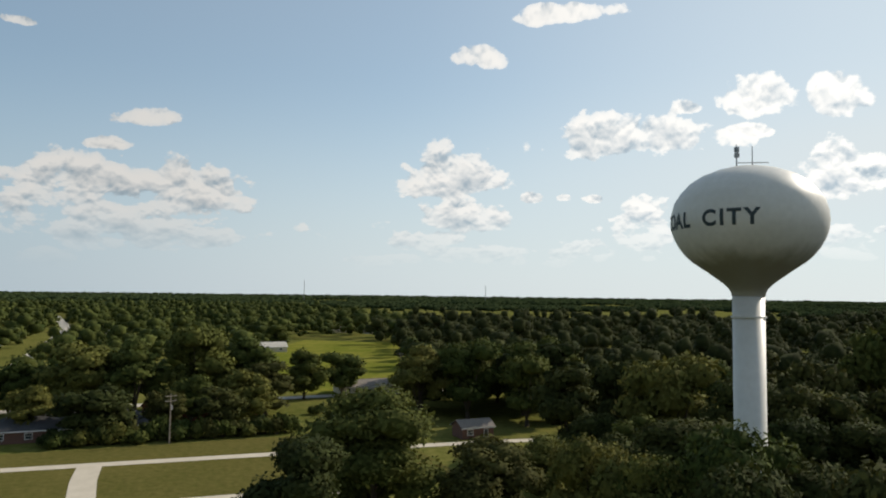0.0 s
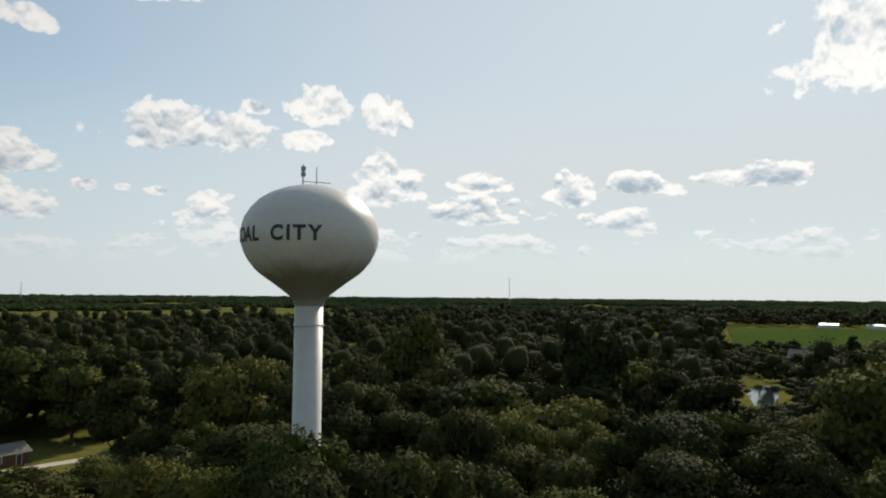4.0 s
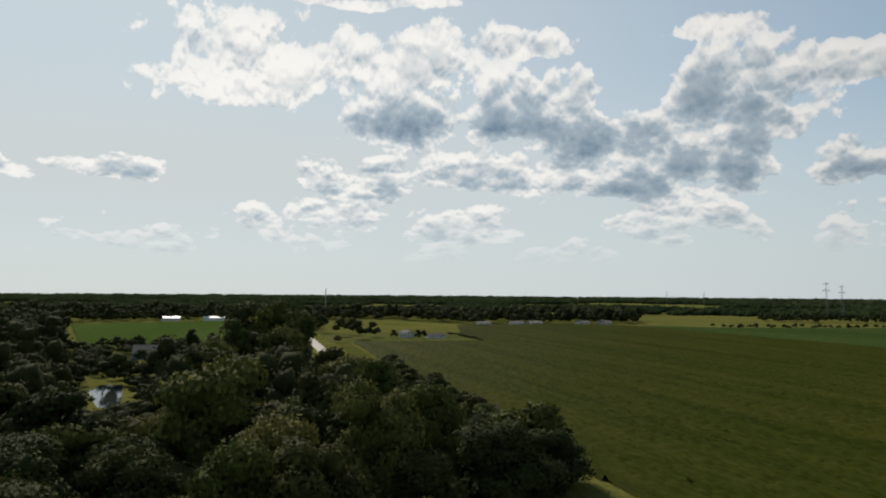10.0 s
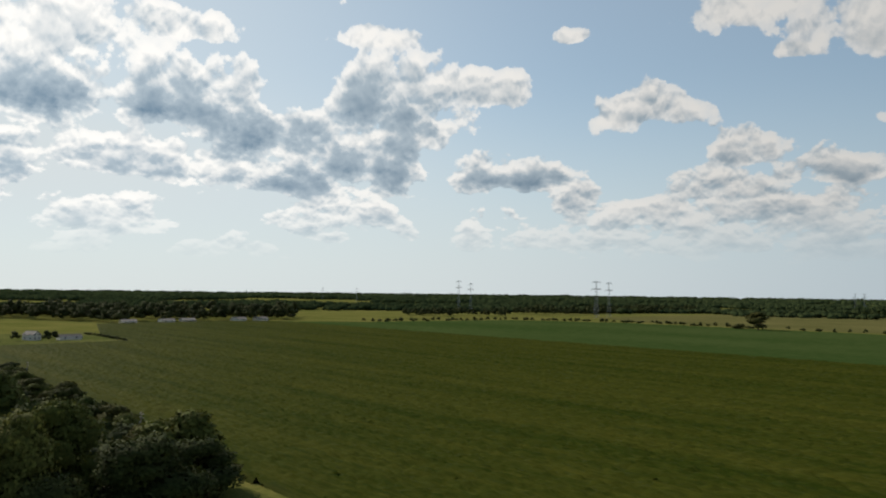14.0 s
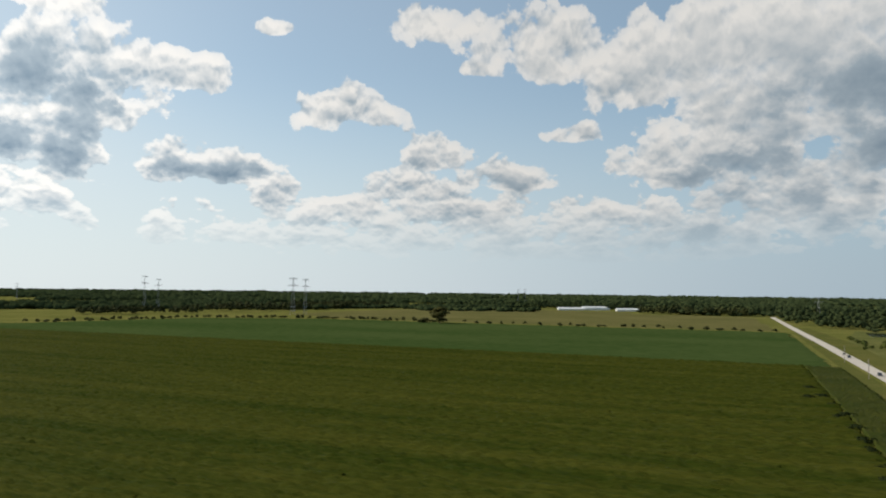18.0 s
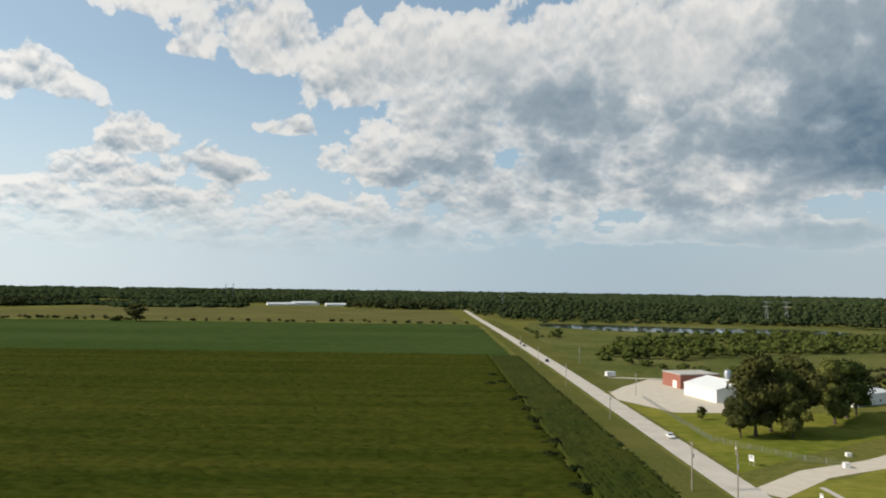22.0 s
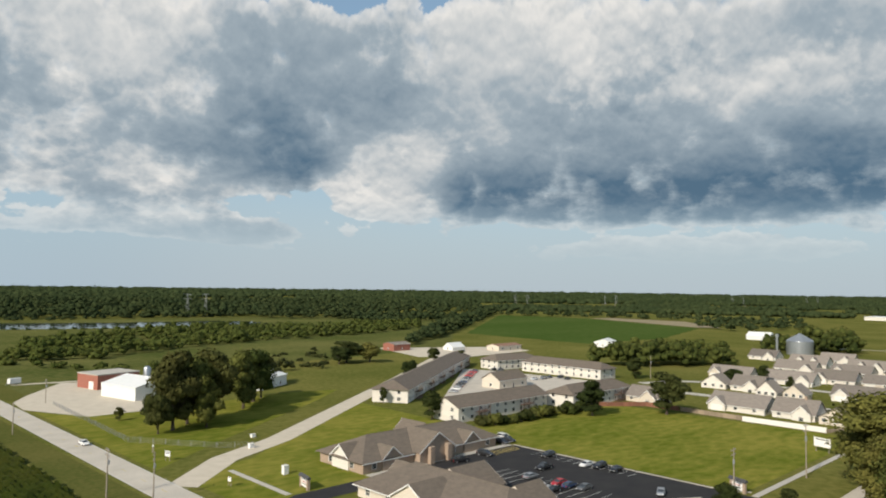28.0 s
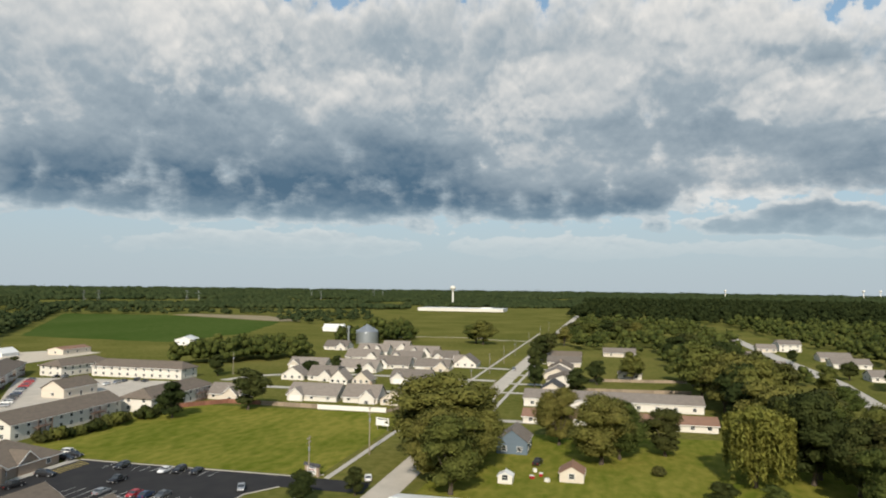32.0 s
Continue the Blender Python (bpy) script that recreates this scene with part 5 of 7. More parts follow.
def block(bm, x0, y0, z0, x1, y1, z1, bevel=0.0):
    """A box between two corners."""
    m = Matrix.LocRotScale(((x0 + x1) / 2, (y0 + y1) / 2, (z0 + z1) / 2), None, (x1 - x0, y1 - y0, z1 - z0))
    vs = bmesh.ops.create_cube(bm, size=1, matrix=m)["verts"]
    if bevel:
        bmesh.ops.bevel(bm, geom=list({e for v in vs for e in v.link_edges}), offset=bevel, segments=1, affect="EDGES")
    return bm


def slab(bm, corners, thick):
    """A flat plate under the given corners."""
    top = [bm.verts.new(c) for c in corners]
    low = [bm.verts.new((c[0], c[1], c[2] - thick)) for c in corners]
    bm.faces.new(top)
    bm.faces.new(low[::-1])
    n = len(top)
    for i in range(n):
        bm.faces.new((top[i], low[i], low[(i + 1) % n], top[(i + 1) % n]))


SHARED = {}


def opening_meshes(w, h, kind):
    key = (round(w, 2), round(h, 2), kind)
    if key not in SHARED:
        bm = bmesh.new()
        t = 0.1
        for a in ((-w / 2 - t, 0, -w / 2, h), (w / 2, 0, w / 2 + t, h), (-w / 2 - t, -t, w / 2 + t, 0), (-w / 2 - t, h, w / 2 + t, h + t)):
            block(bm, a[0], -0.07, a[1], a[2], 0.02, a[3])
        if kind == "window":
            block(bm, -w / 2, -0.045, h * 0.5 - 0.03, w / 2, -0.01, h * 0.5 + 0.03)
        if kind == "garage":
            for k in range(1, 4):
                block(bm, -w / 2, -0.05, h * k / 4 - 0.02, w / 2, -0.03, h * k / 4 + 0.02)
        fr = finish(bm, "frame", TRIM_WHITE)
        bm = bmesh.new()
        block(bm, -w / 2, -0.03, 0, w / 2, 0.01, h)
        SHARED[key] = fr, finish(bm, "pane", PANE if kind == "window" else VINYL if kind == "garage" else ROOF_DARK)
    return SHARED[key]


def opening(parent, x, y, z, face, w, h, kind="window"):
    """A window, door or garage door on an outer wall; face: which way it looks (degrees, 0 = towards -y)."""
    fr, pane = opening_meshes(w, h, kind)
    ob = new({"window": "window", "door": "door", "garage": "garage_door"}[kind], fr)
    ob.parent = parent
    ob.matrix_basis = pose(x, y, z, 0, 0, face)
    inner = new("pane" if kind == "window" else "door_leaf", pane)
    inner.parent = ob
    return ob


def house(label, cx, cy, w, d, eave, ridge, wall=None, roof=None, rot=0.0, axis="x", hip=0.0, wins=(3, 2, 3, 2), door="", garage="", storeys=1, over=0.5,
          chimney=False, name="house", category="house", group="", gable=None):
    """A building with walls, pitched roof, windows and doors. w along local x, d along local y; wins: counts on -y, +x, +y, -x."""
    wall, roof = wall or SIDING_WHITE, roof or ROOF_GREY
    root = tagged(new(name), label, category, group)
    root.matrix_basis = pose(cx, cy, 0, 0, 0, rot)
    if axis == "y":
        root.matrix_basis = pose(cx, cy, 0, 0, 0, rot + 90)
        w, d = d, w
        wins = (wins[1], wins[2], wins[3], wins[0])
        turn = {"-y": "+x", "+x": "+y", "+y": "-x", "-x": "-y"}
        back = {v: k for k, v in turn.items()}
        door, garage = back.get(door, ""), back.get(garage, "")
    X, Y = w / 2, d / 2
    bm = bmesh.new()
    base = [bm.verts.new(p) for p in ((-X, -Y, -0.2), (X, -Y, -0.2), (X, Y, -0.2), (-X, Y, -0.2))]
    top = [bm.verts.new(p) for p in ((-X, -Y, eave), (X, -Y, eave), (X, Y, eave), (-X, Y, eave))]
    bm.faces.new(base[::-1])
    if hip:
        for i in range(4):
            bm.faces.new((base[i], base[(i + 1) % 4], top[(i + 1) % 4], top[i]))
        bm.faces.new(top)
    else:
        pa, pb = bm.verts.new((-X, 0, ridge - 0.15)), bm.verts.new((X, 0, ridge - 0.15))
        bm.faces.new((base[0], base[1], top[1], top[0]))
        bm.faces.new((base[2], base[3], top[3], top[2]))
        bm.faces.new((base[1], base[2], top[2], pb, top[1]))
        bm.faces.new((base[3], base[0], top[0], pa, top[3]))
    part("wall", bm, wall, root)
    bm = bmesh.new()
    k = (ridge - eave) / Y
    ox, oy, oz = X + over, Y + over, eave - over * k
    if hip:
        hx = max(X - hip, 0.05)
        A, B, C_, D_ = (-ox, -oy, oz), (ox, -oy, oz), (ox, oy, oz), (-ox, oy, oz)
        R0, R1 = (-hx, 0, ridge), (hx, 0, ridge)
        for f in ((A, B, R1, R0), (C_, D_, R0, R1), (B, C_, R1), (D_, A, R0)):
            slab(bm, f, 0.18)
    else:
        slab(bm, ((-ox, -oy, oz), (ox, -oy, oz), (ox, 0, ridge), (-ox, 0, ridge)), 0.18)
        slab(bm, ((ox, oy, oz), (-ox, oy, oz), (-ox, 0, ridge), (ox, 0, ridge)), 0.18)
    roof_ob = part("roof", bm, roof, root)
    for s in (-1, 1):
        bm = bmesh.new()
        block(bm, -ox, s * oy - 0.06, oz - 0.32, ox, s * oy + 0.06, oz - 0.1)
        part("gutter", bm, TRIM_WHITE, roof_ob)
    bm = bmesh.new()
    block(bm, -hx if hip else -ox, -0.12, ridge - 0.06, hx if hip else ox, 0.12, ridge + 0.05)
    part("ridge_cap", bm, roof, roof_ob)
    wh, sill = 1.25, 0.95
    for side, n in zip(("-y", "+x", "+y", "-x"), wins):
        ln = w if side in ("-y", "+y") else d
        spots = [(-0.5 + (i + 0.5) / n) * ln for i in range(n)] if n else []
        for st in range(storeys):
            for i, s in enumerate(spots):
                zz = sill + st * 2.75
                kind, ww, hh = "window", min(1.4, ln / n * 0.5), wh
                if st == 0 and side == door and i == n // 2:
                    kind, ww, hh, zz = "door", 1.0, 2.1, 0.05
                if st == 0 and side == garage and i == 0:
                    kind, ww, hh, zz = "garage", 4.6, 2.2, 0.05
                    s = -ln / 2 + 3.2
                if side == "-y":
                    opening(root, s, -Y, zz, 0, ww, hh, kind)
                elif side == "+y":
                    opening(root, -s, Y, zz, 180, ww, hh, kind)
                elif side == "+x":
                    opening(root, X, s, zz, 90, ww, hh, kind)
                else:
                    opening(root, -X, -s, zz, 270, ww, hh, kind)
    if chimney:
        bm = bmesh.new()
        block(bm, X * 0.3, -0.5, eave, X * 0.3 + 0.9, 0.4, ridge + 0.9, 0.04)
        block(bm, X * 0.3 - 0.08, -0.58, ridge + 0.9, X * 0.3 + 0.98, 0.48, ridge + 1.05)
        part("chimney", bm, STONE_TAN, root)
    if gable:
        gx, gw, gout, gridge = gable
        gable_front(root, gx, -Y, gw, gout, eave, gridge, wall, roof)
    return root


def gable_front(root, x, y, w, out_, eave, ridge, wall, roof, inward=6.0, face=0):
    """A cross gable that stands out from a wall, with its own little roof and a white rake."""
    bm = bmesh.new()
    M = pose(x, y, 0, 0, 0, face)
    h = w / 2
    f = [bm.verts.new(M @ Vector(p)) for p in ((-h, -out_, 0), (h, -out_, 0), (h, -out_, eave), (0, -out_, ridge - 0.2), (-h, -out_, eave))]
    b = [bm.verts.new(M @ Vector(p)) for p in ((-h, inward, 0), (h, inward, 0), (h, inward, eave), (0, inward, ridge - 0.2), (-h, inward, eave))]
    bm.faces.new(f)
    bm.faces.new(b[::-1])
    for i in range(5):
        bm.faces.new((f[i], b[i], b[(i + 1) % 5], f[(i + 1) % 5]))
    part("gable_wall", bm, wall, root)
    bm = bmesh.new()
    k = (ridge - eave) / h
    o = 0.45
    for s in (-1, 1):
        slab(bm, [M @ Vector(p) for p in ((s * (h + o), -out_ - o, eave - o * k), (0, -out_ - o, ridge), (0, inward, ridge), (s * (h + o), inward, eave - o * k))], 0.16)
    g = part("gable_roof", bm, roof, root)
    bm = bmesh.new()
    for s in (-1, 1):
        slab(bm, [M @ Vector(p) for p in ((s * (h + o), -out_ - o - 0.06, eave - o * k - 0.02), (0, -out_ - o - 0.06, ridge - 0.02), (0, -out_ - o + 0.02, ridge - 0.02), (s * (h + o), -out_ - o + 0.02, eave - o * k - 0.02))], 0.28)
    part("rake_board", bm, TRIM_WHITE, g)

# ---- the clinic buildings and their car park ----
strip("pavement_north", [(-232, -39), (-300, -39.5), (-560, -40)], 1.5, 0.05, CONCRETE, "pale concrete footpath along the street's north side", "pavement", 0.05)
for x, y0, y1, w in ((-262, -44, -18, 5), (-331, -44, -27, 4.5), (-362, -44, -26, 5), (-398, -44, -29, 5), (-428, -44, -29, 4.5), (-462, -44, -33, 4.5)):
    strip("driveway", [(x, y0), (x - 0.5, y1)], w, 0.055, CONCRETE, "pale concrete driveway across the verge", "driveway")
strip("driveway", [(-262, -18), (-274, -16), (-282, -24)], 7, 0.057, GRAVEL, "pale gravel forecourt before the row units", "driveway")
strip("cottage_lane", [(-330, -184), (-352, -176), (-372, -150), (-372, -100), (-370, -52)], 6.5, 0.05, CONCRETE, "pale concrete lane between bungalows", "road")
strip("cottage_lane", [(-310, -184), (-316, -150), (-318, -100), (-316, -52)], 6.5, 0.052, CONCRETE, "pale concrete lane between bungalows", "road")
strip("cottage_lane", [(-424, -170), (-428, -110), (-424, -52)], 6.5, 0.052, CONCRETE, "pale concrete lane between bungalows", "road")
strip("farm_track", [(-640, -52), (-646, -90), (-668, -130), (-660, -180), (-640, -205)], 4, 0.05, GRAVEL, "pale gravel track to the farm yard", "road")
vacant_lawn = sheet("lawn_vacant", [(-174, -163), (-262, -160), (-264, -67), (-174, -67)], 0.04, LAWN, "broad mown green lawn on an empty lot", "lawn")
clinic_lawn = sheet("lawn_clinic", [(-83, -166), (-106, -172), (-186, -232), (-182, -165), (-172, -150), (-84, -126)], 0.03, LAWN, "mown green lawn beside the clinic", "lawn")
corner_lawn = sheet("lawn_corner", [(-81.5, -176), (-108, -196), (-175, -242), (-200, -262), (-180, -268), (-110, -262), (-92, -268), (-82, -285)], 0.03, LAWN, "mown grass corner with shade trees", "lawn")
north_lawn = sheet("lawn_cottages", [(-150, -40), (-240, -36), (-252, 60), (-175, 70), (-150, 20)], 0.03, LAWN, "bright green back garden lawn", "lawn")
park_lawn = sheet("lawn_park", [(51, 251), (66, 246), (98, 276), (150, 400), (161, 434), (184, 479), (117, 523), (78, 444)], 0.03, LAWN, "open green playing field between trees", "lawn")
lane_lawn = sheet("lawn_lane", [(-60, 132), (60, 128), (60, 176), (-60, 178)], 0.025, DRY_GRASS, "dry yellow-green grass beside a lane", "lawn")
car_park = sheet("car_park", [(-81, -128), (-96, -135), (-172.5, -135.5), (-172.5, -52), (-163, -51), (-163, -72), (-155, -77), (-133, -77), (-133, -128)], 0.06, ASPHALT_NEW, "dark fresh asphalt car park", "car park")
apartment_yard = sheet("apartment_car_park", [(-204, -204), (-219, -213), (-305, -284), (-312, -262), (-318, -205), (-282, -180), (-240, -184), (-205, -182)], 0.06, ASPHALT_OLD, "grey asphalt yard between apartment blocks", "car park")
yard_pad = sheet("gravel_yard", [(-80.5, -292), (-94, -263), (-115, -263), (-137, -318), (-136, -350), (-113, -360), (-92, -330), (-82, -312)], 0.045, GRAVEL, "pale gravel yard before the sheds", "yard")
pavement_south = strip("pavement_south", [(-163, -64), (-60, -62)], 1.6, 0.05, CONCRETE, "pale concrete footpath along the street", "pavement", 0.06)
pavement_west = strip("pavement_west", [(-760, -66), (-173, -64)], 1.6, 0.05, CONCRETE, "pale concrete footpath beside the lawn", "pavement", 0.06)
clinic_path = strip("clinic_path", [(-95.5, -164), (-95, -136)], 1.5, 0.05, CONCRETE, "narrow concrete path across the lawn", "path", 0.05)
farm_lane = strip("farm_lane", [(-94, -366), (-130, -360), (-200, -362)], 4, 0.04, GRAVEL, "pale gravel farm lane", "road")
north_lane = strip("north_lane", [(-120, 166), (-22, 162), (31, 158), (75, 154), (96, 151), (120, 150)], 3.6, 0.05, GRAVEL, "pale gravel lane through grass", "road")
north_drive = strip("north_drive", [(-6.5, 160), (-7, 148), (-6.5, 128)], 4.6, 0.055, GRAVEL, "pale gravel driveway joining the lane", "road")
front_lane = strip("front_lane", [(-6, 129), (24, 127), (45, 124)], 4.2, 0.05, GRAVEL, "pale gravel track in grass", "road")
north_street = strip("north_street", [(-200, 232), (-33, 238), (66, 240), (160, 244)], 6, 0.05, ASPHALT_OLD, "pale grey residential street", "road")
town_street = strip("town_street", [(-46, 238), (-46, 360), (-48, 580), (-52, 720), (-90, 1060)], 9, 0.06, ASPHALT_OLD, "pale grey street running off between trees", "road")
cottage_street = strip("cottage_street", [(-280, 108), (-325, 113), (-420, 122), (-564, 122), (-800, 124)], 10, 0.05, CONCRETE, "wide pale concrete residential street", "road")
verge_a = strip("kerb_lot", [(-172.8, -135.5), (-172.8, -70), (-176, -66)], 0.4, 0.05, CONCRETE, "pale concrete kerb round the car park", "kerb", 0.14)
kerb_b = strip("kerb_island", [(-133, -128), (-133, -77), (-155, -77), (-163, -72)], 0.4, 0.05, CONCRETE, "pale concrete kerb edging the lot", "kerb", 0.14)
clinic_walk = strip("clinic_walk", [(-118, -136.6), (-172, -136.6)], 2.2, 0.05, CONCRETE, "pale concrete walk before the clinic", "pavement", 0.12)
PAINT = mat("white_road_paint", (0.6, 0.6, 0.57), (0.5, 0.5, 0.47), 0.8, 0.8)
PAINT_Y = mat("yellow_road_paint", (0.5, 0.38, 0.1), (0.42, 0.32, 0.1), 0.8, 0.8)


def stripes(name, lines, width, material, label, z=0.075):
    bm = bmesh.new()
    for x0, y0, x1, y1 in lines:
        d = Vector((x1 - x0, y1 - y0)).normalized()
        n = Vector((-d.y, d.x)) * width / 2
        bm.faces.new([bm.verts.new((a + s * n.x, b + s * n.y, z)) for a, b, s in ((x0, y0, 1), (x1, y1, 1), (x1, y1, -1), (x0, y0, -1))])
    return tagged(new(name, finish(bm, name, material)), label, "markings", kind="structure")


stripes("bay_markings", [(-171.5, -124 + 2.8 * i, -166.8, -124 + 2.8 * i) for i in range(12)] + [(-150, -118 + 2.8 * i, -145, -118 + 2.8 * i) for i in range(12)] + [(-145, -118 + 2.8 * i, -140, -118 + 2.8 * i) for i in range(12)], 0.14, PAINT, "white painted parking bay lines")
stripes("hatched_bay", [(-171 + 1.2 * i, -134.5, -169.5 + 1.2 * i, -130.5) for i in range(9)], 0.3, PAINT_Y, "yellow hatched no-parking bay")
stripes("road_edge_lines", [(-79.6, -60, -79.6, -400), (-72.0, -60, -72.0, -400)], 0.14, PAINT, "faded white road edge lines", 0.07)
stripes("road_centre_line", [(-75.8, -60 - 12 * i, -75.8, -63 - 12 * i) for i in range(40)], 0.15, PAINT_Y, "faded yellow dashes along the road", 0.071)

clinic = house("tan brick single-storey clinic with brown hipped roof", -143, -147.8, 50, 18.5, 3.3, 7.4, STONE_TAN, ROOF_BROWN, hip=8, wins=(5, 2, 7, 2), over=0.9, name="clinic", category="clinic")
gable_front(clinic, 1.5, 9.2, 13, 2.6, 3.6, 8.0, STONE_TAN, ROOF_BROWN, 9, 180)
gable_front(clinic, -14, 9.2, 6, 0.6, 3.4, 5.9, STONE_TAN, ROOF_BROWN, 5, 180)
gable_front(clinic, 16, 9.2, 6, 0.6, 3.4, 5.9, STONE_TAN, ROOF_BROWN, 5, 180)
gable_front(clinic, 25, 0, 7, 0.3, 3.4, 6.2, SIDING_WHITE, ROOF_BROWN, 6, 90)
gable_front(clinic, -6, -9.2, 9, 2.0, 3.4, 7.6, STONE_TAN, ROOF_BROWN, 8, 0)
for px_, s in ((4.6, 1), (-1.8, 1)):
    bm = bmesh.new()
    block(bm, px_ - 0.8 + 0.0, 11.9, 0, px_ + 0.8, 13.2, 4.6, 0.05)
    part("stone_pier", bm, STONE_TAN, clinic)
clinic_b = house("tan clinic annexe with brown hipped roof", -117, -104, 22, 42, 3.2, 7.2, SIDING_CREAM, ROOF_BROWN, axis="y", hip=7, wins=(3, 6, 3, 6), over=0.9, name="clinic", category="clinic")
gable_front(clinic_b, -2, -11, 12, 1.5, 3.4, 6.9, SIDING_CREAM, ROOF_BROWN, 8, 0)
gable_front(clinic_b, -21, 1.0, 7, 0.3, 3.4, 6.2, SIDING_WHITE, ROOF_BROWN, 6, 270)
gable_front(clinic_b, -5, 11, 13, 2.0, 3.4, 7.1, SIDING_CREAM, ROOF_BROWN, 9, 180)
gable_front(clinic_b, 12, 11, 9, 1.0, 3.4, 6.4, SIDING_CREAM, ROOF_BROWN, 7, 180)

# ---- apartments ----
AP = "two-storey cream apartment block with brown shingle roof"
DIAG = math.degrees(math.atan2(-86, -128))
house(AP, -257, -261, 150, 15, 5.7, 8.6, SIDING_WHITE, ROOF_BROWN, rot=DIAG, hip=5, wins=(26, 2, 26, 2), storeys=2, over=0.8, name="apartment_block", category="apartments", group="apartment blocks")
house(AP, -209.5, -176.5, 50, 12.5, 5.6, 8.4, SIDING_WHITE, ROOF_BROWN, hip=0.0, wins=(11, 2, 11, 2), storeys=2, over=0.8, name="apartment_block", category="apartments", group="apartment blocks")
house(AP, -261, -168, 42, 13, 5.6, 8.4, SIDING_WHITE, ROOF_BROWN, hip=4, wins=(9, 2, 9, 2), storeys=2, over=0.8, name="apartment_block", category="apartments", group="apartment blocks")
house(AP, -331, -230, 14, 52, 5.6, 8.4, SIDING_WHITE, ROOF_BROWN, axis="y", hip=4, wins=(2, 11, 2, 11), storeys=2, over=0.8, name="apartment_block", category="apartments", group="apartment blocks")
house(AP, -332, -272, 32, 15, 5.6, 8.4, SIDING_WHITE, ROOF_BROWN, rot=-8, hip=4, wins=(7, 3, 7, 3), storeys=2, over=0.8, name="apartment_block", category="apartments", group="apartment blocks")
house("small cream office with a brown gable roof", -268, -221, 20, 11, 4.2, 7.4, SIDING_CREAM, ROOF_BROWN, wins=(3, 1, 3, 1), door="+y", name="apartment_office", category="office")
BALCONY = mat("brown_balcony_wood", (0.16, 0.1, 0.07), (0.12, 0.08, 0.06), 1, 0.9)


def balcony(x, y, rot):
    """A timber stair and balcony stack on an apartment wall."""
    root = tagged(new("balcony_stack"), "brown timber balconies and posts on an apartment wall", "balcony", "apartment balconies")
    root.matrix_basis = pose(x, y, 0, 0, 0, rot)
    for z in (0.2, 2.9):
        bm = bmesh.new()
        block(bm, -3, 0.02, z, 3, 2.0, z + 0.18)
        part("deck", bm, BALCONY, root)
        bm = bmesh.new()
        block(bm, -3, 1.92, z + 1.05, 3, 2.0, z + 1.15)
        for i in range(13):
            block(bm, -3 + 0.5 * i - 0.03, 1.93, z + 0.18, -3 + 0.5 * i + 0.03, 1.99, z + 1.05)
        part("railing", bm, BALCONY, root)
    for sx in (-2.9, 0, 2.9):
        bm = bmesh.new()
        block(bm, sx - 0.09, 1.85, 0, sx + 0.09, 2.03, 5.2)
        part("post", bm, BALCONY, root)
    return root


for x in (-196, -221):
    balcony(x, -170.2, 0)
for x in (-252, -272):
    balcony(x, -161.5, 0)
_d = Vector((math.cos(radians(DIAG)), math.sin(radians(DIAG))))
for s in (-60, -36, -12, 12, 36, 60):
    balcony(-257 + _d.x * s + _d.y * 7.5, -261 + _d.y * s - _d.x * 7.5, DIAG + 180)

# ---- sheds by the county road ----
house("white metal shed with pale gabled roof", -127, -300, 22, 24, 5.4, 8.2, ROOF_WHITE, ROOF_WHITE, rot=12, axis="y", wins=(1, 0, 2, 0), garage="+x", over=0.2, name="metal_shed", category="shed")
bm = bmesh.new()
red = tagged(new("brick_utility_building"), "flat-roofed red brick utility building", "utility building")
red.matrix_basis = pose(-126, -336, 0, 0, 0, 12)
part("wall", block(bm, -10, -8, -0.1, 10, 8, 6.2), BRICK_RED, red)
bm = bmesh.new()
part("parapet", block(bm, -10.2, -8.2, 6.2, 10.2, 8.2, 6.7), CONCRETE, red)
opening(red, 10, 3, 0.1, 90, 3.4, 3.2, "garage")
opening(red, 2, 8, 0.1, 180, 1.1, 2.1, "door")
vent = tagged(new("steel_vessel", lathe("steel_vessel", [(1.6, 0), (1.6, 7.6), (1.2, 8.4), (0.05, 8.8)], STEEL, 24)), "grey steel tank standing behind the shed", "tank")
vent.matrix_basis = pose(-141, -330, 0)
house("long white metal shed behind shade trees", -178, -292, 24, 14, 4.8, 7.2, ROOF_WHITE, ROOF_WHITE, rot=30, wins=(2, 1, 2, 1), over=0.2, name="metal_shed", category="shed")

# ---- cottages west of the lawn ----
COT = "white bungalow with grey shingle roof"
GC = "subdivision houses"
ROWS = [(-281, -152, 15, 11, "y"), (-290, -116, 22, 14, "y"), (-290, -95, 15, 12, "y"), (-287, -80, 10, 11, "x"), (-346, -152, 9, 12, "x"), (-338, -124, 9, 9, "x"), (-340, -113, 9, 9, "x"), (-352, -91, 20, 13, "y"),
        (-349, -137, 14, 13, "y"), (-392, -164, 22, 13, "y"), (-389, -133, 24, 13, "y"), (-410, -118, 20, 13, "y"), (-408, -94, 20, 13, "y"), (-432, -79, 15, 13, "x"), (-447, -150, 22, 13, "y"), (-452, -122, 20, 14, "y"),
        (-513, -194, 18, 14, "y"), (-486, -156, 22, 14, "y"), (-480, -120, 24, 14, "y"), (-458, -98, 16, 13, "y"), (-520, -150, 20, 12, "y")]
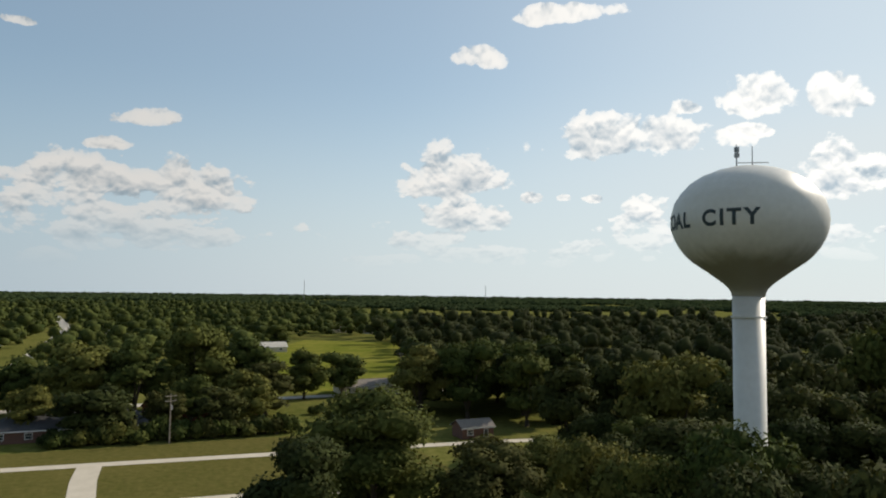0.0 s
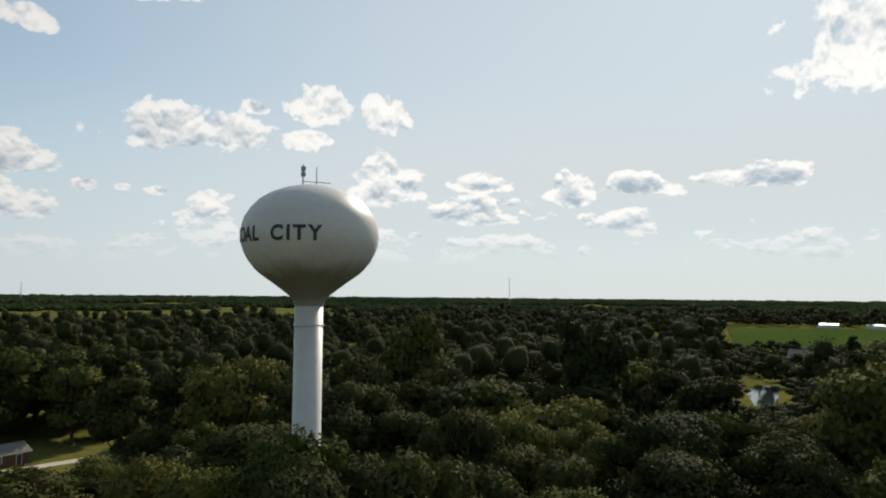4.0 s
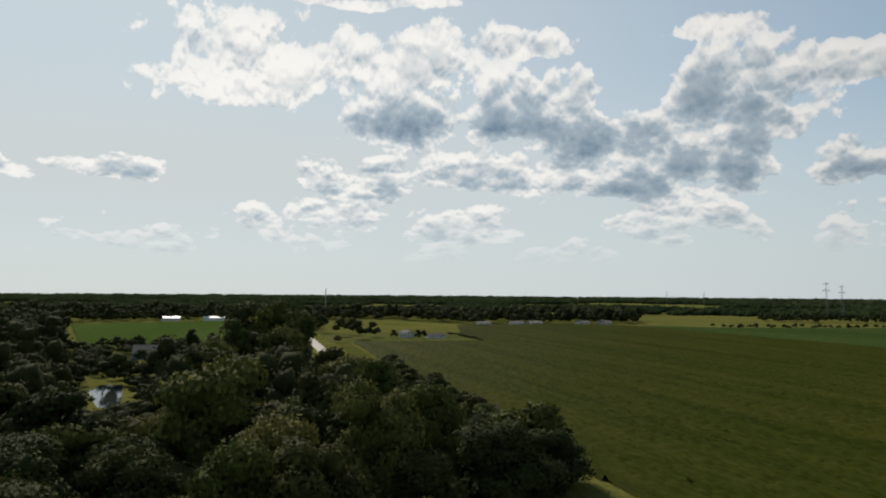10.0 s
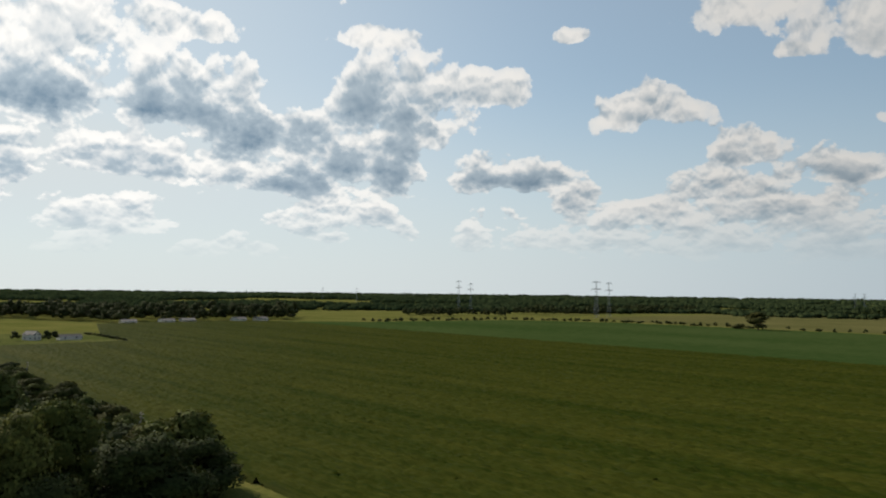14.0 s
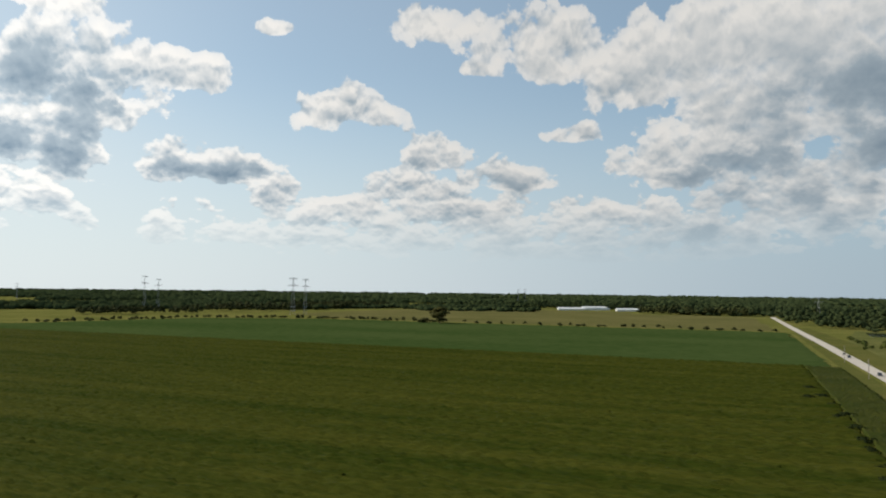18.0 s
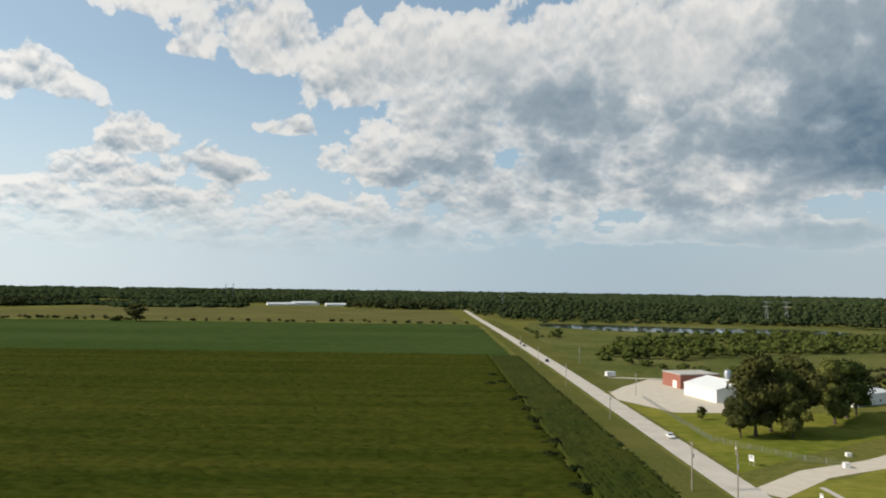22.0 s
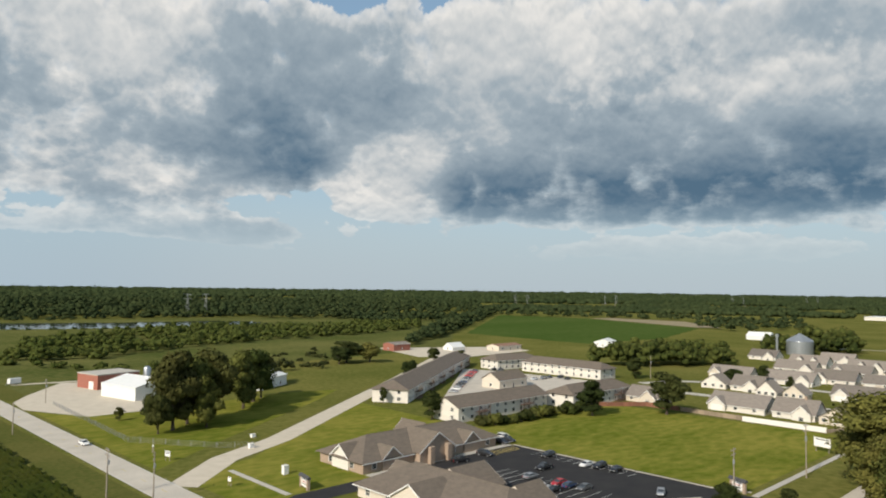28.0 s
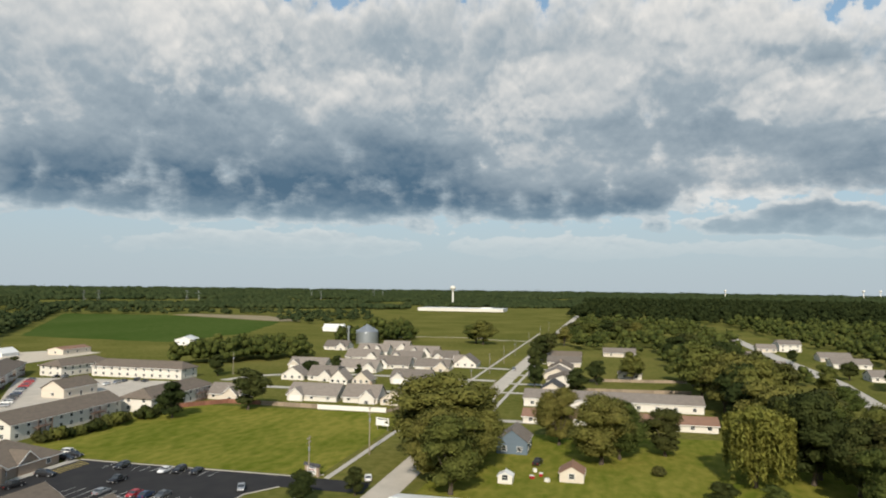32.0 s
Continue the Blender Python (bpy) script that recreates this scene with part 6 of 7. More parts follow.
for i, (x, y, a, b, ax) in enumerate(ROWS):
    big = i in (17, 18, 13)
    hs = house(COT if i % 3 else "cream bungalow with a weathered grey roof", x, y, *((b, a) if ax == "y" else (a, b)), 2.7, 6.4 + (1.0 if big else 0.35 * (i % 3)), SIDING_CREAM if i % 3 == 0 else SIDING_WHITE, ROOF_GREY,
               axis=ax, wins=(2, 3, 2, 2), garage="+x" if i in (7, 10, 12, 18) else "", chimney=i in (2, 12), group=GC)
    if ax == "y" and not big and a > 13:
        gx, front = (-1 if i % 2 else 1) * (a / 2 - 4.2), -b / 2
        gable_front(hs, gx, front, 6.6, 1.6, 2.7, 5.6, SIDING_CREAM if i % 3 == 0 else SIDING_WHITE, ROOF_GREY, 4, 0)
        opening(hs, gx, front - 1.6, 0.05, 0, 4.4 if i % 2 else 1.6, 2.2 if i % 2 else 1.3, "garage" if i % 2 else "window")
    if big:
        gable_front(hs, -4, -b / 2 if ax == "x" else -b / 2, 6, 0.8, 3.2, 6.6, SIDING_WHITE, ROOF_GREY, 4, 0)
        gable_front(hs, 4, -b / 2, 6, 0.8, 3.2, 6.6, SIDING_WHITE, ROOF_GREY, 4, 0)
# ---- houses north of the street ----
house("small slate-blue gabled house with white trim", -218, -22.5, 12, 9, 4.0, 7.2, SIDING_BLUE, ROOF_GREY, wins=(2, 2, 2, 1), over=0.4)
house("pale garden garage with a tan roof", -189, -4, 6.5, 6, 2.5, 4.2, SIDING_CREAM, ROOF_RUST, wins=(1, 1, 1, 1), over=0.3, name="garage", category="garage")
house("small white wooden garden shed", -182, -20, 3.2, 3.6, 2.0, 2.9, SIDING_WHITE, ROOF_WHITE, wins=(0, 1, 0, 0), over=0.15, name="garden_shed", category="shed")
house("white-roofed low building by the street", -148, -28.3, 14, 22.4, 3.2, 4.4, SIDING_WHITE, ROOF_WHITE, axis="y", wins=(2, 3, 2, 3), over=0.3, name="store_building", category="building")
house("long low row of units with brown roof", -266, 8, 11, 66, 2.8, 4.6, SIDING_WHITE, ROOF_RUST, axis="y", wins=(1, 12, 1, 12), over=0.6, name="row_units", category="row house")
house("long white building with grey metal roof", -305, 6, 15, 70, 3.6, 6.2, SIDING_WHITE, ROOF_GREY, axis="y", wins=(2, 10, 2, 10), over=0.5, name="long_building", category="building")
for i, (x, y, a, b, ax) in enumerate([(-368, -17, 20, 16, "x"), (-396, -22, 18, 13, "x"), (-425, -22, 20, 13, "x"), (-455, -22, 20, 13, "y"), (-490, -24, 22, 13, "y"), (-530, 12, 22, 12, "y"), (-405, 16, 12, 12, "x"), (-337, -20, 16, 10, "x")]):
    house("low house with tan siding and grey roof" if i % 2 else "white bungalow under a brown-grey roof", x, y, *((b, a) if ax == "y" else (a, b)), 3.0, 6.0, SIDING_CREAM if i % 2 else SIDING_WHITE, ROOF_DARK if i == 7 else ROOF_GREY if i % 2 else ROOF_BROWN, axis=ax, wins=(3, 2, 3, 2), chimney=i == 2, group="street houses")
for i, (x, y, a, b, st) in enumerate([(-612, 125, 14, 14, 1), (-622, 144, 14, 16, 2), (-537, 97, 12, 16, 1), (-548, 156, 16, 20, 1), (-504, 153, 14, 22, 1), (-436, 150, 14, 16, 1), (-470, 100, 14, 16, 1), (-600, 95, 12, 16, 1), (-660, 150, 14, 16, 1), (-690, 105, 14, 16, 1)]):
    house("white house on the wide street", x, y, a, b, 2.9 * st, 2.9 * st + 3, SIDING_WHITE if i % 3 else SIDING_CREAM, ROOF_GREY, axis="y", wins=(2, 3, 2, 2), storeys=st, group="street houses")

# ---- farm and works further west ----
silo = tagged(new("grain_bin"), "round corrugated steel grain bin with a conical roof", "silo")
silo.matrix_basis = pose(-572, -192, 0)
prof = []
for i in range(17):
    prof += [(9.2, i * 0.6), (9.27, i * 0.6 + 0.3)]
part("wall", lathe("wall", prof, STEEL, 48), None, silo)
part("roof", lathe("roof", [(9.5, 10.1), (9.3, 10.4), (1.2, 15.2), (1.0, 15.6), (0.1, 15.9)], STEEL, 48), None, silo)
bm = bmesh.new()
for i in range(24):
    a = 2 * math.pi * i / 24
    tube(bm, (9.3 * math.cos(a), 9.3 * math.sin(a), 10.45), (1.2 * math.cos(a), 1.2 * math.sin(a), 15.25), 0.09, 0.06, 4)
part("roof_rib", bm, STEEL, silo)
leg = tagged(new("grain_elevator"), "slim grey grain elevator leg beside the bin", "elevator")
leg.matrix_basis = pose(-560, -204, 0)
bm = bmesh.new()
block(bm, -0.6, -0.6, 0, 0.6, 0.6, 13)
block(bm, -1.0, -1.0, 13, 1.0, 1.0, 15)
part("leg", bm, STEEL, leg)
house("white metal farm shed", -512, -322, 22, 14, 4.2, 6.6, ROOF_WHITE, ROOF_WHITE, rot=20, wins=(1, 1, 1, 1), over=0.2, name="farm_shed", category="shed")
house("white arched farm building", -708, -275, 13, 22, 4, 7.5, ROOF_WHITE, ROOF_WHITE, axis="y", wins=(1, 0, 1, 0), over=0.3, name="farm_shed", category="shed")
house("white metal farm outbuilding with pale roof", -640, -215, 16, 12, 4, 6, ROOF_WHITE, ROOF_WHITE, wins=(1, 1, 1, 1), over=0.3, name="farm_shed", category="shed")
bm = bmesh.new()
works = tagged(new("factory"), "long low white factory building", "factory")
works.matrix_basis = pose(-1385, -276, 0)
part("wall", block(bm, -30, -84, 0, 30, 84, 5.2), SIDING_WHITE, works)
bm = bmesh.new()
part("roof", block(bm, -30.5, -84.5, 5.2, 30.5, 84.5, 5.8), ROOF_WHITE, works)
bm = bmesh.new()
part("roof_unit", block(bm, 10, 40, 5.8, 18, 60, 8), ROOF_WHITE, works)
for k, (x, y, s) in enumerate([(-1676, -360, 1.0), (-3600, 540, 0.9), (-3500, 1100, 1.0), (-4200, 1400, 1.0)]):
    far_tower = tagged(new("distant_water_tower"), "small white water tower far off on the plain", "water tower", "distant towers")
    far_tower.matrix_basis = pose(x, y, relief(x, y) * 0.6, 0, 0, 0) @ Matrix.Diagonal((s, s, min(s, 1.2), 1))
    part("shaft", lathe("shaft", [(3, 0), (1.8, 4), (1.7, 38)], TANK_WHITE, 16), None, far_tower)
    part("tank", lathe("tank", [(1.7, 37), (4, 39.5), (6.5, 42), (7, 44.5), (6, 47.5), (3, 49.4), (0.1, 50)], TANK_WHITE, 24), None, far_tower)
# white hog sheds beyond the pale field
for x0, y0, x1, y1, h in ((374, -1590, 318, -1618, 5), (329, -1640, 273, -1668, 7), (246, -1604, 188, -1632, 5)):
    a = math.degrees(math.atan2(y1 - y0, x1 - x0))
    house("long white livestock shed with metal roof", (x0 + x1) / 2, (y0 + y1) / 2, math.hypot(x1 - x0, y1 - y0), 14, h - 1.5, h + 1.5, ROOF_WHITE, ROOF_WHITE, rot=a, wins=(0, 0, 0, 0), over=0.3, name="livestock_shed", category="shed", group="livestock sheds")
# the yard past the apartments
house("red brick pump house", -352, -398, 16, 12, 5, 6.2, BRICK_RED, ROOF_GREY, wins=(1, 1, 1, 1), over=0.3, name="pump_house", category="building")
house("white storage dome shed", -388, -374, 13, 10, 2.6, 5.6, ROOF_WHITE, ROOF_WHITE, wins=(0, 1, 0, 1), over=0.2, name="storage_shed", category="shed")
house("low tan works building", -420, -352, 26, 12, 3.6, 5, SIDING_CREAM, ROOF_RUST, wins=(3, 1, 3, 1), over=0.3, name="works_building", category="building")
sheet("works_yard", [(-330, -350), (-352, -420), (-440, -370), (-430, -335), (-360, -330)], 0.045, GRAVEL, "pale gravel works yard", "yard")

# ---- the wood's edge, east ----
house("white farm building with a bright metal roof", 1012, 75, 12, 24, 4, 6.2, ROOF_WHITE, ROOF_WHITE, axis="y", rot=4, wins=(1, 0, 1, 0), name="farm_shed", category="shed", group="east farm sheds")
house("white farm building with a bright metal roof", 1014, 20, 12, 27, 4, 6.2, ROOF_WHITE, ROOF_WHITE, axis="y", rot=2, wins=(1, 0, 1, 0), name="farm_shed", category="shed", group="east farm sheds")
house("white farmhouse with grey roof", 612, -150, 10, 8, 4.4, 7, SIDING_WHITE, ROOF_GREY, rot=30, wins=(2, 2, 2, 2), storeys=2, name="farmhouse")
house("low white farm shed", 603, -174, 9, 16, 2.6, 4.2, SIDING_WHITE, ROOF_DARK, axis="y", wins=(1, 2, 1, 2), name="farm_shed", category="shed")
house("grey house among the trees", 452, 42, 16, 22, 4, 8, SIDING_BLUE, ROOF_DARK, axis="y", wins=(2, 3, 2, 3))
for i, (x, y) in enumerate([(830, -300), (832, -345), (836, -372), (838, -440), (836, -470)]):
    house("small pale house at the field's edge", x, y, 12, 16, 3, 5.2, SIDING_WHITE if i % 2 else SIDING_CREAM, ROOF_GREY, axis="y", wins=(2, 2, 2, 2), group="field edge houses")
# ---- north, by the lane ----
house("dark brick house with a brown roof behind trees", -12, 196, 34, 15, 3.1, 5.6, BRICK_DARK, ROOF_DARK, hip=5, wins=(6, 2, 4, 2), name="brick_house")
house("brick house with rust-red roof half hidden by trees", 20, 214, 30, 14, 3.1, 6.0, BRICK_RED, ROOF_UMBER, rot=15, wins=(5, 2, 4, 2), name="brick_house")
house("small pale shed with a metal roof", 78.5, 161, 8.5, 6, 3.0, 4.3, BRICK_DARK, ROOF_GREY, wins=(2, 0, 0, 0), door="-y", over=0.4, name="shed", category="shed")
house("low grey house along the street", 80, 246, 26, 11, 2.8, 4.6, SIDING_CREAM, ROOF_GREY, wins=(5, 2, 3, 2))
house("tan-roofed pavilion by the playing field", 74, 432, 22, 14, 3.0, 5.5, SIDING_CREAM, CONCRETE, wins=(3, 1, 3, 1), name="pavilion", category="pavilion")
for i, (x, y) in enumerate([(167, 620), (195, 600), (-75, 430), (-20, 470), (-18, 540), (-80, 520), (-78, 600), (-16, 620), (-80, 330), (5, 532), (-100, 250), (120, 258), (212, 505)]):
    house("white bungalow half hidden by town trees", x, y, 16, 12, 3, 5.6, SIDING_WHITE if i % 2 else SIDING_CREAM, ROOF_GREY, axis="xy"[i % 2], wins=(3, 2, 3, 2), group="town houses")

# ---- vehicles ----
def paint(name, c, metal=0.0):
    return mat(name, c, tuple(v * 0.9 for v in c), 2, 0.25, metal=metal, spec=0.6)


CAR_PAINTS = {"white": paint("white_car_paint", (0.75, 0.75, 0.74)), "silver": paint("silver_car_paint", (0.42, 0.43, 0.44), 0.5), "black": paint("black_car_paint", (0.02, 0.02, 0.022)),
              "red": paint("red_car_paint", (0.35, 0.025, 0.03)), "blue": paint("dark_blue_car_paint", (0.03, 0.05, 0.11)), "grey": paint("grey_car_paint", (0.13, 0.135, 0.14), 0.3)}
LAMP_CLEAR, LAMP_RED = mat("clear_lamp", (0.7, 0.7, 0.68), None, 3, 0.1, spec=0.8), mat("red_lamp", (0.3, 0.015, 0.015), None, 3, 0.15, spec=0.8)
FORMS = {"sedan": (4.7, 1.8, 0.92, 1.42, (-1.75, -1.05, 0.35, 1.25)), "suv": (4.8, 1.9, 1.05, 1.72, (-2.2, -1.85, 0.45, 1.3)), "pickup": (5.5, 1.95, 1.1, 1.8, (-0.75, -0.55, 0.75, 1.45))}


def loft(bm, rings):
    rows = [[bm.verts.new(p) for p in ring] for ring in rings]
    n = len(rows[0])
    for a, b in zip(rows, rows[1:]):
        for i in range(n):
            bm.faces.new((a[i], a[(i + 1) % n], b[(i + 1) % n], b[i]))
    bm.faces.new(rows[0][::-1])
    bm.faces.new(rows[-1])


def car(form, colour):
    """A parked vehicle: body, cabin glass, roof, lamps and four wheels with rims; it points along +x."""
    L, W, belt, top, (c0, c1, c2, c3) = FORMS[form]
    root = tagged(new("pickup_truck" if form == "pickup" else "car"), f"{colour} {'pickup truck' if form == 'pickup' else form} parked on the asphalt", "pickup" if form == "pickup" else "car", "parked cars")
    skin = CAR_PAINTS[colour]
    bm = bmesh.new()
    rings = []
    for x, w, z0, z1 in ((-L / 2, 0.8, 0.42, belt * 0.86), (-L / 2 + 0.18, 0.95, 0.3, belt), (-L / 4, 1, 0.26, belt), (c3 - 0.1, 1, 0.26, belt), (L / 2 - 0.5, 0.96, 0.28, belt * 0.92), (L / 2 - 0.08, 0.86, 0.34, belt * 0.76), (L / 2, 0.74, 0.42, belt * 0.62)):
        h = W / 2 * w
        rings.append([(x, -h * 0.94, z0), (x, h * 0.94, z0), (x, h, (z0 + z1) / 2), (x, h * 0.93, z1), (x, -h * 0.93, z1), (x, -h, (z0 + z1) / 2)])
    loft(bm, rings)
    body = part("body", bm, skin, root)
    bm = bmesh.new()
    a, b = W / 2 * 0.92, W / 2 * 0.74
    loft(bm, [[(c0, -a, belt - 0.02), (c3, -a * 0.97, belt - 0.02), (c3, a * 0.97, belt - 0.02), (c0, a, belt - 0.02)], [(c1, -b, top - 0.05), (c2, -b, top - 0.05), (c2, b, top - 0.05), (c1, b, top - 0.05)]])
    part("window_glass", bm, PANE, root)
    bm = bmesh.new()
    loft(bm, [[(c1 - 0.1, -b - 0.03, top - 0.07), (c2 + 0.08, -b - 0.03, top - 0.07), (c2 + 0.08, b + 0.03, top - 0.07), (c1 - 0.1, b + 0.03, top - 0.07)], [(c1 + 0.1, -b + 0.1, top), (c2 - 0.1, -b + 0.1, top), (c2 - 0.1, b - 0.1, top), (c1 + 0.1, b - 0.1, top)]])
    for s in (-1, 1):
        for x, xt in ((c0, c1), (c3, c2), ((c0 + c3) / 2 - 0.1, (c1 + c2) / 2)):
            tube(bm, (x, s * a * 0.985, belt - 0.02), (xt, s * (b + 0.01), top - 0.05), 0.05, 0.05, 4)
    part("roof", bm, skin, root)
    if form == "pickup":
        bm = bmesh.new()
        block(bm, -L / 2 + 0.15, -W / 2 + 0.18, belt - 0.02, c0 - 0.1, W / 2 - 0.18, belt + 0.012)
        part("cargo_bed", bm, RUBBER, root)
    for s in (-1, 1):
        bm = bmesh.new()
        block(bm, L / 2 - 0.16, s * W * 0.33 - 0.2, belt * 0.56, L / 2 - 0.02, s * W * 0.33 + 0.2, belt * 0.72)
        part("headlight", bm, LAMP_CLEAR, body)
        bm = bmesh.new()
        block(bm, -L / 2 - 0.02, s * W * 0.36 - 0.16, belt * 0.66, -L / 2 + 0.12, s * W * 0.36 + 0.16, belt * 0.86)
        part("tail_light", bm, LAMP_RED, body)
        for x in (-L * 0.3, L * 0.31):
            bm = bmesh.new()
            bmesh.ops.create_cone(bm, cap_ends=True, segments=18, radius1=0.34, radius2=0.34, depth=0.24, matrix=pose(x, s * (W / 2 - 0.12), 0.34, 90))
            wh = part("wheel", bm, RUBBER, root)
            bm = bmesh.new()
            bmesh.ops.create_cone(bm, cap_ends=True, segments=14, radius1=0.2, radius2=0.2, depth=0.27, matrix=pose(x, s * (W / 2 - 0.12), 0.34, 90))
            part("rim", bm, GREY_METAL, wh)
    return root


FLEET = {}


def park(form, colour, x, y, turn, z=0.06, label=""):
    key = form, colour
    m = pose(x, y, z, 0, 0, turn)
    if key in FLEET:
        ob = copy_thing(FLEET[key], m)
    else:
        ob = FLEET[key] = car(form, colour)
        ob.matrix_basis = m
    if label:
        ob["label"] = label
    return ob


for form, colour, x, y, turn in (("suv", "black", -168, -119, 0), ("sedan", "white", -167.5, -106, 0), ("suv", "black", -168.5, -102.5, 0), ("sedan", "black", -169, -97.8, 0), ("pickup", "black", -156.5, -111.5, 0), ("suv", "black", -156, -132, 100), ("pickup", "black", -145.5, -131.5, 170),
                                 ("sedan", "silver", -147, -108.5, 180), ("suv", "white", -141, -100.5, 180), ("sedan", "red", -147.5, -100.2, 0), ("sedan", "black", -141.5, -97.4, 0), ("sedan", "blue", -147.5, -97.2, 180), ("sedan", "grey", -148.5, -93.6, 0), ("sedan", "silver", -158.5, -79.5, 25),
                                 ("pickup", "black", -174.5, -139.5, 90), ("suv", "white", -177, -143, 90), ("suv", "black", -171, -139, 90)):
    park(form, colour, x, y, turn)
ROW = ("silver", "white", "grey", "black", "blue", "silver", "black", "red", "red", "red", "blue")
for i, colour in enumerate(ROW):
    s = i / 10
    park(("sedan", "suv")[i % 2], colour, -234 - 65 * s, -222 - 48 * s, DIAG + 90, label=f"{colour} car in an apartment parking bay")
for i, (x, y, c) in enumerate(((-312, -267, "black"), (-312, -262, "grey"), (-297, -226, "white"), (-303, -225, "silver"), (-309, -225.5, "grey"), (-314, -222, "black"), (-312, -216, "black"))):
    park(("sedan", "suv")[i % 2], c, x, y, 5, label=f"{c} car in an apartment parking bay")
park("sedan", "white", -77.9, -218, 92, 0.06, "white car standing on the country road")
park("sedan", "white", -174.5, -53.5, 200, 0.06, "white car at the car park's exit")
park("suv", "silver", -420, -49, 0, 0.06, "small silver car on the street")
park("suv", "black", -74, -440, 90, 0.06, "dark car far along the country road")
park("suv", "black", -74, -555, 90, 0.06, "dark car far along the country road")
park("sedan", "grey", -74, -580, 90, 0.06, "dark car far along the country road")
park("pickup", "black", -202, -14, 170, 0.04, "black pickup truck parked in a back garden")
park("suv", "white", -470, 118, 5, 0.06, "white car parked on the wide street")
park("sedan", "red", -280, -14, 90, 0.04, "red car by the low row units")
park("sedan", "white", -284, -22, 90, 0.04, "white car by the low row units")
park("suv", "black", -49, 560, 90, 0.07, "dark car on a tree-lined street")

# a white box trailer on the verge
tr = tagged(new("box_trailer"), "white box trailer on roadside gravel", "trailer")
tr.matrix_basis = pose(-95.5, -367, 0.04, 0, 0, 20)
bm = bmesh.new()
part("box", block(bm, -2.6, -1.1, 0.6, 2.6, 1.1, 2.9, 0.06), CAR_PAINTS["white"], tr)
for s in (-1, 1):
    bm = bmesh.new()
    bmesh.ops.create_cone(bm, cap_ends=True, segments=14, radius1=0.36, radius2=0.36, depth=0.25, matrix=pose(-0.4, s * 1.05, 0.36, 90))
    part("wheel", bm, RUBBER, tr)
bm = bmesh.new()
tube(bm, (2.6, 0, 0.6), (4.0, 0, 0.5), 0.08, 0.06, 6)
tube(bm, (3.8, 0, 0.52), (3.8, 0, 0), 0.05, 0.05, 6)
part("tow_bar", bm, GREY_METAL, tr)


# ---- poles, signs, fences ----
def utility_pole(h=11.0, arms=2):
    root = tagged(new("utility_pole"), "weathered wooden utility pole with crossarms", "utility pole", "utility poles")
    bm = bmesh.new()
    tube(bm, (0, 0, -0.3), (0, 0, h), 0.17, 0.11, 10)
    part("pole", bm, WOOD_POLE, root)
    for i in range(arms):
        z = h - 0.5 - 1.1 * i
        bm = bmesh.new()
        block(bm, -1.3, -0.15, z - 0.07, 1.3, -0.03, z + 0.07)
        arm = part("crossarm", bm, WOOD_POLE, root)
        for x in (-1.2, -0.6, 0.6, 1.2):
            bm = bmesh.new()
            tube(bm, (x, -0.09, z + 0.05), (x, -0.09, z + 0.3), 0.05, 0.03, 6)
            part("insulator", bm, GREY_METAL, arm)
    bm = bmesh.new()
    tube(bm, (0.28, 0.12, h - 3.6), (0.28, 0.12, h - 2.6), 0.24, 0.24, 10)
    part("transformer", bm, GREY_METAL, root)
    return root


POLE = utility_pole()
POLE.matrix_basis = pose(-170, -67.5, 0, 0, 0, 0)
for x, y, h, turn in ((-64, -160, 1.0, 90), (-71, -152, 0.95, 60), (-91, -303, 0.85, 90), (-66.5, -247, 0.9, 90), (-66, -330, 0.95, 90), (-66, -420, 0.95, 90), (-67, -520, 0.95, 90), (-92, -430, 0.9, 90), (-200, -62, 1.25, 0), (-290, -40, 1.0, 0), (-345, -60, 1.0, 0), (-400, -60, 1.0, 0), (-455, -60, 1.0, 0), (-510, -60, 1.0, 0), (-600, -60, 1.0, 0), (-700, -60, 1.0, 0), (-800, -60, 1.0, 0),
                      (9, 177, 1.03, 20), (-350, -190, 1.1, 30), (180, -70, 0.9, 0), (250, -73, 0.9, 0), (330, -80, 0.9, 0), (92, 250, 1.2, 0)):
    copy_thing(POLE, pose(x, y, 0, 0, 0, turn) @ Matrix.Diagonal((1, 1, h, 1)))


def monument_sign(x, y, turn, cap, label):
    """A low double-sided sign between stone piers; its lettering is too small to read."""
    root = tagged(new("monument_sign"), label, "sign")
    root.matrix_basis = pose(x, y, 0, 0, 0, turn)
    for s in (-1, 1):
        bm = bmesh.new()
        part("pier", block(bm, s * 1.9 - 0.35, -0.35, -0.1, s * 1.9 + 0.35, 0.35, 2.6, 0.04), STONE_TAN, root)
    bm = bmesh.new()
    board = part("board", block(bm, -1.55, -0.18, 0.5, 1.55, 0.18, 2.5), TRIM_WHITE, root)
    for z, c, w in ((2.05, "blue", 1.2), (1.5, "red", 0.9), (1.0, "grey", 1.1)):
        for s in (-1, 1):
            bm = bmesh.new()
            part("text_bar", block(bm, -w, s * 0.18 - 0.02, z, w, s * 0.18 + 0.02, z + 0.22), CAR_PAINTS[c], board)
    bm = bmesh.new()
    v = [bm.verts.new(p) for p in ((-2.6, -0.6, 2.6), (2.6, -0.6, 2.6), (2.6, 0.6, 2.6), (-2.6, 0.6, 2.6), (-2.6, 0, 3.3), (2.6, 0, 3.3))]
    for f in ((0, 1, 5, 4), (2, 3, 4, 5), (1, 2, 5), (3, 0, 4), (3, 2, 1, 0)):
        bm.faces.new([v[i] for i in f])
    part("cap", bm, cap, root)
    return root


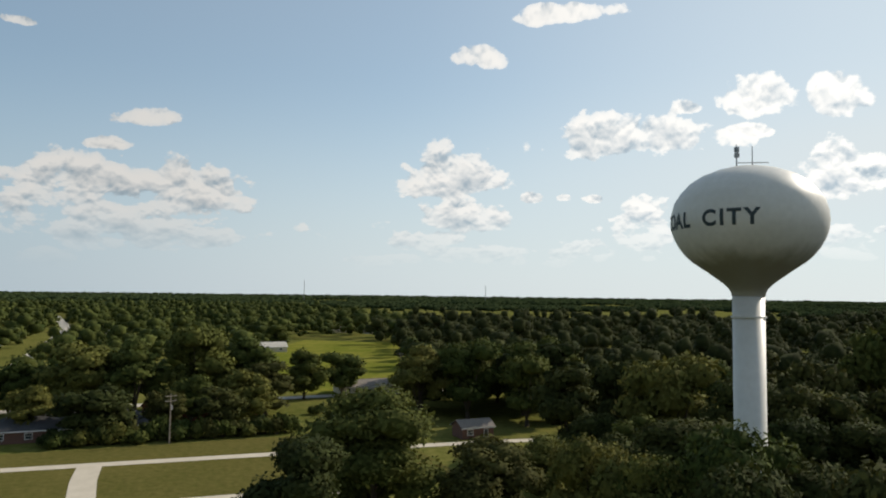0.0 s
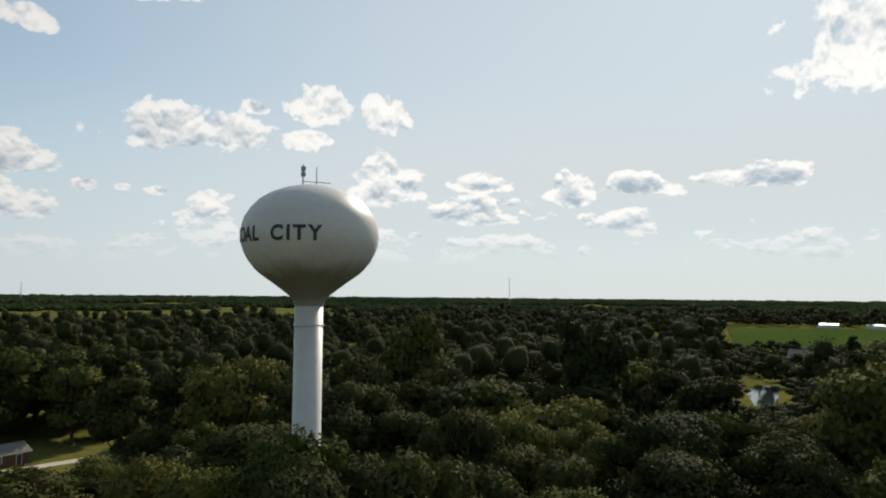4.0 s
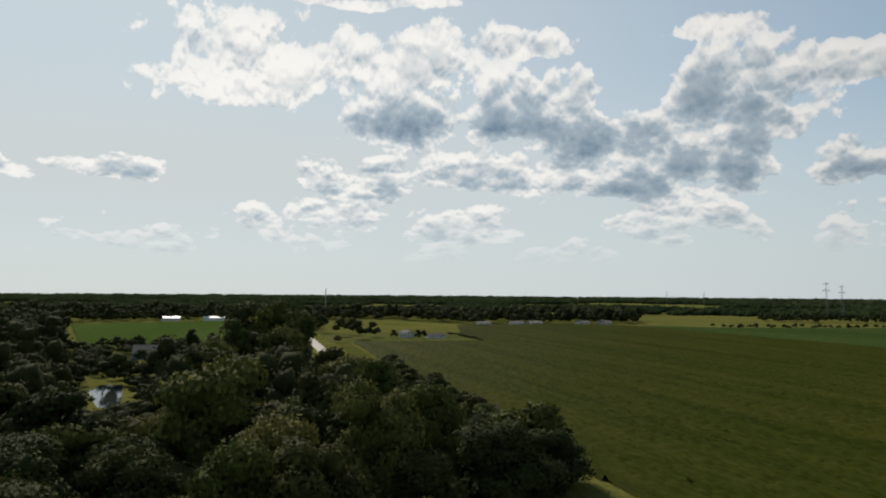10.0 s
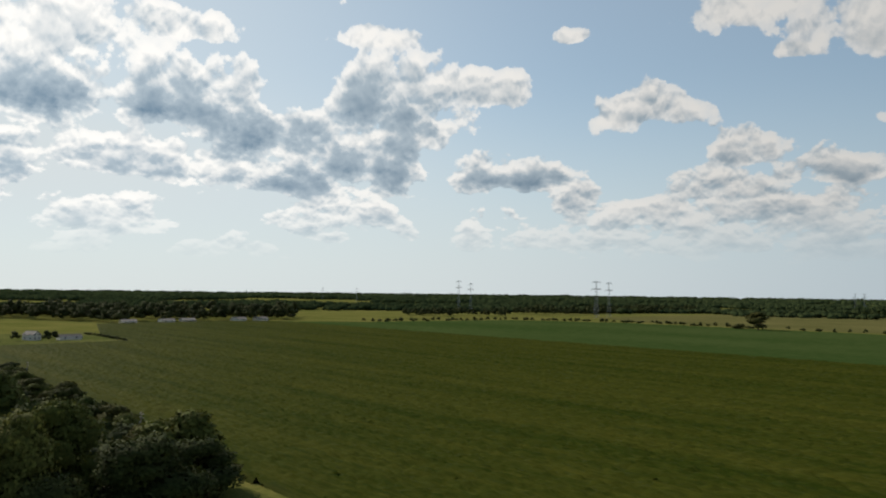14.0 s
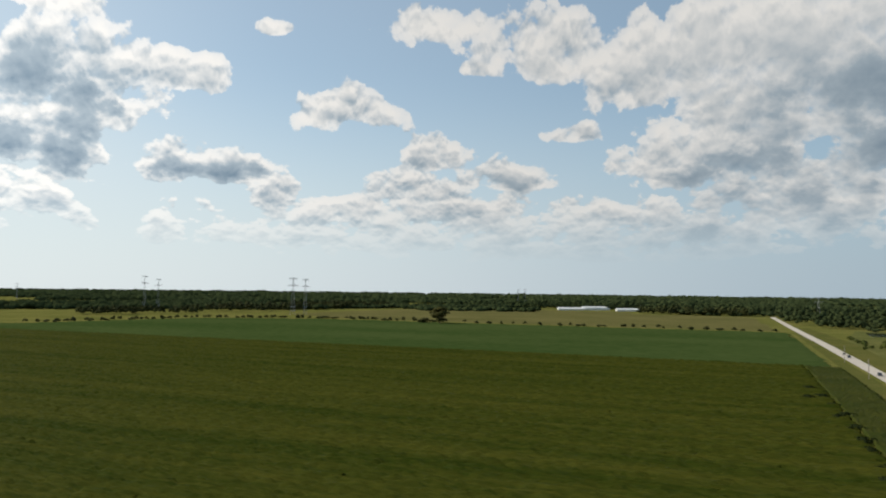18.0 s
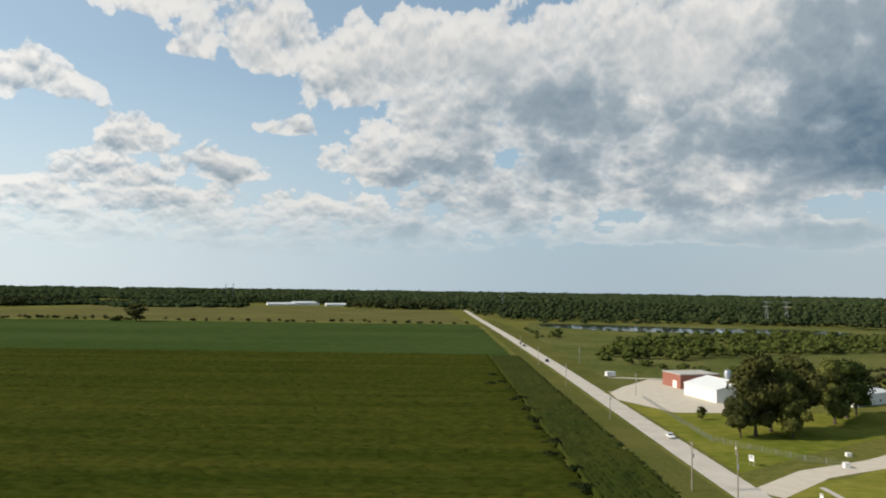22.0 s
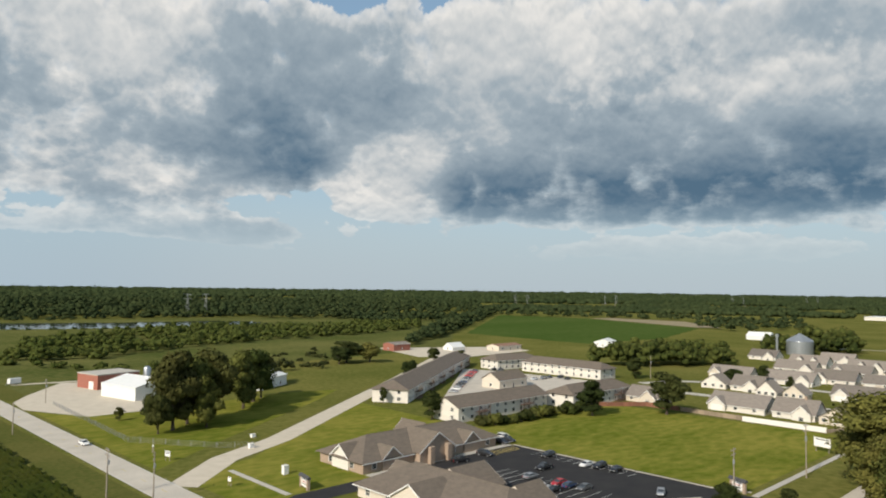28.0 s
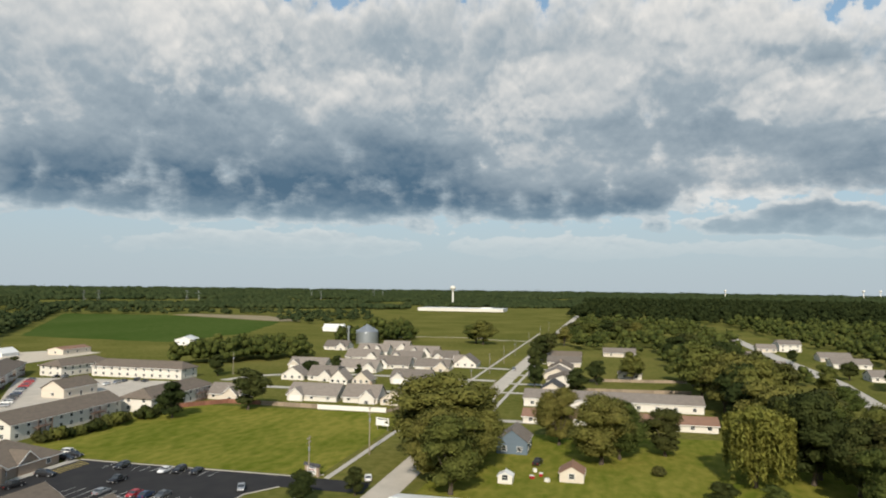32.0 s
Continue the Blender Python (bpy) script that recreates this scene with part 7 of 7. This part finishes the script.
monument_sign(-100.5, -138, 80, ROOF_DARK, "small roofed clinic sign between stone piers")
monument_sign(-174.5, -68.5, 70, ROOF_DARK, "small roofed clinic sign beside the street")


def board_sign(x, y, turn, w, h, z, label, bars=("grey",)):
    root = tagged(new("board_sign"), label, "sign")
    root.matrix_basis = pose(x, y, 0, 0, 0, turn)
    for s in (-1, 1):
        bm = bmesh.new()
        part("post", block(bm, s * w * 0.38 - 0.07, -0.07, -0.1, s * w * 0.38 + 0.07, 0.07, z + h), WOOD_POLE, root)
    bm = bmesh.new()
    b = part("board", block(bm, -w / 2, -0.13, z, w / 2, -0.075, z + h), TRIM_WHITE, root)
    for i, c in enumerate(bars):
        bm = bmesh.new()
        part("text_bar", block(bm, -w * 0.38, -0.15, z + h * (0.75 - 0.27 * i), w * 0.38, -0.128, z + h * (0.88 - 0.27 * i)), CAR_PAINTS[c], b)
    return root


board_sign(-234, -69, 75, 5.2, 2.6, 1.6, "large white roadside board on timber posts")
board_sign(-88, -184, 110, 1.8, 1.5, 1.2, "small white and blue roadside sign", ("blue", "blue"))
board_sign(-88.5, -151, 100, 1.1, 1.1, 1.2, "small white roadside notice board")
board_sign(-89, -196, 110, 0.5, 0.6, 1.6, "small white traffic sign on posts")
for x, y, hh in ((-104, -152, 2.2), (-112, -183, 1.4), (-120, -196, 1.0)):
    cab = tagged(new("utility_cabinet"), "small white utility cabinet on grass", "cabinet", "utility cabinets")
    cab.matrix_basis = pose(x, y, 0)
    bm = bmesh.new()
    part("case", block(bm, -0.7, -0.6, -0.05, 0.7, 0.6, hh * 0.9, 0.06), TRIM_WHITE, cab)
    bm = bmesh.new()
    part("lid", block(bm, -0.76, -0.66, hh * 0.9, 0.76, 0.66, hh, 0.04), VINYL, cab)


def fence(line, h, material, label, board=0.0, post=2.4, z=0.0):
    """A fence along a line: posts, rails and boards or a solid panel in each bay."""
    root = tagged(new("fence"), label, "fence")
    for (x0, y0), (x1, y1) in zip(line, line[1:]):
        ln = math.hypot(x1 - x0, y1 - y0)
        n = max(1, round(ln / post))
        a = math.degrees(math.atan2(y1 - y0, x1 - x0))
        for i in range(n + 1):
            k = i / n
            bm = bmesh.new()
            ob = part("post", fence_post(h, material), None, root)
            ob.matrix_basis = pose(x0 + (x1 - x0) * k, y0 + (y1 - y0) * k, 0, 0, 0, a)
            if i < n:
                ob = part("panel", fence_panel(ln / n, h, material, board), None, root)
                k = (i + 0.5) / n
                ob.matrix_basis = pose(x0 + (x1 - x0) * k, y0 + (y1 - y0) * k, 0, 0, 0, a)
    return root


def fence_post(h, material):
    key = ("post", h, material.name)
    if key not in SHARED:
        SHARED[key] = finish(block(bmesh.new(), -0.06, -0.06, -0.1, 0.06, 0.06, h + 0.08), "post", material)
    return SHARED[key]


def fence_panel(ln, h, material, board):
    key = ("panel", round(ln, 3), h, material.name, board)
    if key not in SHARED:
        bm = bmesh.new()
        if board > 0:
            n = int(ln / board)
            line = [(ln / 2, 0.03), (-ln / 2, 0.03)]
            for i in range(n):      # tongue-and-groove boards, one panel
                x = -ln / 2 + (i + 0.5) * ln / n
                line += [(x - board * 0.5, -0.005), (x - board * 0.44, -0.03), (x + board * 0.44, -0.03), (x + board * 0.5, -0.005)]
            f = bm.faces.new([bm.verts.new((x, y, 0.05)) for x, y in line])
            for g in bmesh.ops.extrude_face_region(bm, geom=[f])["geom"]:
                if isinstance(g, bmesh.types.BMVert):
                    g.co.z = h
        else:
            for z in (0.08, h * 0.5, h - 0.06):
                block(bm, -ln / 2, -0.015, z - 0.015, ln / 2, 0.015, z + 0.015)
            n = int(ln / 0.3)
            for i in range(n):
                x = -ln / 2 + (i + 0.5) * ln / n
                block(bm, x - 0.008, -0.008, 0.05, x + 0.008, 0.008, h - 0.05)
        SHARED[key] = finish(bm, "panel", material)
    return SHARED[key]


fence([(-266, -106), (-266, -78)], 1.8, VINYL, "white vinyl privacy fence behind cottages", 0.3)
fence([(-266, -78), (-278, -74)], 1.2, WOOD_FENCE, "low grey board garden fence", 0.25)
fence([(-268, -131), (-267, -106.5)], 1.7, WOOD_FENCE, "weathered board fence behind cottages", 0.25)
fence([(-250, -160.5), (-268, -146), (-268, -131.5)], 1.8, WOOD_RED, "red-brown board fence by the apartments", 0.25)
fence([(-346, -6), (-351, 42)], 1.6, WOOD_FENCE, "grey board fence across gardens", 0.3)
fence([(-383, -5), (-391, 44)], 1.5, WOOD_FENCE, "grey board fence across gardens", 0.3)
fence([(-92, -296), (-89, -214), (-105, -190), (-113, -184)], 1.5, GREY_METAL, "thin grey wire fence along the verge", 0.0, 4.0)


# ---- power line ----
def tower_lattice(h):
    root = tagged(new("pylon"), "tall grey steel lattice power pylon", "pylon", "power pylons")
    bm = bmesh.new()
    w = lambda z: 4.6 * (1 - z / h) ** 1.1 + 0.7
    levels = [h * k / 9 for k in range(10)]
    for z0, z1 in zip(levels, levels[1:]):
        a, b = w(z0), w(z1)
        for sx, sy in ((-1, -1), (1, -1), (1, 1), (-1, 1)):
            tube(bm, (sx * a, sy * a, z0), (sx * b, sy * b, z1), 0.28, 0.24, 4)
            nx, ny = -sy, sx
            tube(bm, (sx * a, sy * a, z0), (nx * b, ny * b, z1), 0.16, 0.16, 4)
            tube(bm, (sx * b, sy * b, z1), (nx * b, ny * b, z1), 0.16, 0.16, 4)
    part("lattice", bm, GREY_METAL, root)
    for z, l in ((h * 0.78, 9.5), (h * 0.97, 7.5)):
        bm = bmesh.new()
        for s in (-1, 1):
            tube(bm, (0, -0.6, z), (s * l, 0, z + 0.5), 0.35, 0.2, 4)
            tube(bm, (0, 0.6, z + 2), (s * l, 0, z + 0.6), 0.25, 0.2, 4)
            tube(bm, (s * l, 0, z + 0.5), (s * l, 0, z - 2.5), 0.14, 0.14, 4)
        part("crossarm", bm, GREY_METAL, root)
    return root


PYLON = tower_lattice(56)


def pylon(az, d, k=1.0):
    a = radians(az)
    x, y = -math.sin(a) * d, math.cos(a) * d
    return copy_thing(PYLON, pose(x, y, relief(x, y) - 0.3, 0, 0, az) @ Matrix.Diagonal((0.8, 0.8, 0.78 * k, 1)))


PYLON.matrix_basis = pose(math.sin(radians(145.8)) * 1160, math.cos(radians(145.8)) * 1160, 0, 0, 0, -145.8) @ Matrix.Diagonal((0.8, 0.8, 1.06, 1))
pylon(-146.75, 1180, 1.25)
pylon(-134.9, 1420, 1.34)
pylon(-135.85, 1460, 1.24)
pylon(-163.6, 2150)
pylon(-164.15, 2180)
pylon(-126.7, 2400)
pylon(-124.0, 2700)
for az, d in ((174.6, 1390), (154.9, 1080), (153.6, 1086), (129.6, 1880), (128.66, 1890), (122.67, 2060), (121.82, 2065), (113.4, 2350), (112.65, 2360), (108.5, 2650), (107.8, 2660)):
    pylon(az, d, 0.8 if az > 170 else 0.7 if az > 150 else 0.6)
for az, d, h in ((-62.8, 2600, 105), (-97.3, 1500, 47), (-12.5, 2600, 78), (-26.9, 2800, 70)):
    a = radians(az)
    mast = tagged(new("radio_mast"), "slender far-off radio mast above the horizon", "mast", "radio masts")
    mast.matrix_basis = pose(-math.sin(a) * d, math.cos(a) * d, 0)
    for s in range(3):
        bm = bmesh.new()
        b = 2.094 * s
        tube(bm, (1.2 * math.cos(b), 1.2 * math.sin(b), -0.5), (0.5 * math.cos(b), 0.5 * math.sin(b), h), 0.45, 0.3, 4)
        part("leg", bm, GREY_METAL, mast)
# garden clutter
for i, (x, y) in enumerate(((-190, -12), (-194, -14), (-187, -14), (-185, -10))):
    crate = tagged(new("storage_tub"), "pale plastic storage tub in a garden", "tub", "garden tubs")
    crate.matrix_basis = pose(x, y, 0.03, 0, 0, 20 * i)
    bm = bmesh.new()
    part("tub", block(bm, -0.6, -0.45, 0, 0.6, 0.45, 0.75, 0.08), VINYL if i % 2 else CAR_PAINTS["red"], crate)
    bm = bmesh.new()
    part("lid", block(bm, -0.65, -0.5, 0.75, 0.65, 0.5, 0.84, 0.03), VINYL, crate)
